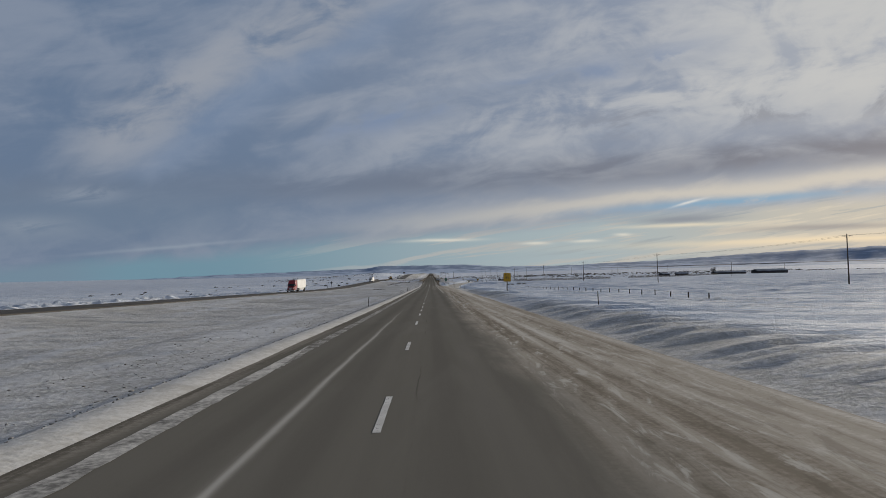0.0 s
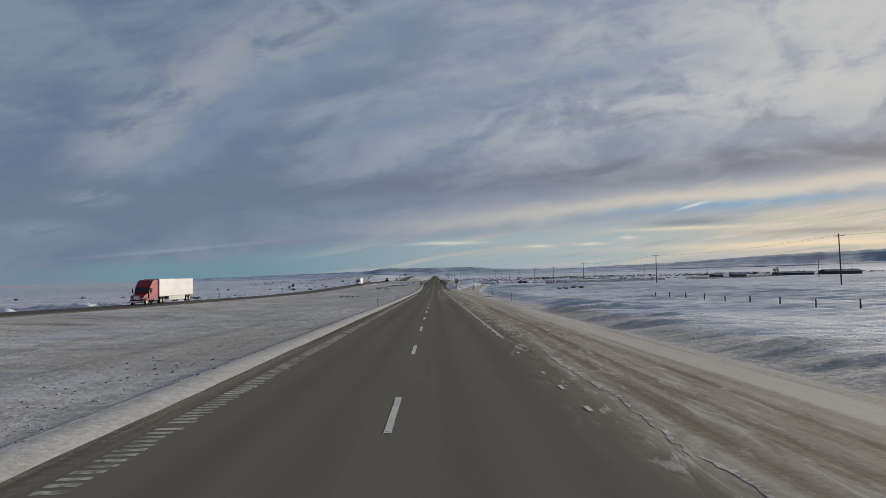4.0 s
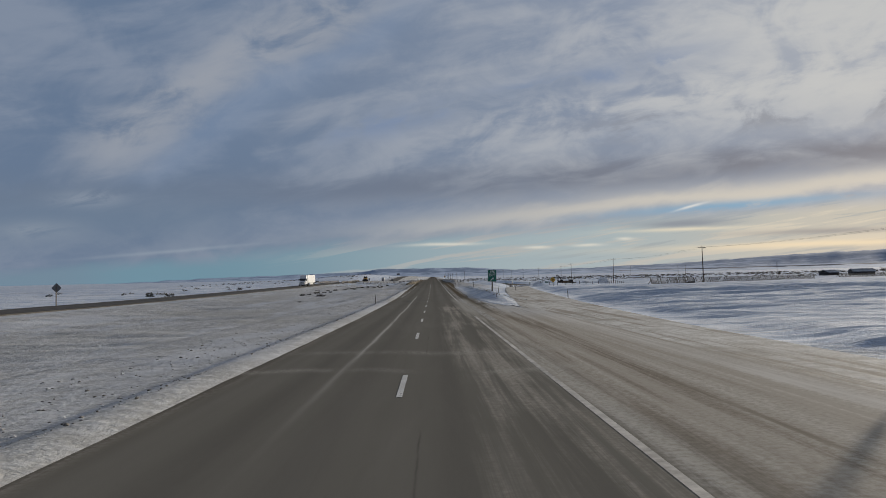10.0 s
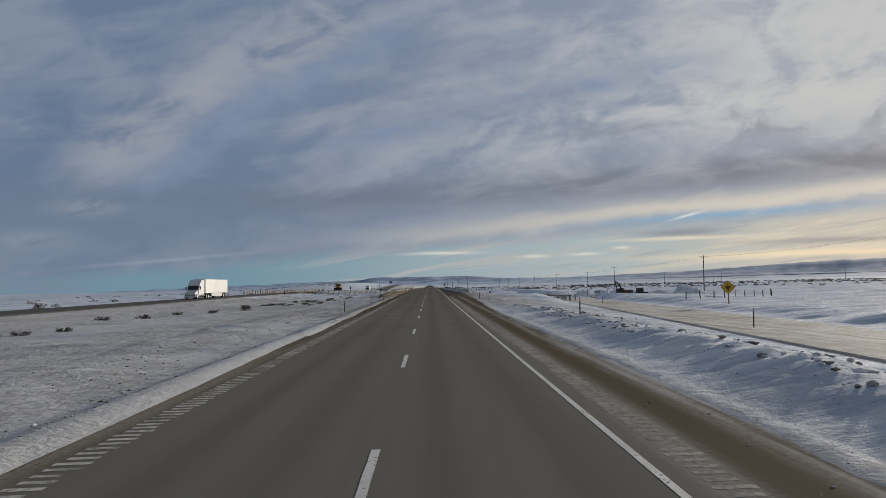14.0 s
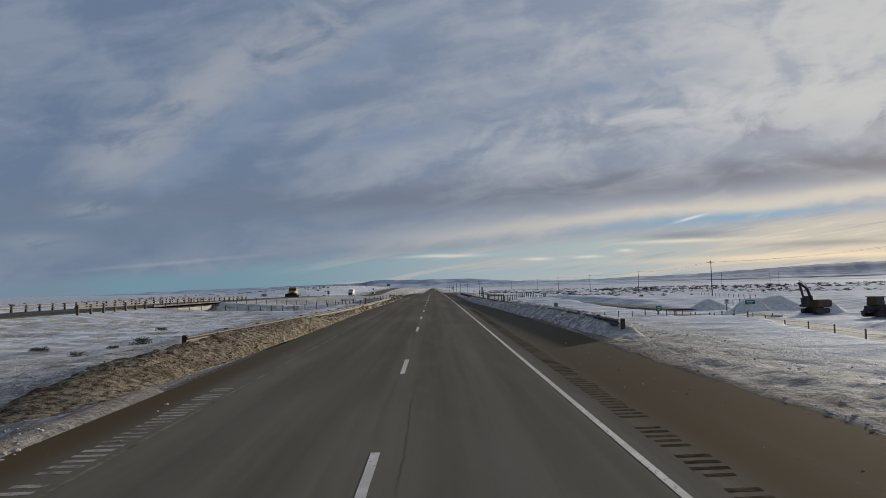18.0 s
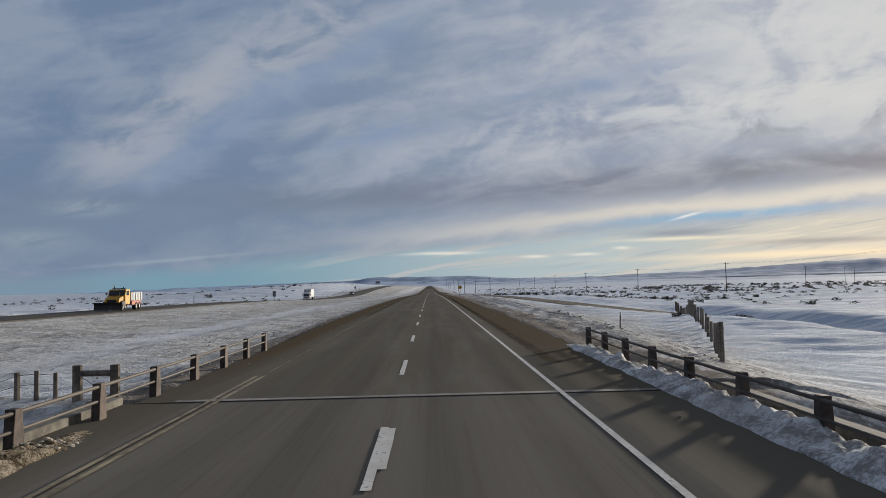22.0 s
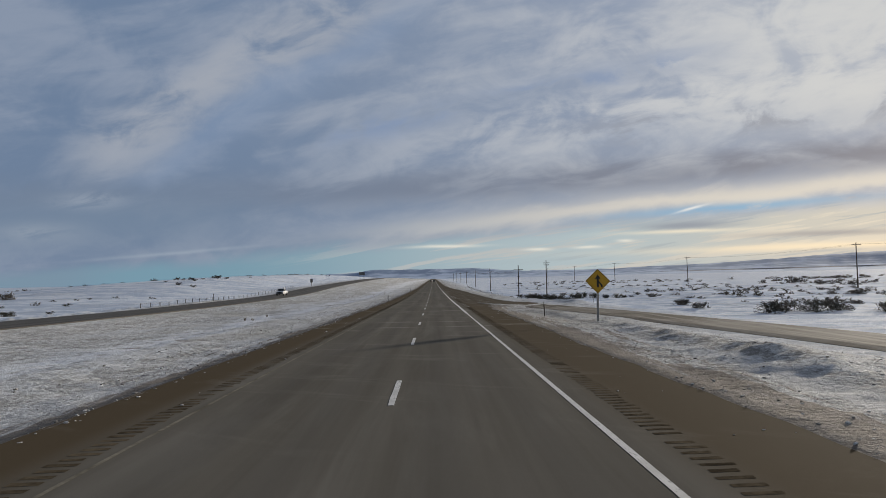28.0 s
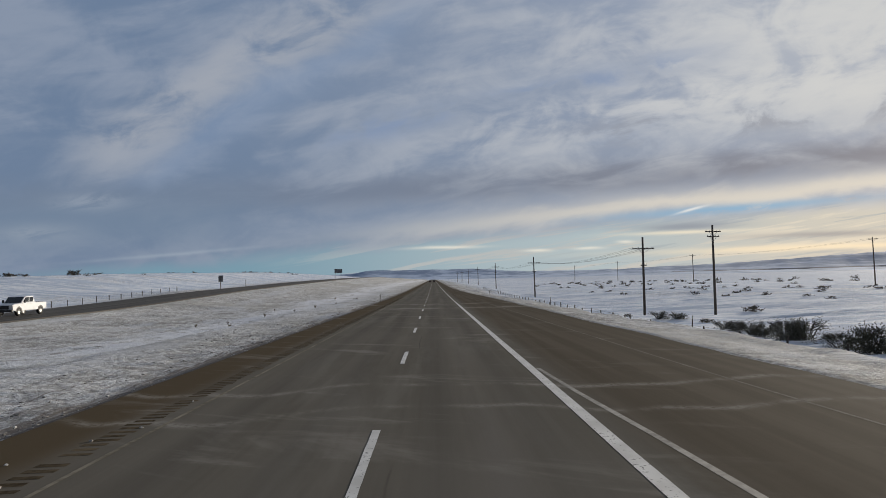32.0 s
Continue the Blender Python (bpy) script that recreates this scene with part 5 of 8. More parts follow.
def right_verge_h(o, x, y):
    rough = smooth_interp(y, [-60, 300, 360, 392, 440, 500, 545, 640, 690, 760, 850, 900, 1000, 6000], [0.05, 0.05, 0.12, 0.22, 0.22, 0.18, 0.2, 0.2, 0.3, 0.28, 0.12, 0.08, 0.12, 0.1])
    ridge = smooth_interp(y, [-60, 362, 374, 392, 412, 442, 500, 560, 600, 650, 680, 6000], [0.06, 0.06, 0.34, 0.85, 0.55, 0.30, 0.12, 0.10, 0.05, 0.05, 0.22, 0.22])
    mid = smooth_interp(y, [345, 392, 480, 560, 640, 680, 6000], [2.0, 3.3, 3.6, 1.4, 1.4, 4.7, 4.7])
    if -15.9 < y - CROSS_Y < 15.9:
        return road_z(y) - 1.2
    g = ground_z(x, y) + drift(x, y)
    h = max(g, road_z(y) - 0.02) if o < 0.7 else g
    up = ridge * math.exp(-((o - mid) / (1.5 if y < 520 else 0.9)) ** 2) + clods(x, y, rough) * (step(0.2, 1.6, o) if y > 460 else 0.25 + 0.75 * step(1.8, 3.0, o))
    c = ramp_x(y)
    if c is not None:
        up *= step(3.2, 4.6, abs(x - c))
    return h + 0.05 + up - 0.10 * (1 - step(0.0, 0.35, o)) - 0.30 * step(8.4, 9.8, o)


offs_r = [0, 0.18, 0.4, 0.65, 0.95, 1.3, 1.65, 2.0, 2.4, 2.8, 3.2, 3.6, 4.1, 4.6, 5.2, 5.8, 6.5, 7.3, 8.2, 9.0, 9.8]
for a, b in ((359, 619), (649.5, 884)):
    snow_strip("snow_verge", stations(a, b, 0.28), offs_r, right_verge_x, right_verge_h, SNOW, "ploughed lumpy snow beside the outer shoulder")
for a, b in ((884, 1150),):
    snow_strip("snow_verge", stations(a, b, 0.6), offs_r, right_verge_x, right_verge_h, SNOW, "wind-swept snow beside the outer shoulder")


def bank(name, y0, y1, x_in, x_out, top, mat, label, rough):
    """A ploughed bank against a guardrail; the cross-section is a lumpy ridge."""
    offs = [i / 14 for i in range(15)]

    def hf(o, x, y):
        ends = step(y0, y0 + 9, y) * (1 - step(y1 - 4, y1, y))
        prof = min(1.0, o / 0.55) ** 0.6 * (1 - step(0.75, 1.0, o))
        low = road_z(y) - 0.06
        if abs(y - CROSS_Y) > 17:
            low = low + (min(low, ground_z(x, y) + drift(x, y) - 0.08) - low) * max(step(0.25, 0.9, o), 1 - step(y0 + 9, y0 + 18, y))
        return low + ends * prof * (top(y) + clods(x, y, rough) + 0.6 * rough * noise.noise((x * 7, y * 6, 1.0)) + 0.4 * rough * abs(noise.noise((x * 4, y * 3.5, 8.0))))
    xf = lambda o, y: x_in(y) + (x_out(y) - x_in(y)) * o + 0.12 * noise.noise((o * 3, y * 0.9, 6.0)) * (1 - o)
    snow_strip(name, stations(y0, y1, 0.2), offs, xf, hf, mat, label)
    return xf, hf


bank_l = bank("snow_bank", 531, 648, lambda y: -4.72 - 0.68 * (1 - step(584, 620, y)) - 0.9 * (1 - step(532, 562, y)), lambda y: rail_left(max(y, 540)) + 0.04 - 1.1 * (1 - step(556, 568, y)), lambda y: 0.74 - 0.26 * step(556, 570, y) - 0.26 * step(590, 625, y), DIRTY_SNOW, "dirty brown ploughed snow piled against the median guardrail", 0.20)
bank_r = bank("snow_bank", 543, 622, lambda y: rail_right(y) - 1.05 + 0.35 * step(612, 622, y), lambda y: rail_right(y) + 0.55 + 0.5 * (1 - step(568, 590, y)), lambda y: 0.82 - 0.24 * step(568, 590, y) - 0.08 * step(608, 620, y), GREY_SNOW, "grey-white ploughed snow bank covering the outer guardrail", 0.22)
bank("snow_bank", 618, 662, lambda y: 5.72, lambda y: rail_right(y) + 0.2, lambda y: 0.26, GREY_SNOW, "low ridge of grey snow under the bridge rail", 0.2)

# the oncoming side: long line of broken snow thrown up by the ploughs
for y0, y1, h in ((-60, 250, 1.0), (250, 360, 0.8), (690, 960, 0.5)):
    ys = stations(y0, y1, 0.6)
    snow_strip("snow_berm", ys, [i * 0.65 for i in range(19)], lambda o, y: opp_x(y) - OPP_W - 3.0 - o,
               lambda o, x, y: ground_z(x, y) - 0.1 + math.sin(math.pi * o / 11.7) * h * (0.5 + 0.9 * max(-0.4, noise.noise((x * 0.5, y * 0.33, 2.0)) + noise.noise((x * 1.3, y * 1.0, 6.0)) * 0.9)), SNOW, "broken white snow berm beyond the oncoming lanes")


def gore_snow():
    """Tongue of rough snow left between the highway and the on-ramp."""
    ys = stations(879, 901.5, 0.3)

    def xf(o, y):
        l = 6.45 + 0.25 * noise.noise((2.0, y * 0.5, 0)) + 0.15 * noise.noise((2.0, y * 1.9, 3)) + 0.9 * step(887.5, 889.2, y) * (1 - step(892, 900, y))
        r = smooth_interp(y, [868, 884, 889.7, 893, 898, 901.5], [13.0, 12.0, 10.6, 8.9, 7.4, 6.7]) + 0.5 * noise.noise((5.0, y * 0.6, 0))
        return l + (max(r, l + 0.1) - l) * o

    def hf(o, x, y):
        k = math.sin(math.pi * o) ** 0.5 if 0 < o < 1 else 0.0
        low = road_z(y) - 0.02 if x < right_edge(y) + 0.2 else ground_z(x, y) - 0.02
        return low - 0.12 * (1 - step(879, 881, y)) + k * (0.055 + 0.05 * noise.noise((x * 1.2, y * 0.9, 3)) + 0.045 * noise.noise((x * 3.5, y * 3.0, 1)))
    snow_strip("snow_patch", ys, [i / 16 for i in range(17)], xf, hf, SNOW, "tongue of rough gritty snow between highway and on-ramp")
    return xf, hf


gore = gore_snow()


def clod_material(name, c0, c1):
    """Broken snow clods, each of its own tone from dirty to white."""
    m = bpy.data.materials.new(name)
    m.use_nodes = True
    N = Nodes(m.node_tree)
    g = N.add("ShaderNodeNewGeometry")
    a = N.noise(g.outputs["Position"], 18.0, 4.0, 0.6)
    base = N.mix(N.ramp(N.math("ADD", N.math("MULTIPLY", g.outputs["Random Per Island"], 0.7), N.math("MULTIPLY", a, 0.3)), 0.2, 0.8), rgb(*c0), rgb(*c1))
    s = N.add("ShaderNodeBsdfPrincipled", Base_Color=base, Roughness=0.85)
    N.put(s, "Specular IOR Level", 0.2)
    out = N.add("ShaderNodeOutputMaterial")
    N.tree.links.new(s.outputs[0], out.inputs[0])
    return m


def clod_field(places, mat, label, seed):
    """Many small broken lumps, each an uneven squashed ball of twenty faces."""
    bm = bmesh.new()
    bmesh.ops.create_icosphere(bm, subdivisions=1, radius=1.0)
    bv = np.array([v.co[:] for v in bm.verts])
    bf = np.array([[v.index for v in f.verts] for f in bm.faces])
    bm.free()
    rng = np.random.default_rng(seed)
    n = len(places)
    P = np.array(places)
    r = P[:, 3][:, None, None]
    sc = rng.uniform(0.6, 1.3, (n, 1, 3)) * np.array([1.0, 1.0, 0.5])
    V = bv[None] * sc * rng.uniform(0.72, 1.2, (n, len(bv), 1))
    t = rng.uniform(0, 6.28, n)[:, None]
    V = np.stack([V[:, :, 0] * np.cos(t) - V[:, :, 1] * np.sin(t), V[:, :, 0] * np.sin(t) + V[:, :, 1] * np.cos(t), V[:, :, 2]], 2) * r + P[:, None, :3]
    F = bf[None] + (np.arange(n) * len(bv))[:, None, None]
    tagged(new("snow_clods", mesh_data("snow_clods", V.reshape(-1, 3).tolist(), F.reshape(-1, 3).tolist(), mat)), label, "snow clods", kind="stuff")


def sprinkle(n, y0, y1, o0, o1, r0, r1, seed, xf, hf, skew=1.0, bunch=0.0):
    rng = random.Random(seed)
    out = []
    while len(out) < n:
        y = rng.uniform(y0, y1)
        o = o0 + (o1 - o0) * rng.random() ** skew
        x = xf(o, y)
        if noise.noise((x * 0.5, y * 0.16, seed)) < bunch - 0.25:
            continue
        r = r0 + (r1 - r0) * rng.random() ** 3
        out.append((x, y, hf(o, x, y) + r * 0.12, r))
    return out


CLOD_PALE = clod_material("pale_snow_clods", (0.22, 0.20, 0.17), (0.72, 0.72, 0.72))
CLOD_GREY = clod_material("gritty_snow_clods", (0.27, 0.25, 0.22), (0.62, 0.61, 0.59))
CLOD_BROWN = clod_material("muddy_snow_clods", (0.10, 0.073, 0.045), (0.52, 0.46, 0.37))
clod_field(sprinkle(9500, -4, 450, 1.35, 6.0, 0.015, 0.065, 11, left_verge_x, left_verge_h, 1.7), CLOD_PALE, "fine pale crumbs of snow strewn over the median", 1)
clod_field(sprinkle(6000, 450, 545, 0.15, 6.0, 0.015, 0.065, 12, left_verge_x, left_verge_h, 1.5) + sprinkle(9000, 651, 985, 0.15, 6.0, 0.015, 0.07, 13, left_verge_x, left_verge_h, 1.6), CLOD_GREY, "gritty broken snow clods along the median shoulder", 2)
clod_field(sprinkle(2600, 377, 475, 2.6, 6.4, 0.02, 0.15, 14, right_verge_x, right_verge_h, 1.0, 0.05) + sprinkle(900, 352, 470, 0.3, 8.0, 0.01, 0.04, 25, right_verge_x, right_verge_h), CLOD_PALE, "broken lumps of ploughed snow in the gore", 3)
clod_field(sprinkle(4000, 470, 612, 0.2, 8.0, 0.012, 0.05, 15, right_verge_x, right_verge_h, 1.3) + sprinkle(6500, 656, 880, 0.2, 8.5, 0.012, 0.055, 16, right_verge_x, right_verge_h, 1.2), CLOD_GREY, "gritty broken snow clods beside the outer shoulder", 4)
clod_field(sprinkle(2600, 668, 800, 4.0, 5.9, 0.03, 0.17, 17, right_verge_x, right_verge_h, 1.0, 0.2), CLOD_GREY, "line of large ploughed snow lumps on the slope", 5)
clod_field(sprinkle(14000, 538, 646, 0.01, 0.9, 0.012, 0.062, 18, *bank_l), CLOD_BROWN, "muddy clods of snow on the bank by the guardrail", 6)
clod_field(sprinkle(4500, 552, 620, 0.01, 0.85, 0.015, 0.075, 19, *bank_r), CLOD_PALE, "grey clods of snow on the bank by the guardrail", 7)
clod_field(sprinkle(4000, 536, 617, 2.2, 8.0, 0.015, 0.06, 22, left_verge_x, left_verge_h) + sprinkle(3000, 550, 612, 2.0, 8.5, 0.015, 0.06, 23, right_verge_x, right_verge_h), CLOD_PALE, "pale broken snow crumbs behind the guardrails", 9)
clod_field(sprinkle(2600, 880, 900.5, 0.04, 0.96, 0.008, 0.028, 24, *gore), CLOD_GREY, "gritty crumbs of snow on the tongue by the on-ramp", 10)
on_road = lambda o, x, y: road_z(y)
clod_field(sprinkle(260, 440, 990, 0.0, 1.0, 0.012, 0.05, 20, lambda o, y: -4.9 + 0.9 * o, on_road) + sprinkle(420, 380, 880, 0.0, 1.0, 0.012, 0.055, 21, lambda o, y: 6.4 - 1.6 * o, on_road, 2.0), CLOD_GREY, "loose crumbs of dirty snow and gravel on the shoulders", 8)


# ---------- ramps ----------
def ramp_strip(ys_n, xs_n, half, mat, label, y0, y1):
    ys = stations(y0, y1, 4)
    m = strip_mesh(ys, lambda y: max(smooth_interp(y, ys_n, xs_n) - half, right_edge(y) - 0.4), lambda y: smooth_interp(y, ys_n, xs_n) + half, lambda x, y: ramp_z(y) + 0.04 - 0.3 * step(half - 1.0, half, abs(x - smooth_interp(y, ys_n, xs_n))), mat, "ramp", 0.2, 10)
    tagged(new("road", m), label, "ramp", kind="structure")


ramp_strip(EXIT_Y, EXIT_X, 4.4, PACKED_SNOW, "exit ramp covered in packed tan snow with tyre tracks", 250, 625)
ramp_strip(ON_Y, ON_X, 3.4, RAMP_ASPHALT, "on-ramp of snow-dusted asphalt with pale tyre tracks", 655, 900)


# ---------- guardrails ----------
def beam_profile():
    """Half section of a W-beam: (out, up)."""
    return [(0.0, 0.155), (0.055, 0.13), (0.08, 0.09), (0.03, 0.03), (0.03, -0.03), (0.08, -0.09), (0.055, -0.13), (0.0, -0.155)]


def rail_top(y):
    """Height of the rail over the road: it sinks into deeper pavement towards the bridge."""
    return 0.72 - 0.09 * step(556, 590, y)


def guardrail(xf, y0, y1, side, label):
    """Steel beam on wooden posts up to the bridge; over it and past it two thin tubes on squat steel posts."""
    t = thing("guardrail", pose(0, y0, 0), label, "guardrail")
    ys = stations(y0, BR0, 3.81)
    for p, q in zip(ys[:-1], ys[1:]):
        vs, fs = [], []
        prof = beam_profile()
        sub = stations(p - 0.15, q + 0.15, 2)
        for y in sub:
            h = road_z(y) + rail_top(y) - 0.155
            for o, u in prof:
                vs.append((xf(y) - side * (o + 0.06), y - y0, h + u))
            for o, u in prof[::-1]:
                vs.append((xf(y) - side * (o + 0.068), y - y0, h + u * 0.98))
        n = 2 * len(prof)
        for j in range(len(sub) - 1):
            for i in range(n):
                fs.append((j * n + i, j * n + (i + 1) % n, (j + 1) * n + (i + 1) % n, (j + 1) * n + i))
        solid("rail_beam", vs, fs, DULL_STEEL, t)
    for y in ys[:-1]:
        x = xf(y)
        part("post", cut(lambda bm: box(bm, x - 0.04 + side * 0.06, x + 0.12 + side * 0.06, y - y0 - 0.09, y - y0 + 0.09, road_z(y) - 0.9, road_z(y) + rail_top(y) + 0.03, 0.01)), DARK_WOOD, t)
    ys = stations(BR0, y1, 2.55)
    for p, q in zip(ys[:-1], ys[1:]):
        for h, r in ((0.335, 0.028), (0.60, 0.034)):
            part("rail_tube", cut(lambda bm: rod(bm, (xf(p), p - y0, road_z(p) + h), (xf(q), q - y0 + 0.01, road_z(q) + h), r, n=8)), DULL_STEEL, t)
    for y in ys:
        x = xf(y) + side * 0.05
        pts = [(-0.16, -0.3), (-0.13, 0.30), (-0.09, 0.66), (0.09, 0.66), (0.13, 0.30), (0.16, -0.3)]
        m = Matrix.Translation((0, y - y0, road_z(y)))
        def post(bm):
            prism(bm, pts, x - 0.06, x + 0.10, 0.012)
            bmesh.ops.transform(bm, matrix=m, verts=bm.verts[:])
        part("bridge_post", cut(post), RUST_STEEL, t)
    return t


guardrail(rail_left, 544, 661, -1, "weathered steel guardrail with wooden posts in the median")
guardrail(rail_right, 548, 660, 1, "weathered steel guardrail half buried in ploughed snow")

# the rails of the oncoming bridge, seen from behind
def opp_rail(x, label):
    t = thing("bridge_rail", pose(0, 600, 0), label, "guardrail")
    for y in stations(598, 668, 3.0):
        part("post", cut(lambda bm: box(bm, x - 0.12, x + 0.12, y - 600 - 0.12, y - 600 + 0.12, opp_z(y) - 0.3, opp_z(y) + 0.95, 0.012)), DARK_WOOD, t)
    for y in stations(598, 668, 6.0)[:-1]:
        for h in (0.5, 0.82):
            part("rail_tube", cut(lambda bm: box(bm, x - 0.05, x + 0.05, y - 600, y - 600 + 6.4, opp_z(y) + h - 0.07, opp_z(y) + h + 0.07)), DULL_STEEL, t)


opp_rail(opp_x(CROSS_Y) + 0.35, "dark wooden posts and steel rails on the far overpass")
opp_rail(opp_x(CROSS_Y) - OPP_W - 0.35, "dark wooden posts and steel rails on the far overpass")


# ---------- posts, fences and signs ----------
def delineator_proto():
    t = thing("delineator_post", pose(0, 0, 0), "slim dark steel roadside delineator post standing in snow", "post", "roadside delineators")
    part("post", cut(lambda bm: (box(bm, -0.035, 0.035, -0.012, 0.012, -0.5, 1.12, 0.004), box(bm, -0.012, 0.012, 0.01, 0.035, -0.5, 1.10))), RUST_STEEL, t)
    part("reflector", cut(lambda bm: box(bm, -0.04, 0.04, -0.024, -0.013, 0.92, 1.10, 0.004)), REFLECTOR, t, "small pale reflector plate")
    return t


DELINEATORS = [(-6.3, 77.2), (-6.3, 203.6), (-6.2, 375.5), (-7.0, 470), (-5.5, 500.5), (-6.4, 791), (-6.2, 922), (-6.3, 1030), (-6.3, 1095),
               (13.7, 52.5), (11.55, 217.9), (11.6, 251), (17.8, 294.5), (8.6, 378.5), (18.0, 381), (11.4, 405), (9.9, 448), (19.0, 445), (7.65, 500.2), (27.0, 510),
               (12.0, 675), (7.4, 787), (9.4, 867), (24.5, 915), (17.5, 980), (15.0, 1018), (14.4, 1056), (14.0, 1094), (13.5, 1135), (13, 1180)]
first = None
rng = random.Random(5)
for x, y in DELINEATORS:
    m = pose(x, y, ground_z(x, y) + drift(x, y) + (0.25 if 380 < y < 450 and x < 12 else 0.05), rng.uniform(-2, 2), rng.uniform(-3, 3), rng.uniform(-10, 10))
    if first is None:
        first = delineator_proto()
        first.matrix_world = m
    else:
        copy_thing(first, m)
for y in (295, 371, 783, 971, 1120):
    x = opp_x(y) - OPP_W - 2.2
    copy_thing(first, pose(x, y, opp_z(y), 0, 0, 180) @ Matrix.Diagonal((1.6, 1.6, 1.45, 1)))


def tube(pts, r, n=3):
    """One continuous bent wire."""
    bm = bmesh.new()
    rings = []
    for i, p in enumerate(pts):
        d = (Vector(pts[min(i + 1, len(pts) - 1)]) - Vector(pts[max(i - 1, 0)])).normalized()
        u = d.cross(Vector((0, 0, 1))).normalized()
        v = u.cross(d)
        rings.append([bm.verts.new(Vector(p) + (u * math.cos(2 * math.pi * k / n) + v * math.sin(2 * math.pi * k / n)) * r) for k in range(n)])
    for a, b in zip(rings[:-1], rings[1:]):
        for k in range(n):
            bm.faces.new((a[k], a[(k + 1) % n], b[(k + 1) % n], b[k]))
    return bm


def fence_line(name, pts, spacing, h, mat, label, wires=3, thick=0.09, lean=4.0, group=""):
    """Wooden posts with strands of wire between them."""
    rng = random.Random(int(pts[0][1] * 7 + pts[0][0]))
    P = []
    for (xa, ya), (xb, yb) in zip(pts[:-1], pts[1:]):
        L = math.hypot(xb - xa, yb - ya)
        k = max(1, round(L / spacing))
        P += [(xa + (xb - xa) * i / k, ya + (yb - ya) * i / k) for i in range(k)]
    P.append(pts[-1])
    t = thing(name, pose(P[0][0], P[0][1], 0), label, "fence", group)
    tops = []
    for x, y in P:
        z = ground_z(x, y) + drift(x, y) * 0.8
        r = thick * rng.uniform(0.42, 0.6)
        hh = h * rng.uniform(0.9, 1.08)
        dx, dy = math.tan(radians(rng.uniform(-lean, lean))) * hh, math.tan(radians(rng.uniform(-lean, lean))) * hh
        part("post", cut(lambda bm: rod(bm, (x - P[0][0], y - P[0][1], z - 0.5), (x - P[0][0] + dx, y - P[0][1] + dy, z + hh), r, r * 0.9, 7)), mat, t)
        tops.append((x - P[0][0], y - P[0][1], z, hh))
    for w in range(wires):
        f = 0.92 - w * 0.27
        part("wire", tube([(a, b, c + d * f) for a, b, c, d in tops], 0.006), RUST_STEEL, t)
    return t


def brace(x, y, ang, span, h, label):
    """Two stout posts joined by a rail, as at a fence's end."""
    z = ground_z(x, y) + drift(x, y) * 0.8
    t = thing("fence_brace", pose(x, y, z, 0, 0, ang), label, "fence", "fence end braces")
    for s in (0, span):
        part("post", cut(lambda bm: rod(bm, (s, 0, -0.6), (s, 0, h), 0.12, 0.11, 9)), WOOD, t)
    part("rail", cut(lambda bm: rod(bm, (0, 0, h * 0.78), (span, 0, h * 0.78), 0.075, 0.07, 8)), WOOD, t)
    part("wire", cut(lambda bm: rod(bm, (0, 0, h * 0.1), (span, 0, h * 0.75), 0.008, n=3)), RUST_STEEL, t)


fence_line("fence", [(29.5, 70), (30, 145), (30.4, 212)], 5.7, 0.75, DARK_WOOD, "row of short dark fence posts sunk in drifted snow", 1, 0.13)
fence_line("fence", [(-9.5, 618.0), (-24, 618.5), (-37, 617)], 1.6, 0.92, WOOD, "weathered wooden post fence beside the lower road", 3, 0.15)
fence_line("fence", [(-10.5, 652.5), (-22, 654.0), (-37.5, 653.5)], 1.9, 0.95, WOOD, "weathered wooden post fence on the far side of the lower road", 3, 0.13)
fence_line("fence", [(-8.2, 651.6), (-12.6, 652.9)], 0.55, 0.9, WOOD, "close-set weathered pickets at the end of a post fence", 2, 0.13)
brace(-6.7, 619.0, 176, 2.2, 0.85, "stout weathered fence brace at the cutting's edge")
brace(-6.5, 651.0, 176, 0.9, 0.88, "stout weathered fence brace at the cutting's edge")
brace(-14.6, 652.4, 176, 2.2, 0.85, "stout weathered fence brace at the cutting's edge")
fence_line("fence", [(11.8, 617.5), (24, 619.5), (36, 626), (52, 622)], 2.6, 0.95, WOOD, "weathered wooden post fence on the snowy embankment", 3, 0.17)
brace(8.9, 617.2, 3, 2.1, 0.85, "stout weathered fence brace by the guardrail")
fence_line("fence", [(10.3, 657), (18, 676), (28, 706), (36, 732)], 2.6, 1.45, WOOD, "close-set weathered post fence curving along the slope", 3, 0.2)
fence_line("fence", [(27, 545), (31.5, 560), (33.5, 590), (36, 622)], 4.2, 1.2, WOOD, "weathered post fence below the highway embankment", 2, 0.13)
brace(29.5, 546, 60, 3.4, 1.3, "low weathered fence brace beside the exit ramp")
fence_line("fence", [(36, 500), (42, 505), (58, 520), (72, 548)], 3.6, 1.15, DARK_WOOD, "dark post fence beyond the exit ramp", 2, 0.14)
fence_line("fence", [(60, 660), (82, 690), (96, 760)], 6.0, 1.0, DARK_WOOD, "thin dark post fence across the snowfield", 1, 0.13)
fence_line("fence", [(20, 1004), (19.5, 1060), (19, 1180)], 4.5, 0.9, WOOD, "short weathered fence posts along the embankment", 2, 0.12)
fence_line("fence", [(22.5, 960), (20.5, 1004)], 5.5, 0.8, DARK_WOOD, "short dark fence posts in front of sagebrush", 1, 0.12)

fence_line("fence", [(opp_x(945) - 18.0, 945), (opp_x(1010) - 18.0, 1010), (opp_x(1085) - 18.0, 1085)], 4.5, 0.95, DARK_WOOD, "thin dark post fence beyond the oncoming lanes", 2, 0.13)


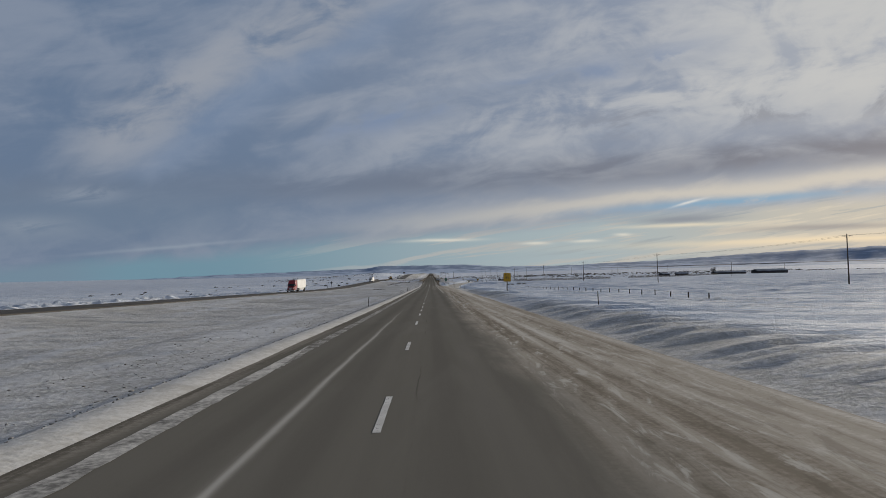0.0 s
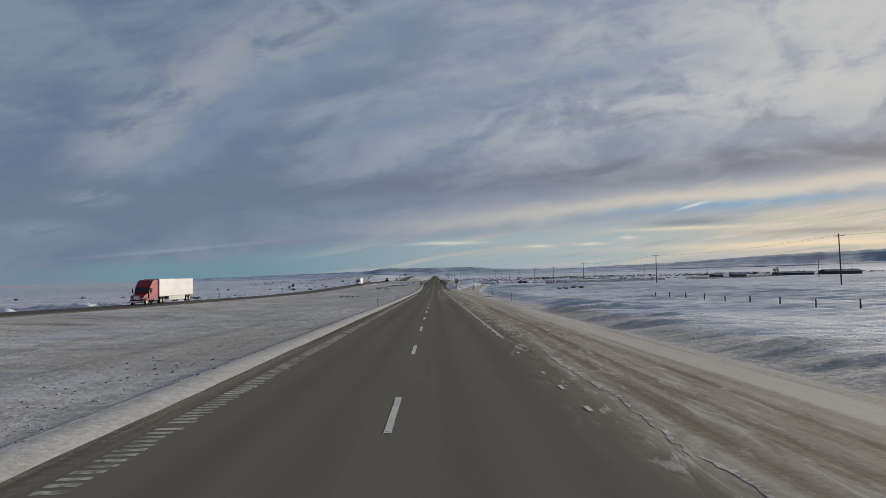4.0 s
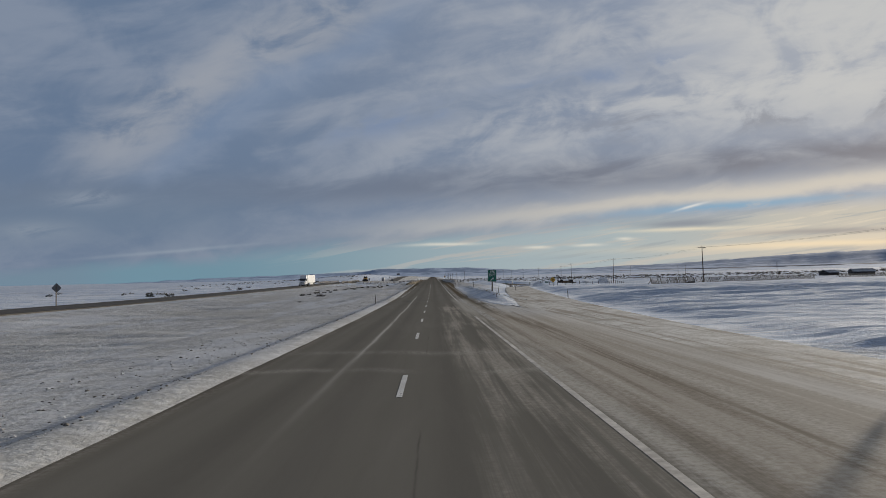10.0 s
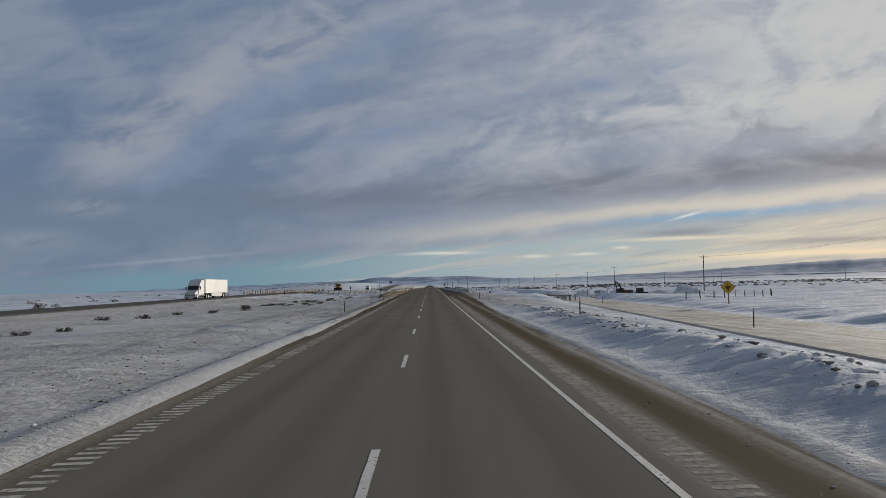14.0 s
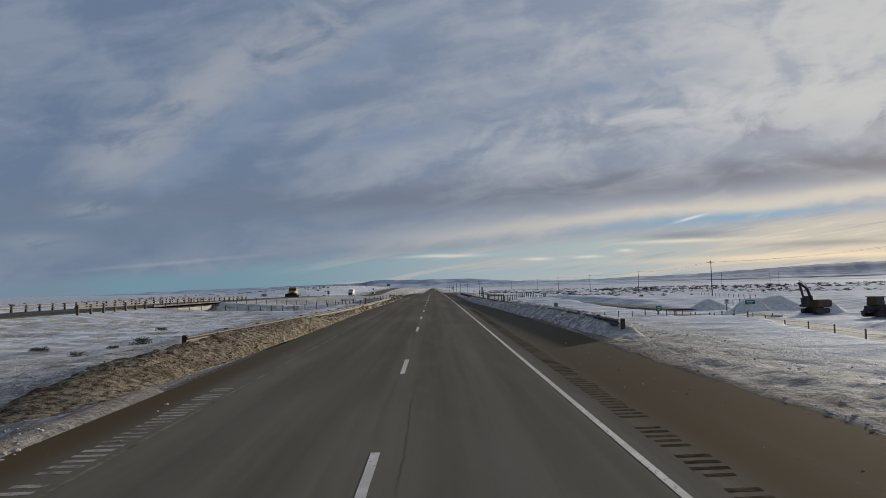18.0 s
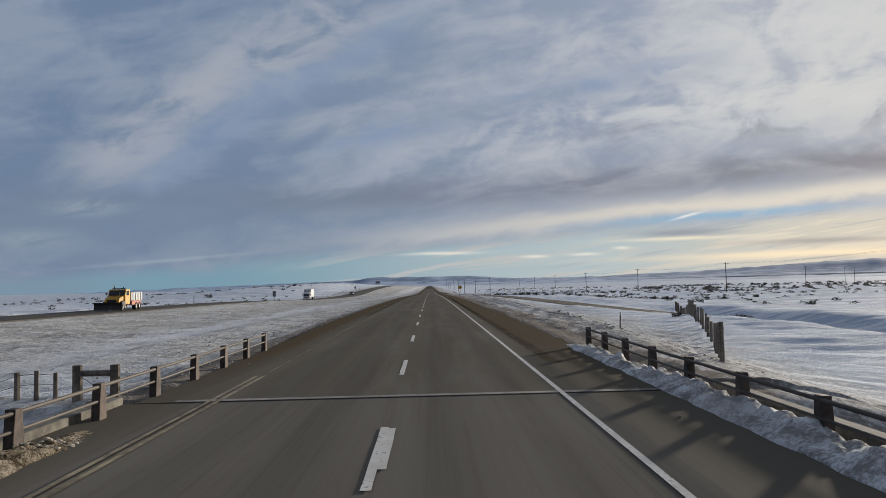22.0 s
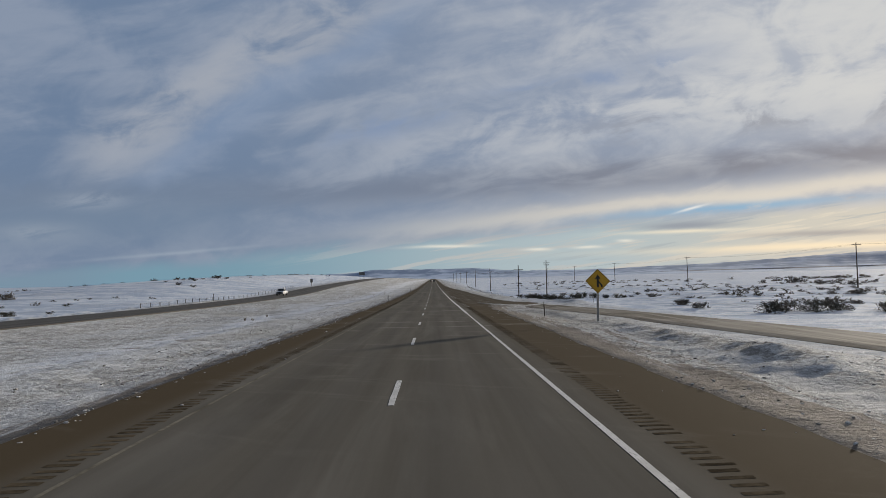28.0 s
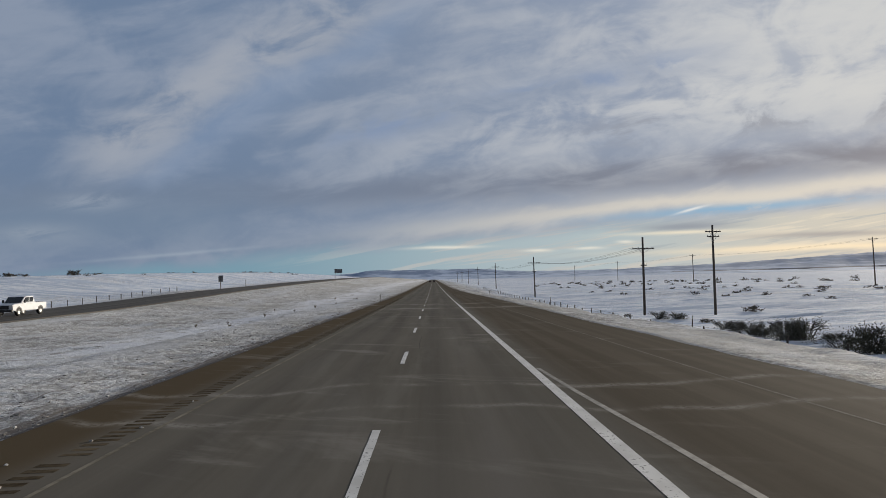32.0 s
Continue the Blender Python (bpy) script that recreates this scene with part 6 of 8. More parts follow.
def snow_fence(x0, y0, x1, y1, label):
    """Tall slanted snow fence: boards on leaning frames."""
    L = math.hypot(x1 - x0, y1 - y0)
    n = int(L / 4.9)
    ang = math.degrees(math.atan2(y1 - y0, x1 - x0))
    t = thing("snow_fence", pose(x0, y0, 0), label, "snow fence", "snow fences")
    ux, uy = (x1 - x0) / L, (y1 - y0) / L
    brd = None
    frm = None
    for k in range(n):
        px, py = ux * 4.9 * k, uy * 4.9 * k
        z = ground_z(x0 + px, y0 + py) + drift(x0 + px, y0 + py) * 0.7 - 0.1
        if brd is None:
            bm = bmesh.new()
            box(bm, 0.0, 4.7, -0.012, 0.012, -0.075, 0.075)
            brd = bpy.data.meshes.new("board")
            bm.to_mesh(brd)
            bm.free()
            brd.materials.append(WOOD)
            bm = bmesh.new()
            box(bm, -0.05, 0.05, -0.045, 0.045, -0.2, 1.95, 0, Matrix.Rotation(radians(-15), 4, "X"))
            box(bm, -0.045, 0.045, -0.04, 0.04, -0.2, 1.75, 0, Matrix.Translation((0, 1.35, 0)) @ Matrix.Rotation(radians(33), 4, "X"))
            frm = bpy.data.meshes.new("frame")
            bm.to_mesh(frm)
            bm.free()
            frm.materials.append(DARK_WOOD)
        for fx in (0.6, 4.1):
            f = new("frame", frm)
            f.parent = t
            f.matrix_local = pose(px + ux * fx, py + uy * fx, z, 0, 0, ang)
        for i in range(6):
            b = new("board", brd)
            b.parent = t
            h = 0.35 + i * 0.29
            b.matrix_local = pose(px, py, z, 0, 0, ang) @ Matrix.Translation((0, h * 0.268 - 0.06, h)) @ Matrix.Rotation(radians(-15), 4, "X")


snow_fence(59, 475, 150, 555, "long weathered wooden snow fence of horizontal boards")
snow_fence(168, 572, 290, 680, "far weathered wooden snow fence of horizontal boards")


def text_mesh(txt, size, mat, parent, m, name="lettering"):
    c = bpy.data.curves.new("lettering", "FONT")
    c.body, c.size, c.extrude, c.align_x, c.align_y = txt, size, 0.002, "CENTER", "CENTER"
    tmp = new("tmp_text", c)
    bpy.context.view_layer.update()
    me = bpy.data.meshes.new_from_object(tmp.evaluated_get(bpy.context.evaluated_depsgraph_get()))
    bpy.data.objects.remove(tmp)
    me.materials.clear()
    me.materials.append(mat)
    ob = new(name, me)
    ob.parent = parent
    ob.matrix_local = m
    return ob




def rounded_panel(bm, w, h, r, thick, zc, rot=0.0):
    """A sign plate with rounded corners, facing -y."""
    pts = []
    for cx, cz, a0 in ((w / 2 - r, h / 2 - r, 0), (-w / 2 + r, h / 2 - r, 90), (-w / 2 + r, -h / 2 + r, 180), (w / 2 - r, -h / 2 + r, 270)):
        for k in range(5):
            a = radians(a0 + 90 * k / 4)
            pts.append((cx + r * math.cos(a), cz + r * math.sin(a)))
    c, s = math.cos(radians(rot)), math.sin(radians(rot))
    pts = [(x * c - z * s, x * s + z * c + zc) for x, z in pts]
    a = [bm.verts.new((x, -thick / 2, z)) for x, z in pts]
    b = [bm.verts.new((x, thick / 2, z)) for x, z in pts]
    n = len(pts)
    fs = [bm.faces.new(a), bm.faces.new(b[::-1])]
    for i in range(n):
        fs.append(bm.faces.new((a[i], b[i], b[(i + 1) % n], a[(i + 1) % n])))
    bmesh.ops.recalc_face_normals(bm, faces=fs)


def poly_plate(pts, y, thick):
    """A flat shape (x, z) set on a sign face."""
    bm = bmesh.new()
    a = [bm.verts.new((x, y, z)) for x, z in pts]
    b = [bm.verts.new((x, y + thick, z)) for x, z in pts]
    n = len(pts)
    fs = [bm.faces.new(a), bm.faces.new(b[::-1])]
    for i in range(n):
        fs.append(bm.faces.new((a[i], b[i], b[(i + 1) % n], a[(i + 1) % n])))
    bmesh.ops.recalc_face_normals(bm, faces=fs)
    return bm


def frame_strip(t, w, h, zc, inset, bw, mat, rot=0.0, name="border"):
    """Thin painted border of a sign, as four bars."""
    bm = bmesh.new()
    ww, hh = w / 2 - inset, h / 2 - inset
    for x0, x1, z0, z1 in ((-ww, ww, hh - bw, hh), (-ww, ww, -hh, -hh + bw), (-ww, -ww + bw, -hh + bw, hh - bw), (ww - bw, ww, -hh + bw, hh - bw)):
        box(bm, x0, x1, -0.021, -0.016, z0, z1)
    bmesh.ops.transform(bm, matrix=Matrix.Translation((0, 0, zc)) @ Matrix.Rotation(radians(rot), 4, "Y"), verts=bm.verts[:])
    return part(name, bm, mat, t)


def wood_post(t, x, z0, z1, r=0.085, mat=None):
    return part("post", cut(lambda bm: box(bm, x - r, x + r, 0.03, 0.03 + 2 * r, z0, z1, 0.012)), mat or WOOD, t)


# the yellow exit speed sign
zb = -1.5
s45 = thing("exit_speed_sign", pose(14.9, 126.4, zb, 0, 1.5, -3), "yellow exit speed advisory sign on a single wooden post", "road sign")
wood_post(s45, 0, -0.7, 3.3)
plate = part("panel", cut(lambda bm: rounded_panel(bm, 1.36, 1.58, 0.05, 0.03, 2.52)), SIGN_YELLOW, s45)
frame_strip(s45, 1.36, 1.58, 2.52, 0.03, 0.022, SIGN_BLACK)
part("divider", cut(lambda bm: box(bm, -0.65, 0.65, -0.021, -0.016, 2.745, 2.77)), SIGN_BLACK, s45)
text_mesh("EXIT", 0.36, SIGN_BLACK, s45, pose(0, -0.02, 3.03, 90))
text_mesh("45", 0.66, SIGN_BLACK, s45, pose(0, -0.02, 2.40, 90) @ Matrix.Diagonal((1.15, 1, 1, 1)))
text_mesh("M P H", 0.27, SIGN_BLACK, s45, pose(0, -0.02, 1.93, 90))

# the green exit sign in the gore
s196 = thing("exit_sign", pose(9.3, 393.0, -4.75, 0, 1.8, -4), "green exit sign with white numerals and arrow on a wooden post", "road sign")
wood_post(s196, 0.02, -0.7, 3.1, 0.095)
part("panel", cut(lambda bm: rounded_panel(bm, 1.24, 1.76, 0.06, 0.03, 2.42)), SIGN_GREEN, s196)
frame_strip(s196, 1.24, 1.76, 2.42, 0.015, 0.022, SIGN_WHITE)
part("divider", cut(lambda bm: box(bm, -0.6, 0.6, -0.021, -0.016, 2.70, 2.725)), SIGN_WHITE, s196)
text_mesh("196", 0.52, SIGN_WHITE, s196, pose(0, -0.02, 2.985, 90) @ Matrix.Diagonal((0.95, 1, 1, 1)))
text_mesh("EXIT", 0.42, SIGN_WHITE, s196, pose(0, -0.02, 2.445, 90) @ Matrix.Diagonal((1.02, 1, 1, 1)))
arrow = [(-0.045, -0.30), (0.045, -0.30), (0.045, 0.05), (0.17, 0.05), (0.0, 0.33), (-0.17, 0.05), (-0.045, 0.05)]
c45 = math.cos(radians(-48))
s45r = math.sin(radians(-48))
part("arrow", poly_plate([(x * c45 - z * s45r, x * s45r + z * c45 + 1.915) for x, z in arrow], -0.022, 0.006), SIGN_WHITE, s196)


def diamond_sign(name, m, diag, zc, face, label, symbol=None, post=STEEL, back=False):
    t = thing(name, m, label, "road sign")
    side = diag / math.sqrt(2)
    part("panel", cut(lambda bm: rounded_panel(bm, side, side, 0.06, 0.03, zc, 45)), face, t)
    part("post", cut(lambda bm: box(bm, -0.06, 0.06, 0.02, 0.12, -0.7, zc + diag * 0.2, 0.01)), post, t)
    if not back:
        frame_strip(t, side, side, zc, 0.025, 0.02, SIGN_BLACK, 45)
    for i, pts in enumerate(symbol or []):
        part("symbol", poly_plate([(x, z + zc) for x, z in pts], -0.022, 0.005), SIGN_BLACK if i < 2 else SIGN_RED, t)
    return t


merge = [[(-0.06, -0.36), (0.06, -0.36), (0.06, 0.12), (0.17, 0.12), (0.0, 0.40), (-0.17, 0.12), (-0.06, 0.12)], [(0.06, 0.02), (0.06, -0.12), (0.19, -0.27), (0.19, -0.36), (0.28, -0.36), (0.28, -0.23), (0.12, -0.05)]]
diamond_sign("merge_sign", pose(10.6, 855, road_z(855) + 0.25, 0, 1.0, -4), 1.46, 2.12, SIGN_YELLOW, "yellow diamond merge sign with a black arrow symbol", merge)
yield_s = [[(-0.30, 0.12), (0.30, 0.12), (0.0, -0.42)], [(-0.05, 0.40), (0.05, 0.40), (0.05, 0.20), (-0.05, 0.20)], [(-0.2, 0.065), (0.2, 0.065), (0.0, -0.3)]]
diamond_sign("yield_ahead_sign", pose(34, 482, -6.6, 0, -1, -20), 1.55, 2.6, SIGN_YELLOW, "yellow diamond yield-ahead sign beside the exit ramp", yield_s, WOOD)
diamond_sign("warning_sign", pose(-57.4, 400, opp_z(400) - 0.2, 0, 0, 180), 1.55, 2.7, SIGN_BACK, "back of a diamond warning sign beyond the oncoming lanes", None, WOOD, True)


def plain_sign(name, m, w, h, zc, face, label, posts=(0.0,), bars=(), bar_mat=None, post=None):
    t = thing(name, m, label, "road sign")
    part("panel", cut(lambda bm: rounded_panel(bm, w, h, min(0.05, w * 0.15), 0.03, zc)), face, t)
    for px in posts:
        wood_post(t, px, -0.7, zc + h * 0.4, 0.07, post or WOOD)
    for bx, bz, bw, bh in bars:
        part("bar", cut(lambda bm: box(bm, bx - bw / 2, bx + bw / 2, -0.022, -0.016, zc + bz - bh / 2, zc + bz + bh / 2)), bar_mat or SIGN_WHITE, t)
    return t


plain_sign("rear_sign", pose(-53.0, 872, opp_z(872) - 0.3, 0, 0, 180), 1.1, 1.9, 2.6, SIGN_BACK, "unpainted back of a tall sign beyond the oncoming lanes")
plain_sign("rear_sign", pose(-50.0, 1101, opp_z(1101) - 0.3, 0, 0, 180), 1.1, 1.5, 2.5, SIGN_BACK, "unpainted back of a tall sign beyond the oncoming lanes")
plain_sign("guide_sign", pose(-50.5, 1308, ground_z(-50.5, 1308), 0, 0, 180), 4.2, 2.2, 4.2, SIGN_BACK, "back of a wide guide sign on two posts", (-1.4, 1.4))
plain_sign("notice_sign", pose(57.2, 649.8, -8.9, 0, 0, -8), 0.75, 1.0, 2.3, SIGN_WHITE, "small white notice sign by the lower road", (0,), ((0, 0.2, 0.45, 0.1), (0, -0.05, 0.5, 0.1), (0, -0.28, 0.35, 0.08)), SIGN_BLACK)
plain_sign("route_sign", pose(59.6, 645.3, -8.9, 0, 0, -8), 1.75, 0.72, 2.2, SIGN_GREEN, "small green direction sign with pale lettering", (-0.35,), ((0, 0.15, 1.2, 0.14), (-0.1, -0.13, 1.0, 0.14)))
plain_sign("route_sign", pose(36.5, 627.0, -8.5, 0, 0, -6), 0.85, 0.75, 1.75, SIGN_GREEN, "small green sign on the fence line", (0,), ((0, 0.12, 0.55, 0.1), (0, -0.12, 0.45, 0.1)))
plain_sign("notice_sign", pose(20.5, 628.5, ground_z(20.5, 628.5) + 1.4, 0, 0, -4), 0.6, 0.6, 1.0, SIGN_BACK, "small grey box sign on a post by the fence", (0,))
plain_sign("notice_sign", pose(31.3, 555, ground_z(31.3, 555), 0, 0, 70), 0.7, 0.5, 1.9, SIGN_BACK, "small sign turned away beside the exit ramp", (0,), post=DARK_WOOD)


def mile_marker(m, digits, label, face=SIGN_GREEN):
    """Narrow green plates one above another on a steel post."""
    t = thing("mile_marker", m, label, "road sign", "mile markers")
    part("post", cut(lambda bm: (box(bm, -0.035, 0.035, 0.0, 0.02, -0.7, 2.0, 0.004), box(bm, -0.012, 0.012, 0.02, 0.05, -0.7, 1.95))), RUST_STEEL, t)
    for i, dgt in enumerate(digits):
        zc = 1.88 - i * 0.30
        p = part("plate", cut(lambda bm: rounded_panel(bm, 0.27, 0.285, 0.03, 0.012, zc)), face, t)
        if dgt:
            text_mesh(dgt, 0.26, SIGN_WHITE, p, pose(0, -0.01, zc, 90), "numeral")
        else:
            part("bar", cut(lambda bm: box(bm, -0.07, 0.07, -0.014, -0.006, zc - 0.05, zc + 0.05)), SIGN_WHITE, p)
    return t


mile_marker(pose(7.9, 616.6, road_z(616) - 0.25, 0, 1, -3), ("1", "9", "6", ""), "green vertical mile marker with white numerals on a steel post")
mile_marker(pose(11.2, 308.7, ground_z(11.2, 308.7) + 0.1, 0, 1, -4), ("", "", "", ""), "narrow grey vertical marker sign on a steel post in snow", SIGN_BACK)


def small_sign(x, y, z, w, h, zc, face, label, turn=0.0):
    """A small plate on a single steel post."""
    t = thing("road_sign", pose(x, y, z, 0, 0, turn), label, "road sign")
    part("panel", cut(lambda bm: rounded_panel(bm, w, h, 0.05, 0.025, zc)), face, t)
    part("post", cut(lambda bm: box(bm, -0.045, 0.045, 0.015, 0.10, -0.6, zc + h * 0.4, 0.008)), STEEL, t)


small_sign(48, 587, ground_z(48, 587) - 0.05, 0.72, 0.76, 2.15, SIGN_WHITE, "small white sign plate on a steel post by the ramp", -8)
small_sign(47, 619, ground_z(47, 619) - 0.05, 0.7, 0.9, 2.0, SIGN_WHITE, "small white sign plate on a steel post near snow piles", -10)


# ---------- utility poles ----------
def pole_proto(h, arms, label):
    t = thing("utility_pole", pose(0, 0, 0), label, "utility pole", "utility poles")
    part("pole", cut(lambda bm: rod(bm, (0, 0, -1.0), (0, 0, h), 0.17, 0.11, 12)), DARK_WOOD, t)
    for za, w in arms:
        a = part("crossarm", cut(lambda bm: box(bm, -w / 2, w / 2, -0.17, -0.06, za - 0.06, za + 0.06, 0.01)), DARK_WOOD, t)
        for s in (-1, 1):
            part("brace", cut(lambda bm: rod(bm, (s * w * 0.28, -0.115, za - 0.02), (0, -0.1, za - 0.62), 0.018, n=5)), STEEL, a)
        for ix in (-w * 0.46, -w * 0.2, w * 0.2, w * 0.46):
            part("insulator", cut(lambda bm: (rod(bm, (ix, -0.115, za + 0.06), (ix, -0.115, za + 0.15), 0.02, n=6), rod(bm, (ix, -0.115, za + 0.11), (ix, -0.115, za + 0.20), 0.045, 0.03, 8))), INSULATOR, a, "small glazed insulator")
    return t


FIELD_LINE = [(88, 40), (97.5, 156), (92.3, 273), (88, 388), (84.7, 504), (88, 622), (92, 741), (114, 893), (109, 987), (108, 1100), (108, 1215), (108, 1330), (108, 1450)]
pf = None
for i, (x, y) in enumerate(FIELD_LINE):
    m = pose(x, y, ground_z(x, y) - 0.1, 0, rng.uniform(-1, 1), rng.uniform(-4, 4))
    if pf is None:
        pf = pole_proto(11.6, ((11.1, 2.4),), "dark wooden utility pole with a crossarm in the snowfield")
        pf.matrix_world = m
    else:
        copy_thing(pf, m)
NEAR_LINE = [(26.4, 1018.4), (24.2, 1092), (24, 1186), (23.8, 1282), (23.6, 1376), (23.5, 1470), (23.5, 1570)]
pn = None
for i, (x, y) in enumerate(NEAR_LINE):
    m = pose(x, y, ground_z(x, y) - 0.1, 0, rng.uniform(-1, 1), rng.uniform(-5, 5))
    if pn is None:
        pn = pole_proto(9.6, ((8.2, 2.7), (6.2, 0.7)), "dark wooden utility pole with crossarm beside the highway")
        pn.matrix_world = m
    else:
        copy_thing(pn, m)
pole_proto(10.7, ((9.9, 2.0), (9.3, 1.6)), "tall dark wooden utility pole with two short crossarms").matrix_world = pose(34.7, 1017.7, ground_z(34.7, 1017.7) - 0.1, 0, 0, 10)
for x, y in ((300, 1120), (312, 1128), (210, 1010), (330, 940), (250, 560), (420, 800)):
    copy_thing(pf, pose(x, y, ground_z(x, y) - 0.1, 0, 0, 30))


def span(a, b, sag, r=0.014):
    """One sagging wire."""
    a, b = Vector(a), Vector(b)
    return tube([a.lerp(b, i / 10) - Vector((0, 0, sag * 4 * (i / 10) * (1 - i / 10))) for i in range(11)], r)


for line_pts, zt, xs in ((FIELD_LINE, 11.25, (-1.1, 1.1)), (NEAR_LINE, 8.35, (-1.24, -0.54, 0.54, 1.24))):
    w = thing("power_line", pose(0, 0, 0), "thin dark overhead wires slung between utility poles", "cable", "overhead wires")
    for (xa, ya), (xb, yb) in zip(line_pts[:-1], line_pts[1:]):
        for dx in xs:
            part("wire", span((xa + dx, ya - 0.1, ground_z(xa, ya) - 0.1 + zt), (xb + dx, yb - 0.1, ground_z(xb, yb) - 0.1 + zt), 1.0), RUST_STEEL, w)


# ---------- vehicles and machines ----------
CAR_GLASS = material("dark_vehicle_glass", (0.02, 0.025, 0.03), 0.12, grain=0.05)
CHROME = material("chrome", (0.55, 0.55, 0.56), 0.18, 1.0, grain=0.03)
TRAILER_WHITE = material("white_trailer_panel", (0.47, 0.48, 0.48), 0.45, grain=0.06, scale=1.2)
TRUCK_WHITE = material("white_truck_paint", (0.66, 0.67, 0.68), 0.3, grain=0.04, scale=2.0)
TRUCK_RED = material("dark_red_truck_paint", (0.26, 0.012, 0.02), 0.3, grain=0.08, scale=2.0)
PLOW_YELLOW = material("dirty_yellow_truck_paint", (0.52, 0.28, 0.02), 0.45, grain=0.2, scale=2.0)
MACHINE_YELLOW = material("dirty_machine_yellow", (0.070, 0.042, 0.018), 0.6, grain=0.3, scale=2.0)
MACHINE_DARK = material("dark_machine_steel", (0.035, 0.032, 0.03), 0.6, 0.2, grain=0.3, scale=2.0)
ORANGE_RED = material("orange_red_panel", (0.36, 0.07, 0.03), 0.5, grain=0.15, scale=2.0)
LAMP_GLASS = material("headlamp_glass", (0.75, 0.75, 0.7), 0.15, grain=0.02)
RIM = material("wheel_rim", (0.35, 0.35, 0.35), 0.35, 0.8, grain=0.1)


def wheel(t, x, y, r, w, name="wheel"):
    """Tyre with a rim and hub, axle along x."""
    def tyre(bm):
        n = 18
        prof = [(-w / 2, r * 0.62), (-w / 2, r * 0.92), (-w * 0.36, r), (w * 0.36, r), (w / 2, r * 0.92), (w / 2, r * 0.62)]
        rings = []
        for i in range(n):
            a = 2 * math.pi * i / n
            rings.append([bm.verts.new((x + o, y + q * math.cos(a), r + q * math.sin(a))) for o, q in prof])
        for i in range(n):
            p, q = rings[i], rings[(i + 1) % n]
            for k in range(len(prof)):
                m = (k + 1) % len(prof)
                bm.faces.new((p[k], p[m], q[m], q[k]))
    ty = part(name, cut(tyre), DARK, t)
    part("rim", cut(lambda bm: rod(bm, (x - w * 0.35, y, r), (x + w * 0.35, y, r), r * 0.63, n=14)), RIM, ty)
    return ty


def semi_truck(m, paint, trailer, label):
    """Highway tractor with sleeper and a box trailer, nose towards -y."""
    t = thing("semi_truck", m, label, "truck")
    part("hood", cut(lambda bm: prism(bm, [(-0.1, 0.65), (-0.25, 1.0), (-0.1, 1.45), (1.5, 1.85), (1.7, 1.85), (1.7, 0.65)], -1.05, 1.05, 0.07)), paint, t)
    part("cab", cut(lambda bm: prism(bm, [(1.55, 0.7), (1.55, 1.85), (1.95, 2.75), (2.3, 3.15), (3.2, 3.9), (4.9, 4.0), (4.9, 0.7)], -1.2, 1.2, 0.08)), paint, t)
    part("windscreen", cut(lambda bm: prism(bm, [(1.56, 1.92), (1.94, 2.72), (1.90, 2.74), (1.52, 1.94)], -1.05, 1.05)), CAR_GLASS, t)
    for s in (-1, 1):
        part("side_window", cut(lambda bm: box(bm, s * 1.205 - 0.01, s * 1.205 + 0.01, 1.9, 2.75, 1.95, 2.6, 0.004)), CAR_GLASS, t)
        part("mirror", cut(lambda bm: box(bm, s * 1.45 - 0.1, s * 1.45 + 0.1, 1.6, 1.7, 1.9, 2.6, 0.03)), SIGN_BLACK, t)
        part("headlight", cut(lambda bm: box(bm, s * 0.85 - 0.16, s * 0.85 + 0.16, -0.28, -0.1, 0.92, 1.18, 0.03)), LAMP_GLASS, t)
        part("fender", cut(lambda bm: prism(bm, [(0.1, 0.55), (0.2, 1.05), (0.75, 1.2), (1.35, 1.05), (1.5, 0.55)], s * 1.06 - 0.14, s * 1.06 + 0.14, 0.04)), paint, t)
    part("grille", cut(lambda bm: box(bm, -0.5, 0.5, -0.27, -0.16, 0.85, 1.45, 0.03)), CHROME, t, "chrome grille")
    part("bumper", cut(lambda bm: box(bm, -1.15, 1.15, -0.42, -0.18, 0.35, 0.72, 0.05)), CHROME, t)
    part("chassis", cut(lambda bm: box(bm, -0.45, 0.45, 0.5, 8.2, 0.62, 0.92)), MACHINE_DARK, t)
    part("fuel_tank", cut(lambda bm: rod(bm, (1.0, 3.2, 0.75), (1.0, 4.8, 0.75), 0.32, n=14)), CHROME, t)
    tr = part("trailer", cut(lambda bm: box(bm, -1.28, 1.28, 5.4, 21.0, 1.15, 4.1, 0.05)), trailer, t, "plain white box trailer")
    for s in (-1, 1):
        part("trailer_skirt", cut(lambda bm: box(bm, s * 1.2 - 0.02, s * 1.2 + 0.02, 9.5, 17.0, 0.45, 1.15)), SIGN_BACK, tr)
    part("rear_frame", cut(lambda bm: box(bm, -1.0, 1.0, 16.8, 20.6, 0.85, 1.14)), MACHINE_DARK, tr)
    for x in (-1.05, 1.05):
        for y in (0.75, 6.1, 7.35, 17.9, 19.15):
            wheel(t, x, y, 0.52, 0.32 if y < 1 else 0.5)
    return t


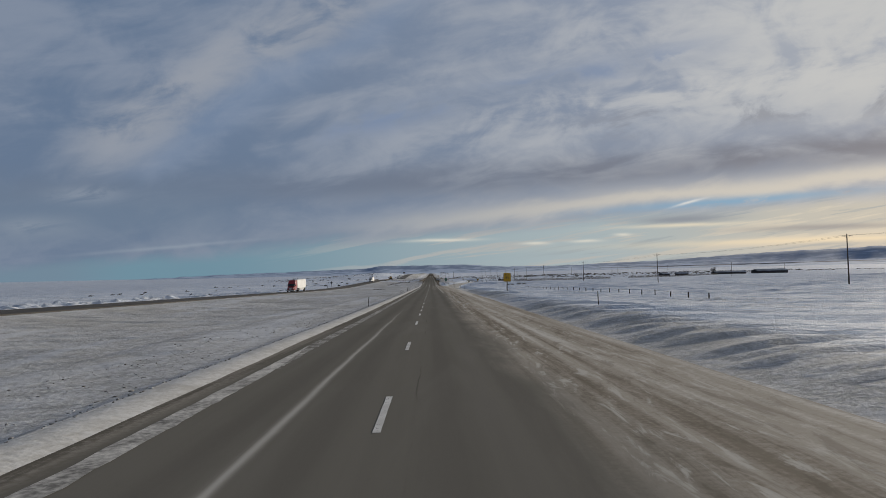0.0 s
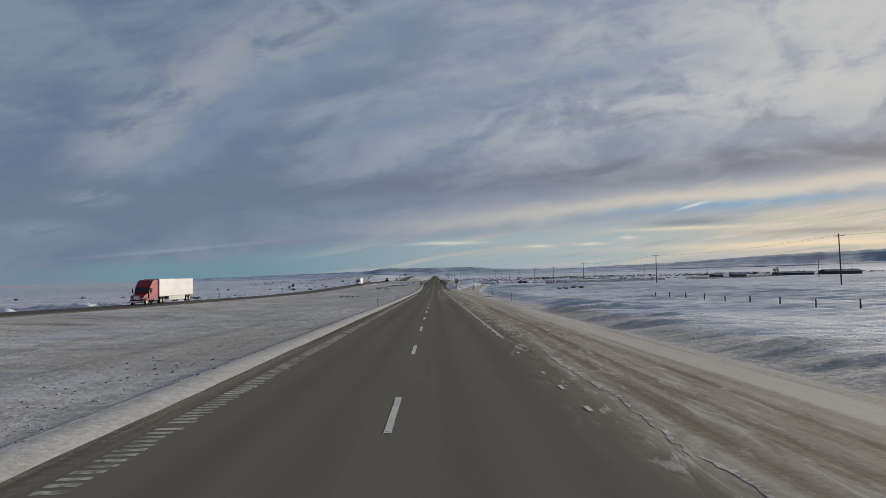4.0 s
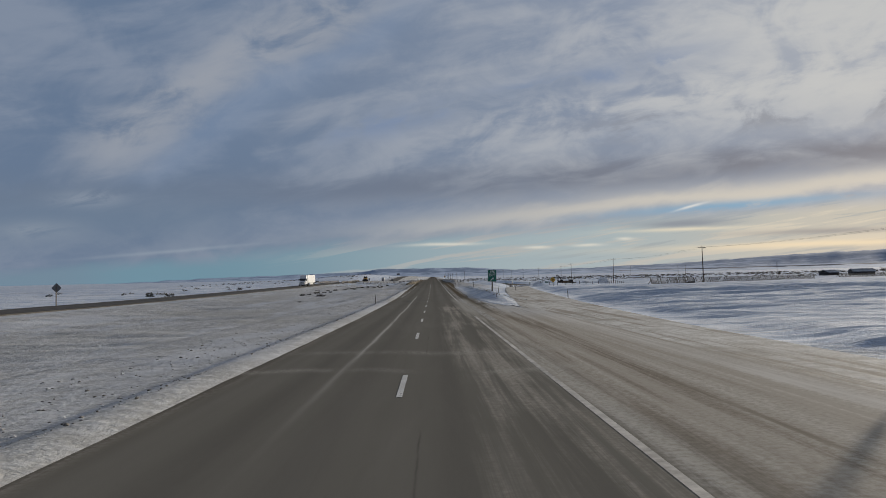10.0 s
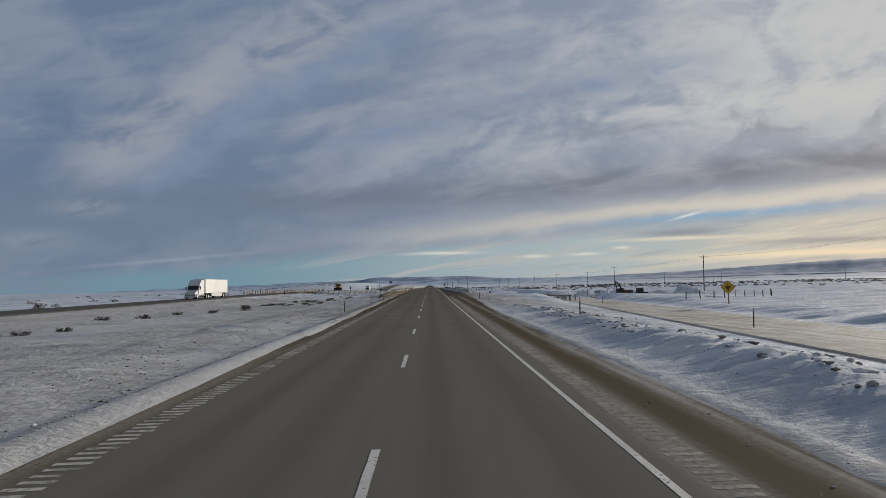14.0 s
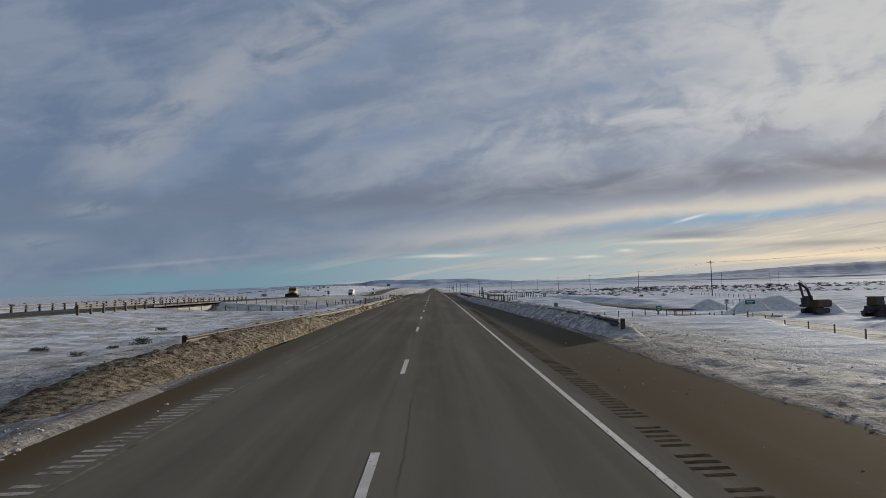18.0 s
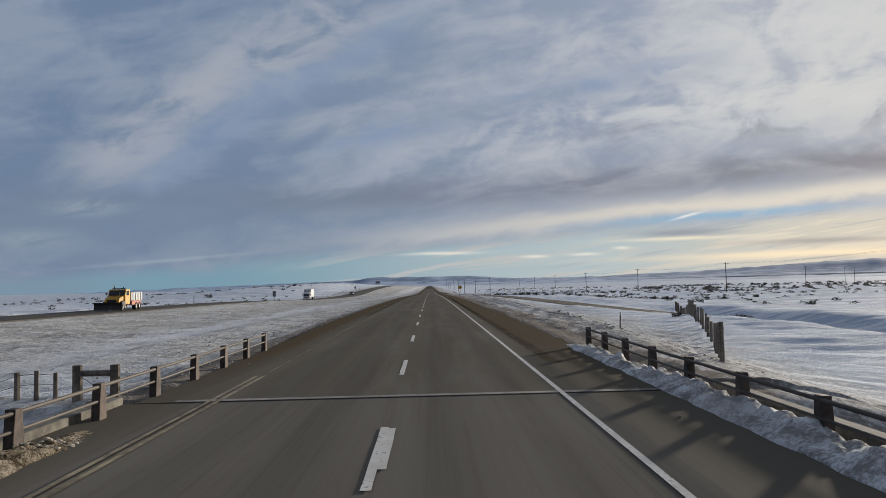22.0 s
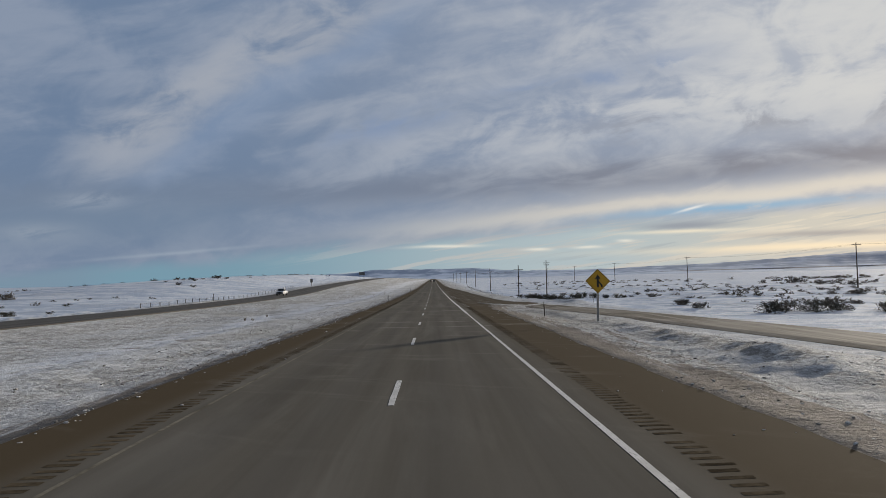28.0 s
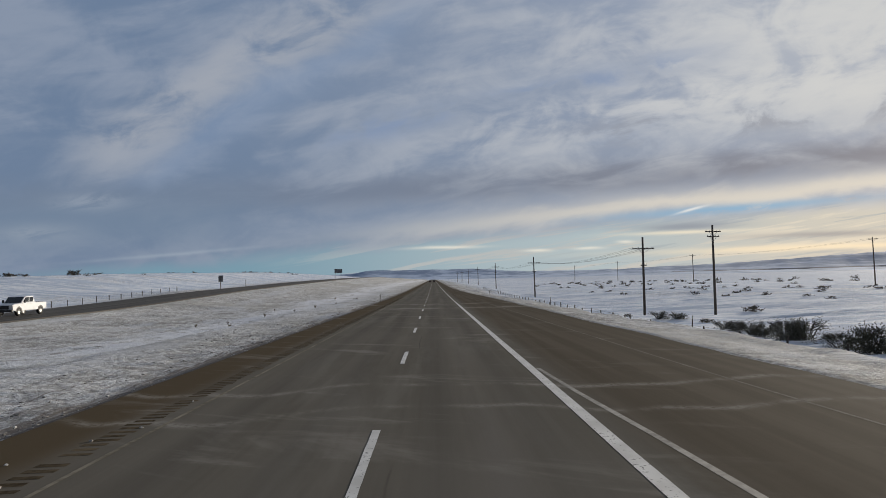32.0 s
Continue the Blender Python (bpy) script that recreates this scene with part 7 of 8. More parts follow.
def box_truck(m, label):
    """Cab-over box lorry, nose towards -y."""
    t = thing("box_truck", m, label, "truck")
    part("cab", cut(lambda bm: prism(bm, [(0, 0.55), (-0.08, 1.2), (0.1, 2.0), (0.5, 2.55), (2.1, 2.6), (2.1, 0.55)], -1.1, 1.1, 0.08)), TRUCK_WHITE, t)
    part("windscreen", cut(lambda bm: prism(bm, [(-0.055, 1.35), (0.085, 1.97), (0.06, 1.99), (-0.09, 1.36)], -0.95, 0.95)), CAR_GLASS, t)
    part("grille", cut(lambda bm: box(bm, -0.8, 0.8, -0.12, -0.03, 0.75, 1.1, 0.02)), SIGN_BLACK, t)
    for s in (-1, 1):
        part("side_window", cut(lambda bm: box(bm, s * 1.105 - 0.01, s * 1.105 + 0.01, 0.35, 1.3, 1.4, 2.1, 0.004)), CAR_GLASS, t)
        part("headlight", cut(lambda bm: box(bm, s * 0.9 - 0.13, s * 0.9 + 0.13, -0.1, 0.0, 0.8, 1.0, 0.02)), LAMP_GLASS, t)
        part("mirror", cut(lambda bm: box(bm, s * 1.3 - 0.08, s * 1.3 + 0.08, 0.1, 0.18, 1.5, 2.0, 0.02)), SIGN_BLACK, t)
    part("bumper", cut(lambda bm: box(bm, -1.1, 1.1, -0.18, 0.1, 0.4, 0.68, 0.04)), TRUCK_WHITE, t)
    part("cargo_box", cut(lambda bm: box(bm, -1.22, 1.22, 2.3, 9.2, 1.0, 3.6, 0.04)), TRAILER_WHITE, t, "plain white cargo box")
    part("chassis", cut(lambda bm: box(bm, -0.45, 0.45, 0.6, 9.0, 0.6, 0.98)), MACHINE_DARK, t)
    for x in (-0.98, 0.98):
        for y in (1.0, 7.2):
            wheel(t, x, y, 0.46, 0.3 if y < 2 else 0.48)
    return t


def pickup(m, label):
    """Crew-cab pickup, nose towards -y."""
    t = thing("pickup_truck", m, label, "pickup truck")
    part("body", cut(lambda bm: prism(bm, [(0.0, 0.55), (-0.06, 0.85), (0.02, 1.15), (0.2, 1.22), (1.55, 1.28), (1.75, 1.3), (3.95, 1.32), (3.95, 1.28), (5.9, 1.28), (5.92, 0.6), (5.2, 0.5), (0.9, 0.48)], -1.0, 1.0, 0.07)), TRUCK_WHITE, t)
    part("cabin", cut(lambda bm: prism(bm, [(1.5, 1.25), (2.2, 1.9), (2.5, 1.96), (3.6, 1.95), (3.95, 1.28)], -0.88, 0.88, 0.06)), TRUCK_WHITE, t)
    part("windscreen", cut(lambda bm: prism(bm, [(1.58, 1.31), (2.19, 1.87), (2.16, 1.89), (1.53, 1.31)], -0.8, 0.8)), CAR_GLASS, t)
    for s in (-1, 1):
        for y0, y1 in ((2.1, 2.85), (2.95, 3.6)):
            part("side_window", cut(lambda bm: prism(bm, [(y0 - 0.22 if y0 < 2.5 else y0, 1.36), (y0 + 0.14 if y0 < 2.5 else y0, 1.82), (y1, 1.84), (y1, 1.36)], s * 0.885 - 0.006, s * 0.885 + 0.006)), CAR_GLASS, t)
        part("headlight", cut(lambda bm: box(bm, s * 0.8 - 0.16, s * 0.8 + 0.16, -0.08, 0.06, 0.9, 1.12, 0.02)), LAMP_GLASS, t)
        part("mirror", cut(lambda bm: box(bm, s * 1.1 - 0.1, s * 1.1 + 0.1, 1.75, 1.85, 1.3, 1.6, 0.02)), SIGN_BLACK, t)
        for y in (1.0, 4.75):
            part("wheel_arch", cut(lambda bm: prism(bm, [(y - 0.52, 0.45), (y - 0.4, 0.8), (y, 0.97), (y + 0.4, 0.8), (y + 0.52, 0.45)], s * 0.93 - 0.08, s * 0.93 + 0.08)), SIGN_BLACK, t)
    part("grille", cut(lambda bm: box(bm, -0.6, 0.6, -0.09, 0.02, 0.72, 1.08, 0.02)), SIGN_BLACK, t)
    part("bumper", cut(lambda bm: box(bm, -1.0, 1.0, -0.2, 0.05, 0.42, 0.66, 0.04)), SIGN_BLACK, t)
    part("bed", cut(lambda bm: box(bm, -0.82, 0.82, 4.05, 5.8, 1.1, 1.29)), MACHINE_DARK, t)
    for x in (-0.9, 0.9):
        for y in (1.0, 4.75):
            wheel(t, x, y, 0.42, 0.28)
    return t


def snow_plough(m, label):
    """Highway plough truck: front blade, yellow cab, spreader hopper; nose towards -y."""
    t = thing("snow_plough", m, label, "truck")
    part("plough_blade", cut(lambda bm: prism(bm, [(-1.5, 0.15), (-1.25, 0.35), (-1.2, 0.75), (-1.4, 1.15), (-1.48, 1.15), (-1.3, 0.75), (-1.34, 0.38)], -1.85, 1.85)), MACHINE_DARK, t)
    part("blade_arm", cut(lambda bm: box(bm, -0.4, 0.4, -1.3, -0.1, 0.5, 0.75)), MACHINE_DARK, t)
    part("hood", cut(lambda bm: prism(bm, [(-0.2, 0.75), (-0.25, 1.35), (0.0, 1.7), (1.5, 2.0), (1.6, 0.75)], -0.95, 0.95, 0.07)), PLOW_YELLOW, t)
    part("grille", cut(lambda bm: box(bm, -0.6, 0.6, -0.3, -0.2, 0.85, 1.5, 0.02)), SIGN_BLACK, t)
    part("cab", cut(lambda bm: prism(bm, [(1.5, 0.8), (1.5, 2.0), (1.85, 2.8), (2.1, 2.9), (3.3, 2.9), (3.3, 0.8)], -1.15, 1.15, 0.07)), PLOW_YELLOW, t)
    part("windscreen", cut(lambda bm: prism(bm, [(1.51, 2.05), (1.83, 2.74), (1.79, 2.76), (1.47, 2.07)], -1.0, 1.0)), CAR_GLASS, t)
    for s in (-1, 1):
        part("side_window", cut(lambda bm: box(bm, s * 1.155 - 0.01, s * 1.155 + 0.01, 1.95, 2.9, 2.05, 2.7, 0.004)), CAR_GLASS, t)
        part("fender", cut(lambda bm: prism(bm, [(0.0, 0.6), (0.15, 1.2), (0.7, 1.35), (1.25, 1.2), (1.4, 0.6)], s * 1.1 - 0.18, s * 1.1 + 0.18, 0.04)), MACHINE_DARK, t)
        part("plough_light", cut(lambda bm: (rod(bm, (s * 0.8, 0.3, 1.7), (s * 0.8, 0.2, 2.25), 0.03), box(bm, s * 0.8 - 0.12, s * 0.8 + 0.12, 0.08, 0.22, 2.2, 2.42, 0.03))), MACHINE_DARK, t)
    part("beacon_bar", cut(lambda bm: (box(bm, -0.9, 0.9, 2.3, 2.5, 2.92, 3.05, 0.02), rod(bm, (-0.6, 2.4, 3.05), (-0.6, 2.4, 3.25), 0.09), rod(bm, (0.6, 2.4, 3.05), (0.6, 2.4, 3.25), 0.09))), MACHINE_DARK, t)
    part("exhaust", cut(lambda bm: rod(bm, (-1.0, 3.45, 0.9), (-1.0, 3.45, 3.5), 0.08, n=8)), CHROME, t)
    part("hopper", cut(lambda bm: prism(bm, [(3.6, 1.3), (3.6, 2.45), (8.0, 2.45), (8.0, 1.3)], -1.22, 1.22, 0.05)), TRAILER_WHITE, t, "dented pale spreader hopper")
    for y in (4.2, 5.2, 6.2, 7.2):
        for s in (-1, 1):
            part("hopper_rib", cut(lambda bm: box(bm, s * 1.26 - 0.04, s * 1.26 + 0.04, y - 0.06, y + 0.06, 1.35, 2.4)), TRAILER_WHITE, t)
    for s in (-1, 1):
        part("side_skirt", cut(lambda bm: box(bm, s * 1.125 - 0.075, s * 1.125 + 0.075, 3.9, 7.6, 0.7, 1.28)), ORANGE_RED, t, "orange-red side panel")
    part("chassis", cut(lambda bm: box(bm, -0.5, 0.5, 0.2, 8.1, 0.7, 1.1)), MACHINE_DARK, t)
    for x in (-1.0, 1.0):
        for y in (0.7, 5.6, 6.9):
            wheel(t, x, y, 0.54, 0.34 if y < 1 else 0.52)
    return t


def excavator(m, label):
    """Tracked excavator with its arm folded up."""
    t = thing("excavator", m, label, "excavator")
    for s in (-1, 1):
        part("track", cut(lambda bm: prism(bm, [(-2.0, 0.35), (-1.75, 0.05), (1.75, 0.05), (2.0, 0.35), (2.0, 0.6), (1.75, 0.9), (-1.75, 0.9), (-2.0, 0.6)], s * 1.1 - 0.3, s * 1.1 + 0.3, 0.03)), MACHINE_DARK, t)
    part("undercarriage", cut(lambda bm: box(bm, -0.9, 0.9, -1.0, 1.0, 0.35, 1.05)), MACHINE_DARK, t)
    part("house", cut(lambda bm: box(bm, -1.35, 1.35, -1.3, 2.3, 1.05, 2.35, 0.12)), MACHINE_YELLOW, t)
    part("counterweight", cut(lambda bm: box(bm, -1.35, 1.35, 2.0, 2.75, 1.1, 2.2, 0.15)), MACHINE_DARK, t)
    part("cab", cut(lambda bm: prism(bm, [(-1.5, 1.1), (-1.45, 2.4), (-1.15, 3.0), (0.2, 3.05), (0.3, 1.1)], -1.4, -0.45, 0.06)), MACHINE_YELLOW, t)
    part("cab_glass", cut(lambda bm: prism(bm, [(-1.42, 1.7), (-1.4, 2.4), (-1.12, 2.9), (0.1, 2.92), (0.15, 1.7)], -1.415, -0.435)), CAR_GLASS, t)
    def boom(bm):
        for a, b, r in (((0.2, -1.0, 1.9), (0.2, -2.4, 4.3), 0.27), ((0.2, -2.4, 4.3), (0.2, -4.4, 5.3), 0.24)):
            rod(bm, a, b, r, r * 0.85, 6)
    part("boom", cut(boom), MACHINE_DARK, t)
    part("stick", cut(lambda bm: rod(bm, (0.2, -4.4, 5.35), (0.2, -3.4, 2.6), 0.22, 0.16, 6)), MACHINE_DARK, t)
    part("ram", cut(lambda bm: rod(bm, (0.2, -2.5, 4.8), (0.2, -4.3, 5.7), 0.09, n=7)), CHROME, t)
    part("bucket", cut(lambda bm: prism(bm, [(-3.5, 2.7), (-2.9, 2.3), (-2.8, 1.6), (-3.3, 1.2), (-3.9, 1.35), (-3.8, 1.6), (-3.3, 1.7), (-3.3, 2.2)], -0.35, 0.75)), MACHINE_DARK, t)
    return t


def bulldozer(m, label):
    t = thing("bulldozer", m, label, "bulldozer")
    for s in (-1, 1):
        part("track", cut(lambda bm: prism(bm, [(-1.9, 0.5), (-1.5, 0.05), (1.5, 0.05), (1.9, 0.5), (1.2, 1.25), (-1.2, 1.0)], s * 1.05 - 0.28, s * 1.05 + 0.28, 0.03)), MACHINE_DARK, t)
    part("hull", cut(lambda bm: prism(bm, [(-2.2, 0.6), (-2.2, 1.75), (-0.5, 1.9), (1.9, 1.7), (1.9, 0.6)], -0.75, 0.75, 0.08)), MACHINE_DARK, t)
    part("cab", cut(lambda bm: prism(bm, [(-0.5, 1.8), (-0.4, 3.0), (1.2, 3.0), (1.3, 1.8)], -0.8, 0.8, 0.06)), MACHINE_YELLOW, t)
    part("cab_glass", cut(lambda bm: prism(bm, [(-0.42, 2.1), (-0.36, 2.85), (1.1, 2.85), (1.18, 2.1)], -0.815, 0.815)), CAR_GLASS, t)
    part("roof", cut(lambda bm: box(bm, -0.95, 0.95, -0.6, 1.35, 3.0, 3.12, 0.03)), MACHINE_YELLOW, t)
    part("blade", cut(lambda bm: prism(bm, [(-3.3, 0.1), (-3.1, 0.3), (-3.05, 0.9), (-3.25, 1.35), (-3.35, 1.35), (-3.17, 0.9), (-3.2, 0.35)], -1.9, 1.9)), MACHINE_DARK, t)
    for s in (-1, 1):
        part("push_arm", cut(lambda bm: rod(bm, (s * 1.4, -3.1, 0.5), (s * 1.4, 0.2, 0.6), 0.12, n=7)), MACHINE_DARK, t)
    part("ripper", cut(lambda bm: (box(bm, -0.8, 0.8, 1.9, 2.6, 0.7, 1.0, 0.04), rod(bm, (0, 2.6, 0.9), (0, 2.9, 0.1), 0.1, 0.05, 6))), MACHINE_DARK, t)
    return t


def car(m, paint, label):
    """Ordinary car, nose towards +y."""
    t = thing("car", m, label, "car")
    part("body", cut(lambda bm: prism(bm, [(-2.3, 0.4), (-2.35, 0.75), (-2.2, 1.0), (2.0, 0.9), (2.3, 0.65), (2.3, 0.4)], -0.9, 0.9, 0.08)), paint, t)
    part("cabin", cut(lambda bm: prism(bm, [(-2.1, 0.95), (-1.7, 1.65), (0.2, 1.7), (1.1, 0.95)], -0.8, 0.8, 0.06)), CAR_GLASS, t)
    part("roof", cut(lambda bm: box(bm, -0.72, 0.72, -1.6, 0.15, 1.66, 1.74, 0.03)), paint, t)
    for s in (-1, 1):
        part("tail_light", cut(lambda bm: box(bm, s * 0.75 - 0.12, s * 0.75 + 0.12, -2.38, -2.3, 0.75, 0.95, 0.02)), SIGN_RED, t)
    for x in (-0.8, 0.8):
        for y in (-1.4, 1.45):
            wheel(t, x, y, 0.33, 0.22)
    return t


semi_truck(pose(opp_x(228) - 5.2, 228, opp_z(228) + 0.01), TRUCK_RED, TRAILER_WHITE, "dark red highway tractor pulling a plain white box trailer")
semi_truck(pose(opp_x(550) - 5.2, 546, opp_z(550) + 0.01), TRUCK_WHITE, TRAILER_WHITE, "white highway tractor pulling a plain white box trailer")
box_truck(pose(opp_x(872) - 4.2, 868, opp_z(872) + 0.01, -0.3, 0, 1), "white box truck on the oncoming carriageway")
pickup(pose(opp_x(1010) - 5.3, 1005, opp_z(1008) + 0.01, 0.4, 0, 0), "white crew-cab pickup truck with black front trim")
snow_plough(pose(opp_x(735) - 4.3, 728, opp_z(735) + 0.01, 0, 0, 4), "yellow highway snow plough with front blade and pale hopper")
excavator(pose(66.5, 636, ground_z(66.5, 636) + 0.05, 0, 0, -62), "dark dirty excavator with folded arm among snow piles")
bulldozer(pose(67.5, 621, ground_z(67.5, 621) + 0.05, 0, 0, 108), "dark dirty bulldozer parked among snow piles")
car(pose(1.8, 1500, road_z(1500) + 0.01), MACHINE_DARK, "dark car travelling down the same carriageway")
car(pose(-1.8, 1540, road_z(1540) + 0.01), MACHINE_DARK, "dark car travelling down the same carriageway")


PILE_SNOW = lump_material("white_dumped_snow", (0.56, 0.58, 0.61), (0.86, 0.87, 0.89), (0.70, 0.705, 0.715), 1.2)


def snow_pile(x, y, r, h, label="rounded heap of dumped white snow"):
    vs, fs = [], []
    n, k = 26, 9
    for j in range(k + 1):
        for i in range(n):
            a = 2 * math.pi * i / n
            q = j / k
            rr = r * q * (1 + 0.18 * noise.noise((math.cos(a) * 1.3 + x, math.sin(a) * 1.3 + y, 0.2)))
            px, py = x + rr * math.cos(a), y + rr * math.sin(a) * 0.7
            hz = h * (math.cos(math.pi * q) * 0.5 + 0.5) ** 0.8 * (1 + 0.25 * noise.noise((px * 0.5, py * 0.5, 3.0))) + 0.2 * noise.noise((px * 1.4, py * 1.4, 8.0)) * (1 - q)
            vs.append((px, py, ground_z(px, py) - 0.15 + hz))
    for j in range(k):
        for i in range(n):
            fs.append((j * n + i, j * n + (i + 1) % n, (j + 1) * n + (i + 1) % n, (j + 1) * n + i))
    tagged(solid("snow_pile", vs, [f[::-1] for f in fs], PILE_SNOW, smooth=True), label, "snow pile", "snow piles")


for x, y, r, h in ((58, 660, 6, 2.2), (63, 652, 5, 2.6), (70, 640, 5, 2.4), (76, 628, 6, 2.4), (82, 620, 6.5, 2.2), (72, 660, 8, 2.6), (86, 634, 7, 2.6)):
    snow_pile(x, y, r, h)


# ---------- farm far off on the right ----------
BARN = material("dark_weathered_barn", (0.05, 0.048, 0.05), 0.8, grain=0.3, scale=0.6)
BARN_ROOF = material("snowy_barn_roof", (0.32, 0.34, 0.38), 0.8, grain=0.25, scale=0.4)


def barn(x, y, w, d, h, roof, ang, label):
    t = thing("barn", pose(x, y, ground_z(x, y) - 0.3, 0, 0, ang), label, "building", "far farm buildings")
    part("wall", cut(lambda bm: box(bm, -w / 2, w / 2, -d / 2, d / 2, 0, h)), BARN, t)
    part("roof", cut(lambda bm: (prism(bm, [(-d / 2 - 0.5, h - 0.1), (0, h + roof), (d / 2 + 0.5, h - 0.1), (d / 2 + 0.5, h + 0.1), (0, h + roof + 0.25), (-d / 2 - 0.5, h + 0.1)], -w / 2 - 0.5, w / 2 + 0.5))), BARN_ROOF, t)
    for k in range(3):
        wx = -w / 3 + k * w / 3
        part("door", cut(lambda bm: box(bm, wx - 1.4, wx + 1.4, -d / 2 - 0.06, -d / 2 - 0.01, 0.3, h * 0.75)), MACHINE_DARK, t)


barn(318, 720, 36, 9, 2.6, 1.2, 12, "long low dark barn under a snowy roof")
barn(372, 740, 40, 10, 3.2, 1.6, 15, "long low dark barn under a snowy roof")
barn(262, 705, 12, 8, 2.4, 1.5, -10, "small dark farm shed under a snowy roof")
barn(246, 712, 9, 7, 2.2, 1.3, 20, "small dark farm shed under a snowy roof")


# ---------- sagebrush and trees ----------
SAGE = material("grey_brown_sagebrush", (0.085, 0.072, 0.055), 0.9, grain=0.35, scale=6.0)
SAGE_GREEN = material("dark_olive_sagebrush", (0.060, 0.058, 0.040), 0.9, grain=0.35, scale=6.0)
GRASS = material("dry_tan_grass", (0.30, 0.235, 0.14), 0.9, grain=0.3, scale=6.0)


def bush_mesh(seed, n_twig, n_leaf, leaf, spread=1.0, tall=0.75):
    """Woody stems that fork, with many small leaf clumps towards the tips; unit size."""
    rng = random.Random(seed)
    vs, fs = [], []

    def stick(a, b, r):
        d = (b - a).normalized()
        u = d.orthogonal().normalized()
        v = d.cross(u)
        i = len(vs)
        for p, q in ((a, r), (b, r * 0.5)):
            for k in range(3):
                ang = 2 * math.pi * k / 3
                vs.append(p + (u * math.cos(ang) + v * math.sin(ang)) * q)
        for k in range(3):
            fs.append((i + k, i + (k + 1) % 3, i + 3 + (k + 1) % 3, i + 3 + k))
    tips = []
    for _ in range(n_twig):
        a = rng.uniform(0, 2 * math.pi)
        lean = rng.uniform(0.1, 1.0) ** 0.7
        base = Vector((math.cos(a) * 0.08, math.sin(a) * 0.08, -0.1))
        mid = Vector((math.cos(a) * lean * 0.45 * spread, math.sin(a) * lean * 0.45 * spread, tall * rng.uniform(0.35, 0.55)))
        stick(base, mid, 0.022)
        for _ in range(3):
            b = a + rng.uniform(-0.8, 0.8)
            tip = mid + Vector((math.cos(b) * rng.uniform(0.1, 0.45) * spread, math.sin(b) * rng.uniform(0.1, 0.45) * spread, tall * rng.uniform(0.1, 0.5) * (1.15 - lean * 0.5)))
            stick(mid, tip, 0.011)
            tips.append((mid, tip))
    lobes = [(rng.uniform(0, 6.28), rng.uniform(0.25, 0.6), rng.uniform(0.3, 0.5), rng.uniform(0.65, 1.0)) for _ in range(6)]
    for j in range(n_leaf):
        m, t = rng.choice(tips)
        if j % 3 and spread > 0.8:
            # leaf clumps that fill uneven low domes down to the ground
            la, lr, lw, lh = rng.choice(lobes)
            q, a = rng.random() ** 0.5, rng.uniform(0, 6.28)
            m = t = Vector((math.cos(la) * lr + math.cos(a) * q * lw, math.sin(la) * lr + math.sin(a) * q * lw, tall * lh * (1 - q * q) ** 0.5 * rng.uniform(0.15, 1.0)))
        p = m.lerp(t, rng.uniform(0.25, 1.1)) + Vector((rng.gauss(0, 0.06), rng.gauss(0, 0.06), rng.gauss(0, 0.05)))
        if p.z < -0.03:
            continue
        d1 = Vector((rng.gauss(0, 1), rng.gauss(0, 1), rng.gauss(0, 1))).normalized() * leaf * rng.uniform(0.6, 1.3)
        d2 = d1.orthogonal().normalized() * leaf * rng.uniform(0.3, 0.7)
        i = len(vs)
        vs.extend((p - d1, p + d2, p + d1, p - d2))
        fs.append((i, i + 1, i + 2, i + 3))
    return vs, fs


BUSH = [mesh_data("sagebrush", *bush_mesh(k, 12, 900, 0.05), SAGE_GREEN if k % 2 else SAGE) for k in range(5)]
HEDGE_BUSH = [mesh_data("sagebrush", *bush_mesh(20 + k, 14, 3200, 0.027), SAGE_GREEN) for k in range(4)]
TUFT = [mesh_data("grass_tuft", *bush_mesh(40 + k, 14, 30, 0.05, 0.5, 0.9), GRASS) for k in range(3)]


def bush(x, y, r, k, label="dark olive sagebrush poking through snow", h=1.0, meshes=BUSH):
    ob = new("grass_tuft" if meshes is TUFT else "sagebrush", meshes[k % len(meshes)])
    ob.matrix_world = pose(x, y, ground_z(x, y) + drift(x, y) * 0.7 - 0.02, 0, 0, (k * 77) % 360) @ Matrix.Diagonal((r, r, r * h, 1))
    return tagged(ob, label, "bush", "sagebrush")


k = 0
rng = random.Random(11)
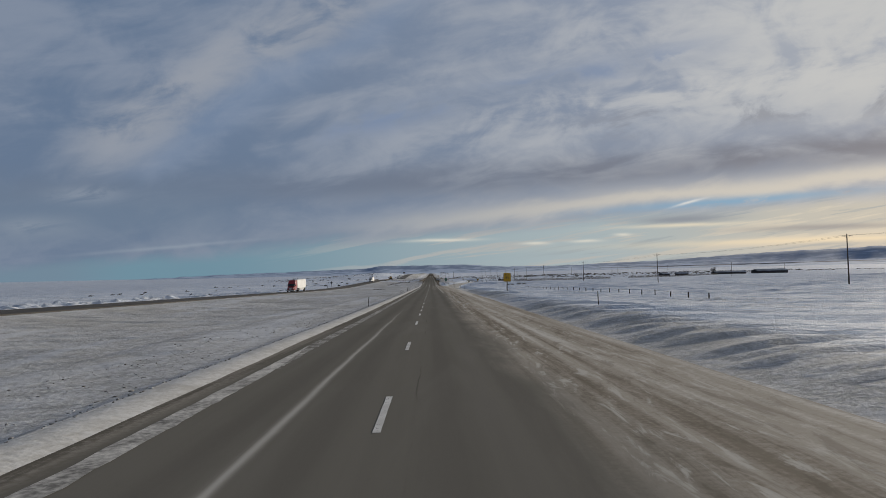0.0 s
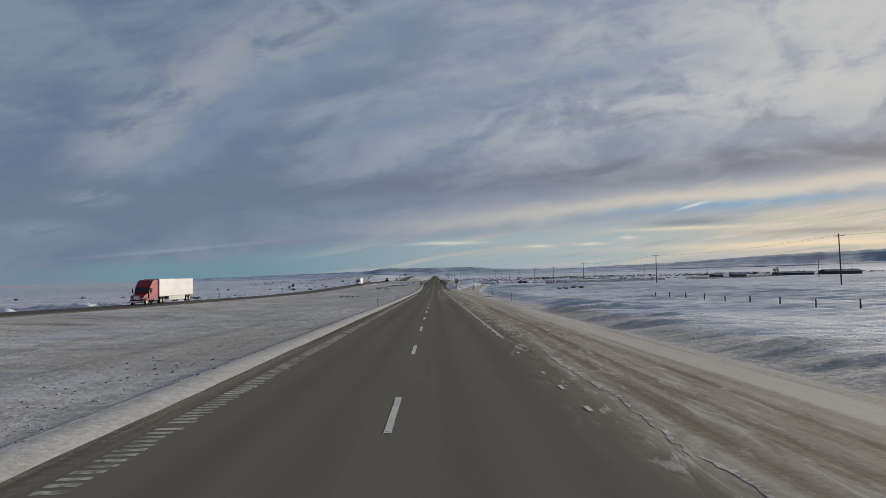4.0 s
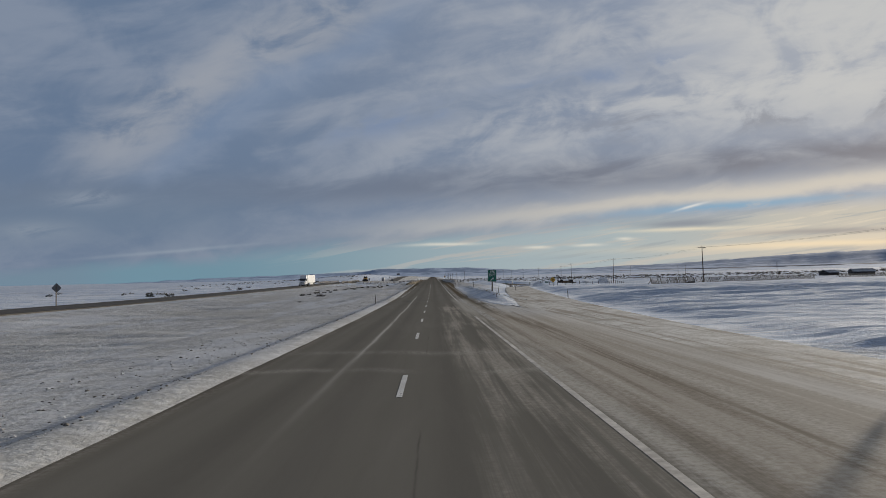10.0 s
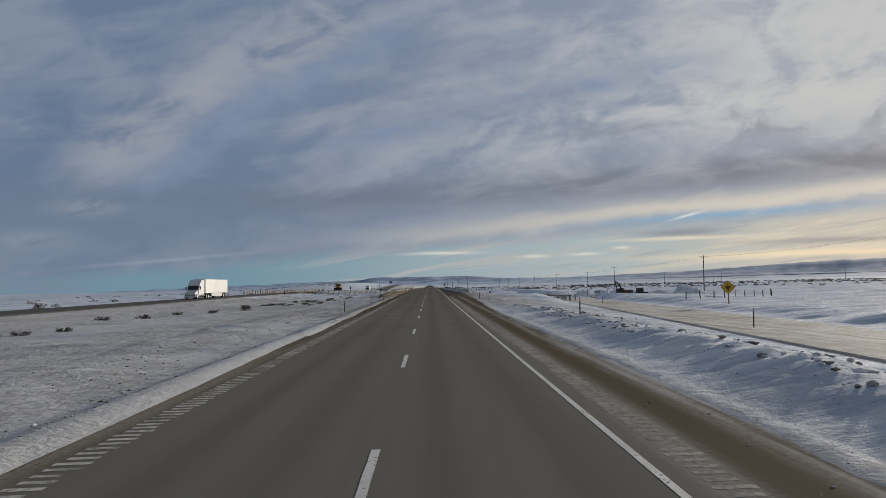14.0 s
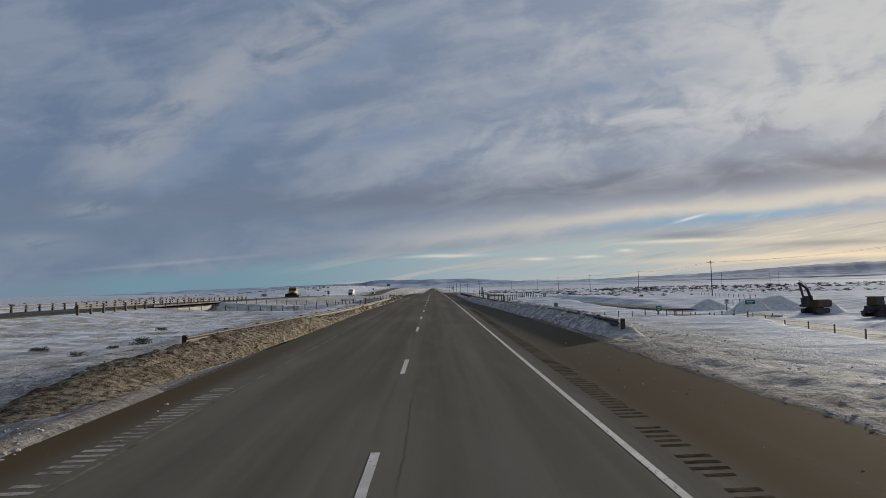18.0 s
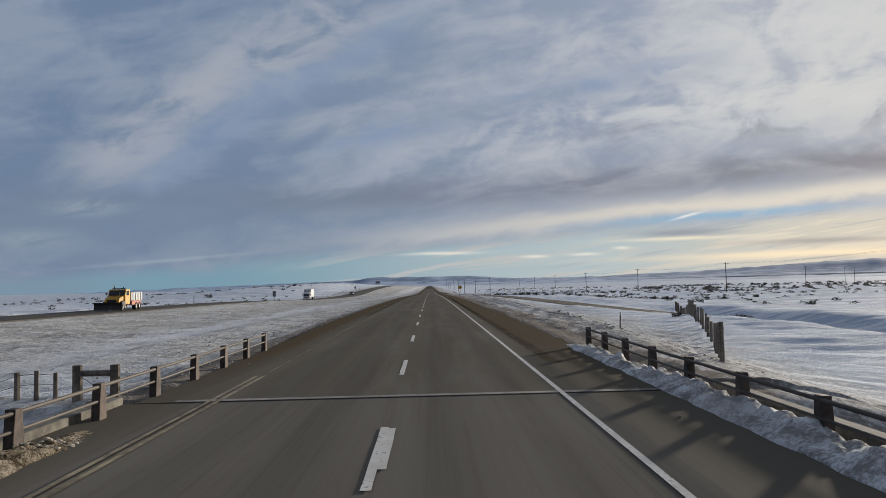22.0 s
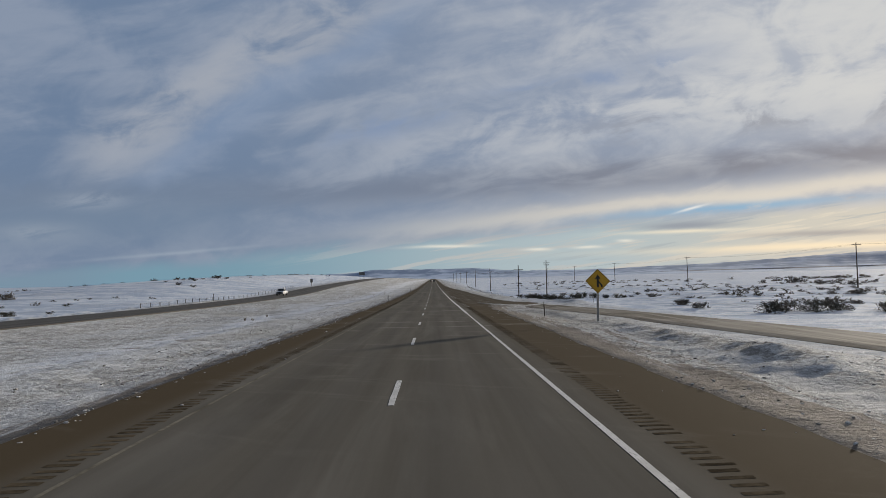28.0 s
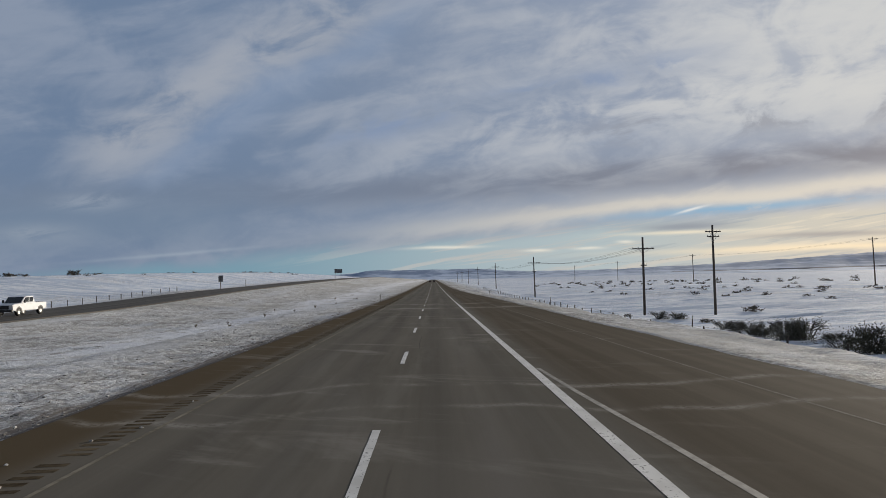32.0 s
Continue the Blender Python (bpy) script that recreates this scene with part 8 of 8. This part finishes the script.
# the thick row by the power pole and the clumps at the on-ramp
HEDGE = "dense dark sagebrush in the hedge below the embankment"
for x, y, r, h in ((26.4, 996, 1.1, 0.9), (25.9, 993, 1.2, 0.95), (25.9, 989.5, 1.45, 1.0), (25.2, 986.5, 1.2, 0.8), (25.3, 983.5, 1.8, 1.1), (25.0, 980.5, 1.9, 1.1), (26.6, 979.5, 1.1, 0.8), (24.9, 976.6, 1.5, 0.75),
                   (24.6, 973.5, 1.9, 1.1), (26.0, 972.0, 1.8, 1.05), (27.4, 971.0, 1.4, 1.1), (26.9, 967.5, 1.9, 1.0), (28.6, 966.5, 1.8, 1.05), (30.0, 969.0, 1.2, 1.1), (31.6, 971.0, 1.0, 0.8),
                   (33.5, 972.0, 1.7, 1.2), (35.4, 973.0, 1.9, 1.2), (37.6, 971.0, 1.6, 1.2), (40.5, 971.5, 1.2, 1.1), (42.6, 969.0, 1.5, 1.1), (44.5, 970.0, 1.0, 0.9), (25.8, 1011.5, 1.4, 0.8), (27.3, 1010.5, 1.3, 0.75), (28.6, 1005.5, 0.9, 0.6)):
    bush(x + rng.uniform(-0.2, 0.2), y + rng.uniform(-0.3, 0.3), r * 1.1, k, HEDGE, h=h, meshes=HEDGE_BUSH)
    k += 1
for x, y, r in ((24, 1017, 0.6), (48, 962, 1.5),
                (31, 876, 1.6), (33.5, 878, 1.8), (36, 877, 1.9), (39, 879, 1.8), (42, 876, 1.5), (45, 880, 1.3), (28, 884, 1.1), (50, 876, 1.2), (56, 884, 1.1), (30, 895, 1.2), (34, 905, 1.2),
                (24, 935, 1.2), (22, 925, 1.0), (26, 945, 1.4), (38.8, 319, 1.2), (36.8, 318, 0.9), (43.5, 330, 1.5), (46, 331, 1.2), (56.5, 795, 1.3), (58, 796, 1.0), (33, 706, 1.7), (35, 709, 1.5), (24.5, 700, 0.8),
                (68, 470, 1.2), (71, 480, 0.9), (90, 820, 1.3), (75, 840, 1.2), (66, 860, 1.1)):
    bush(x, y, r, k)
    k += 1
for x, y, r in ((-25.4, 448, 1.0), (-24.0, 449, 0.8), (-23, 452, 0.7), (-26, 434, 0.9), (-25, 436, 0.7), (-24.3, 303, 0.8), (-23.2, 306, 0.7), (-21.5, 304, 0.6), (-20.4, 306, 0.6), (-22.4, 312, 0.5), (-21, 424, 1.0), (-20, 422, 0.8),
                (-19, 395, 0.5), (-29, 470, 0.9), (-27, 474, 0.8), (-26, 480, 0.8), (-24, 486, 0.9), (-22, 492, 0.9), (-23.5, 498, 0.9), (-20, 530, 0.8), (-19, 541, 0.7), (-20, 552, 0.6), (-17, 562, 0.8), (-21, 575, 0.6), (-14, 590, 0.5)):
    bush(x, y, r, k, "grey-brown sagebrush half buried in median snow", 0.8)
    k += 1
for i in range(26):
    y = rng.uniform(498, 560)
    bush(rng.uniform(-26, -15), y, rng.uniform(0.45, 0.85), k, "grey-brown sagebrush half buried in median snow", 0.75)
    k += 1
for i in range(18):
    y = rng.uniform(880, 1075)
    bush(rng.uniform(-19, -12), y, rng.uniform(0.3, 0.6), k, "dry tan grass tuft in the median snow", 1.0, TUFT)
    k += 1
for x, y, r in ((-62, 300, 1.6), (-66, 306, 1.4), (-60, 452, 1.5), (-72, 470, 1.4), (-63, 520, 1.5), (-80, 760, 1.6), (-120, 1010, 3.0), (-95, 1120, 2.2), (-70, 930, 1.3), (-90, 1060, 1.6)):
    bush(x, y, r, k, "dark sagebrush clump beyond the oncoming lanes")
    k += 1
# belts of brush across the far snowfield: countless, so one object
vs, fs = [], []
base = [bush_mesh(90 + i, 3, 84, 0.13) for i in range(4)]
rng = random.Random(3)


def scatter(n, fx, fy, r0, r1):
    for _ in range(n):
        x, y = fx(), fy()
        if noise.noise((x * 0.02, y * 0.013, 4.0)) + 0.5 * noise.noise((x * 0.07, y * 0.05, 1.0)) < rng.uniform(-0.25, 0.25):
            continue
        bv, bf = rng.choice(base)
        r, a = rng.uniform(r0, r1), rng.uniform(0, 6.28)
        ca, sa, z = math.cos(a) * r, math.sin(a) * r, ground_z(x, y) + drift(x, y) * 0.7 - 0.05
        o = len(vs)
        vs.extend((x + v[0] * ca - v[1] * sa, y + v[0] * sa + v[1] * ca, z + v[2] * r * 0.8) for v in bv)
        fs.extend(tuple(q + o for q in f) for f in bf)


scatter(1300, lambda: rng.uniform(120, 620), lambda: rng.uniform(900, 1250), 1.2, 2.6)
scatter(620, lambda: rng.uniform(45, 170), lambda: rng.uniform(770, 1010), 0.7, 1.5)
scatter(260, lambda: rng.uniform(40, 130), lambda: rng.uniform(1010, 1300), 0.8, 1.6)
scatter(240, lambda: rng.uniform(150, 420), lambda: rng.uniform(700, 900), 1.0, 2.2)
scatter(420, lambda: rng.uniform(-260, -75), lambda: rng.uniform(960, 1400), 0.9, 1.8)
scatter(130, lambda: rng.uniform(-160, -62), lambda: rng.uniform(200, 950), 0.8, 1.5)
tagged(solid("sagebrush_belt", vs, fs, SAGE), "countless dark sagebrush scattered over the snowy plain", "brush", kind="stuff")


def bare_tree(x, y, h, label):
    """Leafless farm tree: tapered trunk, forking limbs, a haze of twigs."""
    rng = random.Random(int(x))
    t = thing("tree", pose(x, y, ground_z(x, y) - 0.2), label, "tree", "farm trees")
    part("trunk", cut(lambda bm: rod(bm, (0, 0, 0), (0.1, 0, h * 0.4), h * 0.035, h * 0.02, 7)), DARK_WOOD, t)
    bm = bmesh.new()
    tips = []
    for i in range(9):
        a = i * 2.4
        b = Vector((0.1, 0, h * rng.uniform(0.2, 0.4)))
        e = Vector((math.cos(a) * h * 0.3, math.sin(a) * h * 0.3, h * rng.uniform(0.6, 0.95)))
        rod(bm, b, e, h * 0.013, h * 0.005, 4)
        for _ in range(7):
            p = b.lerp(e, rng.uniform(0.4, 1.0))
            q = p + Vector((rng.gauss(0, 0.1), rng.gauss(0, 0.1), rng.uniform(0.02, 0.16))) * h
            rod(bm, p, q, h * 0.005, h * 0.002, 3)
            tips.append(q)
    part("limbs", bm, DARK_WOOD, t)
    tv, tf = [], []
    for q in tips:
        for _ in range(14):
            d = Vector((rng.gauss(0, 0.05), rng.gauss(0, 0.05), rng.gauss(0.02, 0.04))) * h
            i = len(tv)
            w = Vector((0.012 * h, 0, 0.004 * h))
            tv.extend((q, q + d + w, q + d - w))
            tf.append((i, i + 1, i + 2))
    solid("crown", tv, tf, SAGE, t)


bare_tree(296, 707, 7.5, "bare leafless farm tree beside the barns")
bare_tree(280, 712, 4.5, "bare leafless farm tree beside the barns")
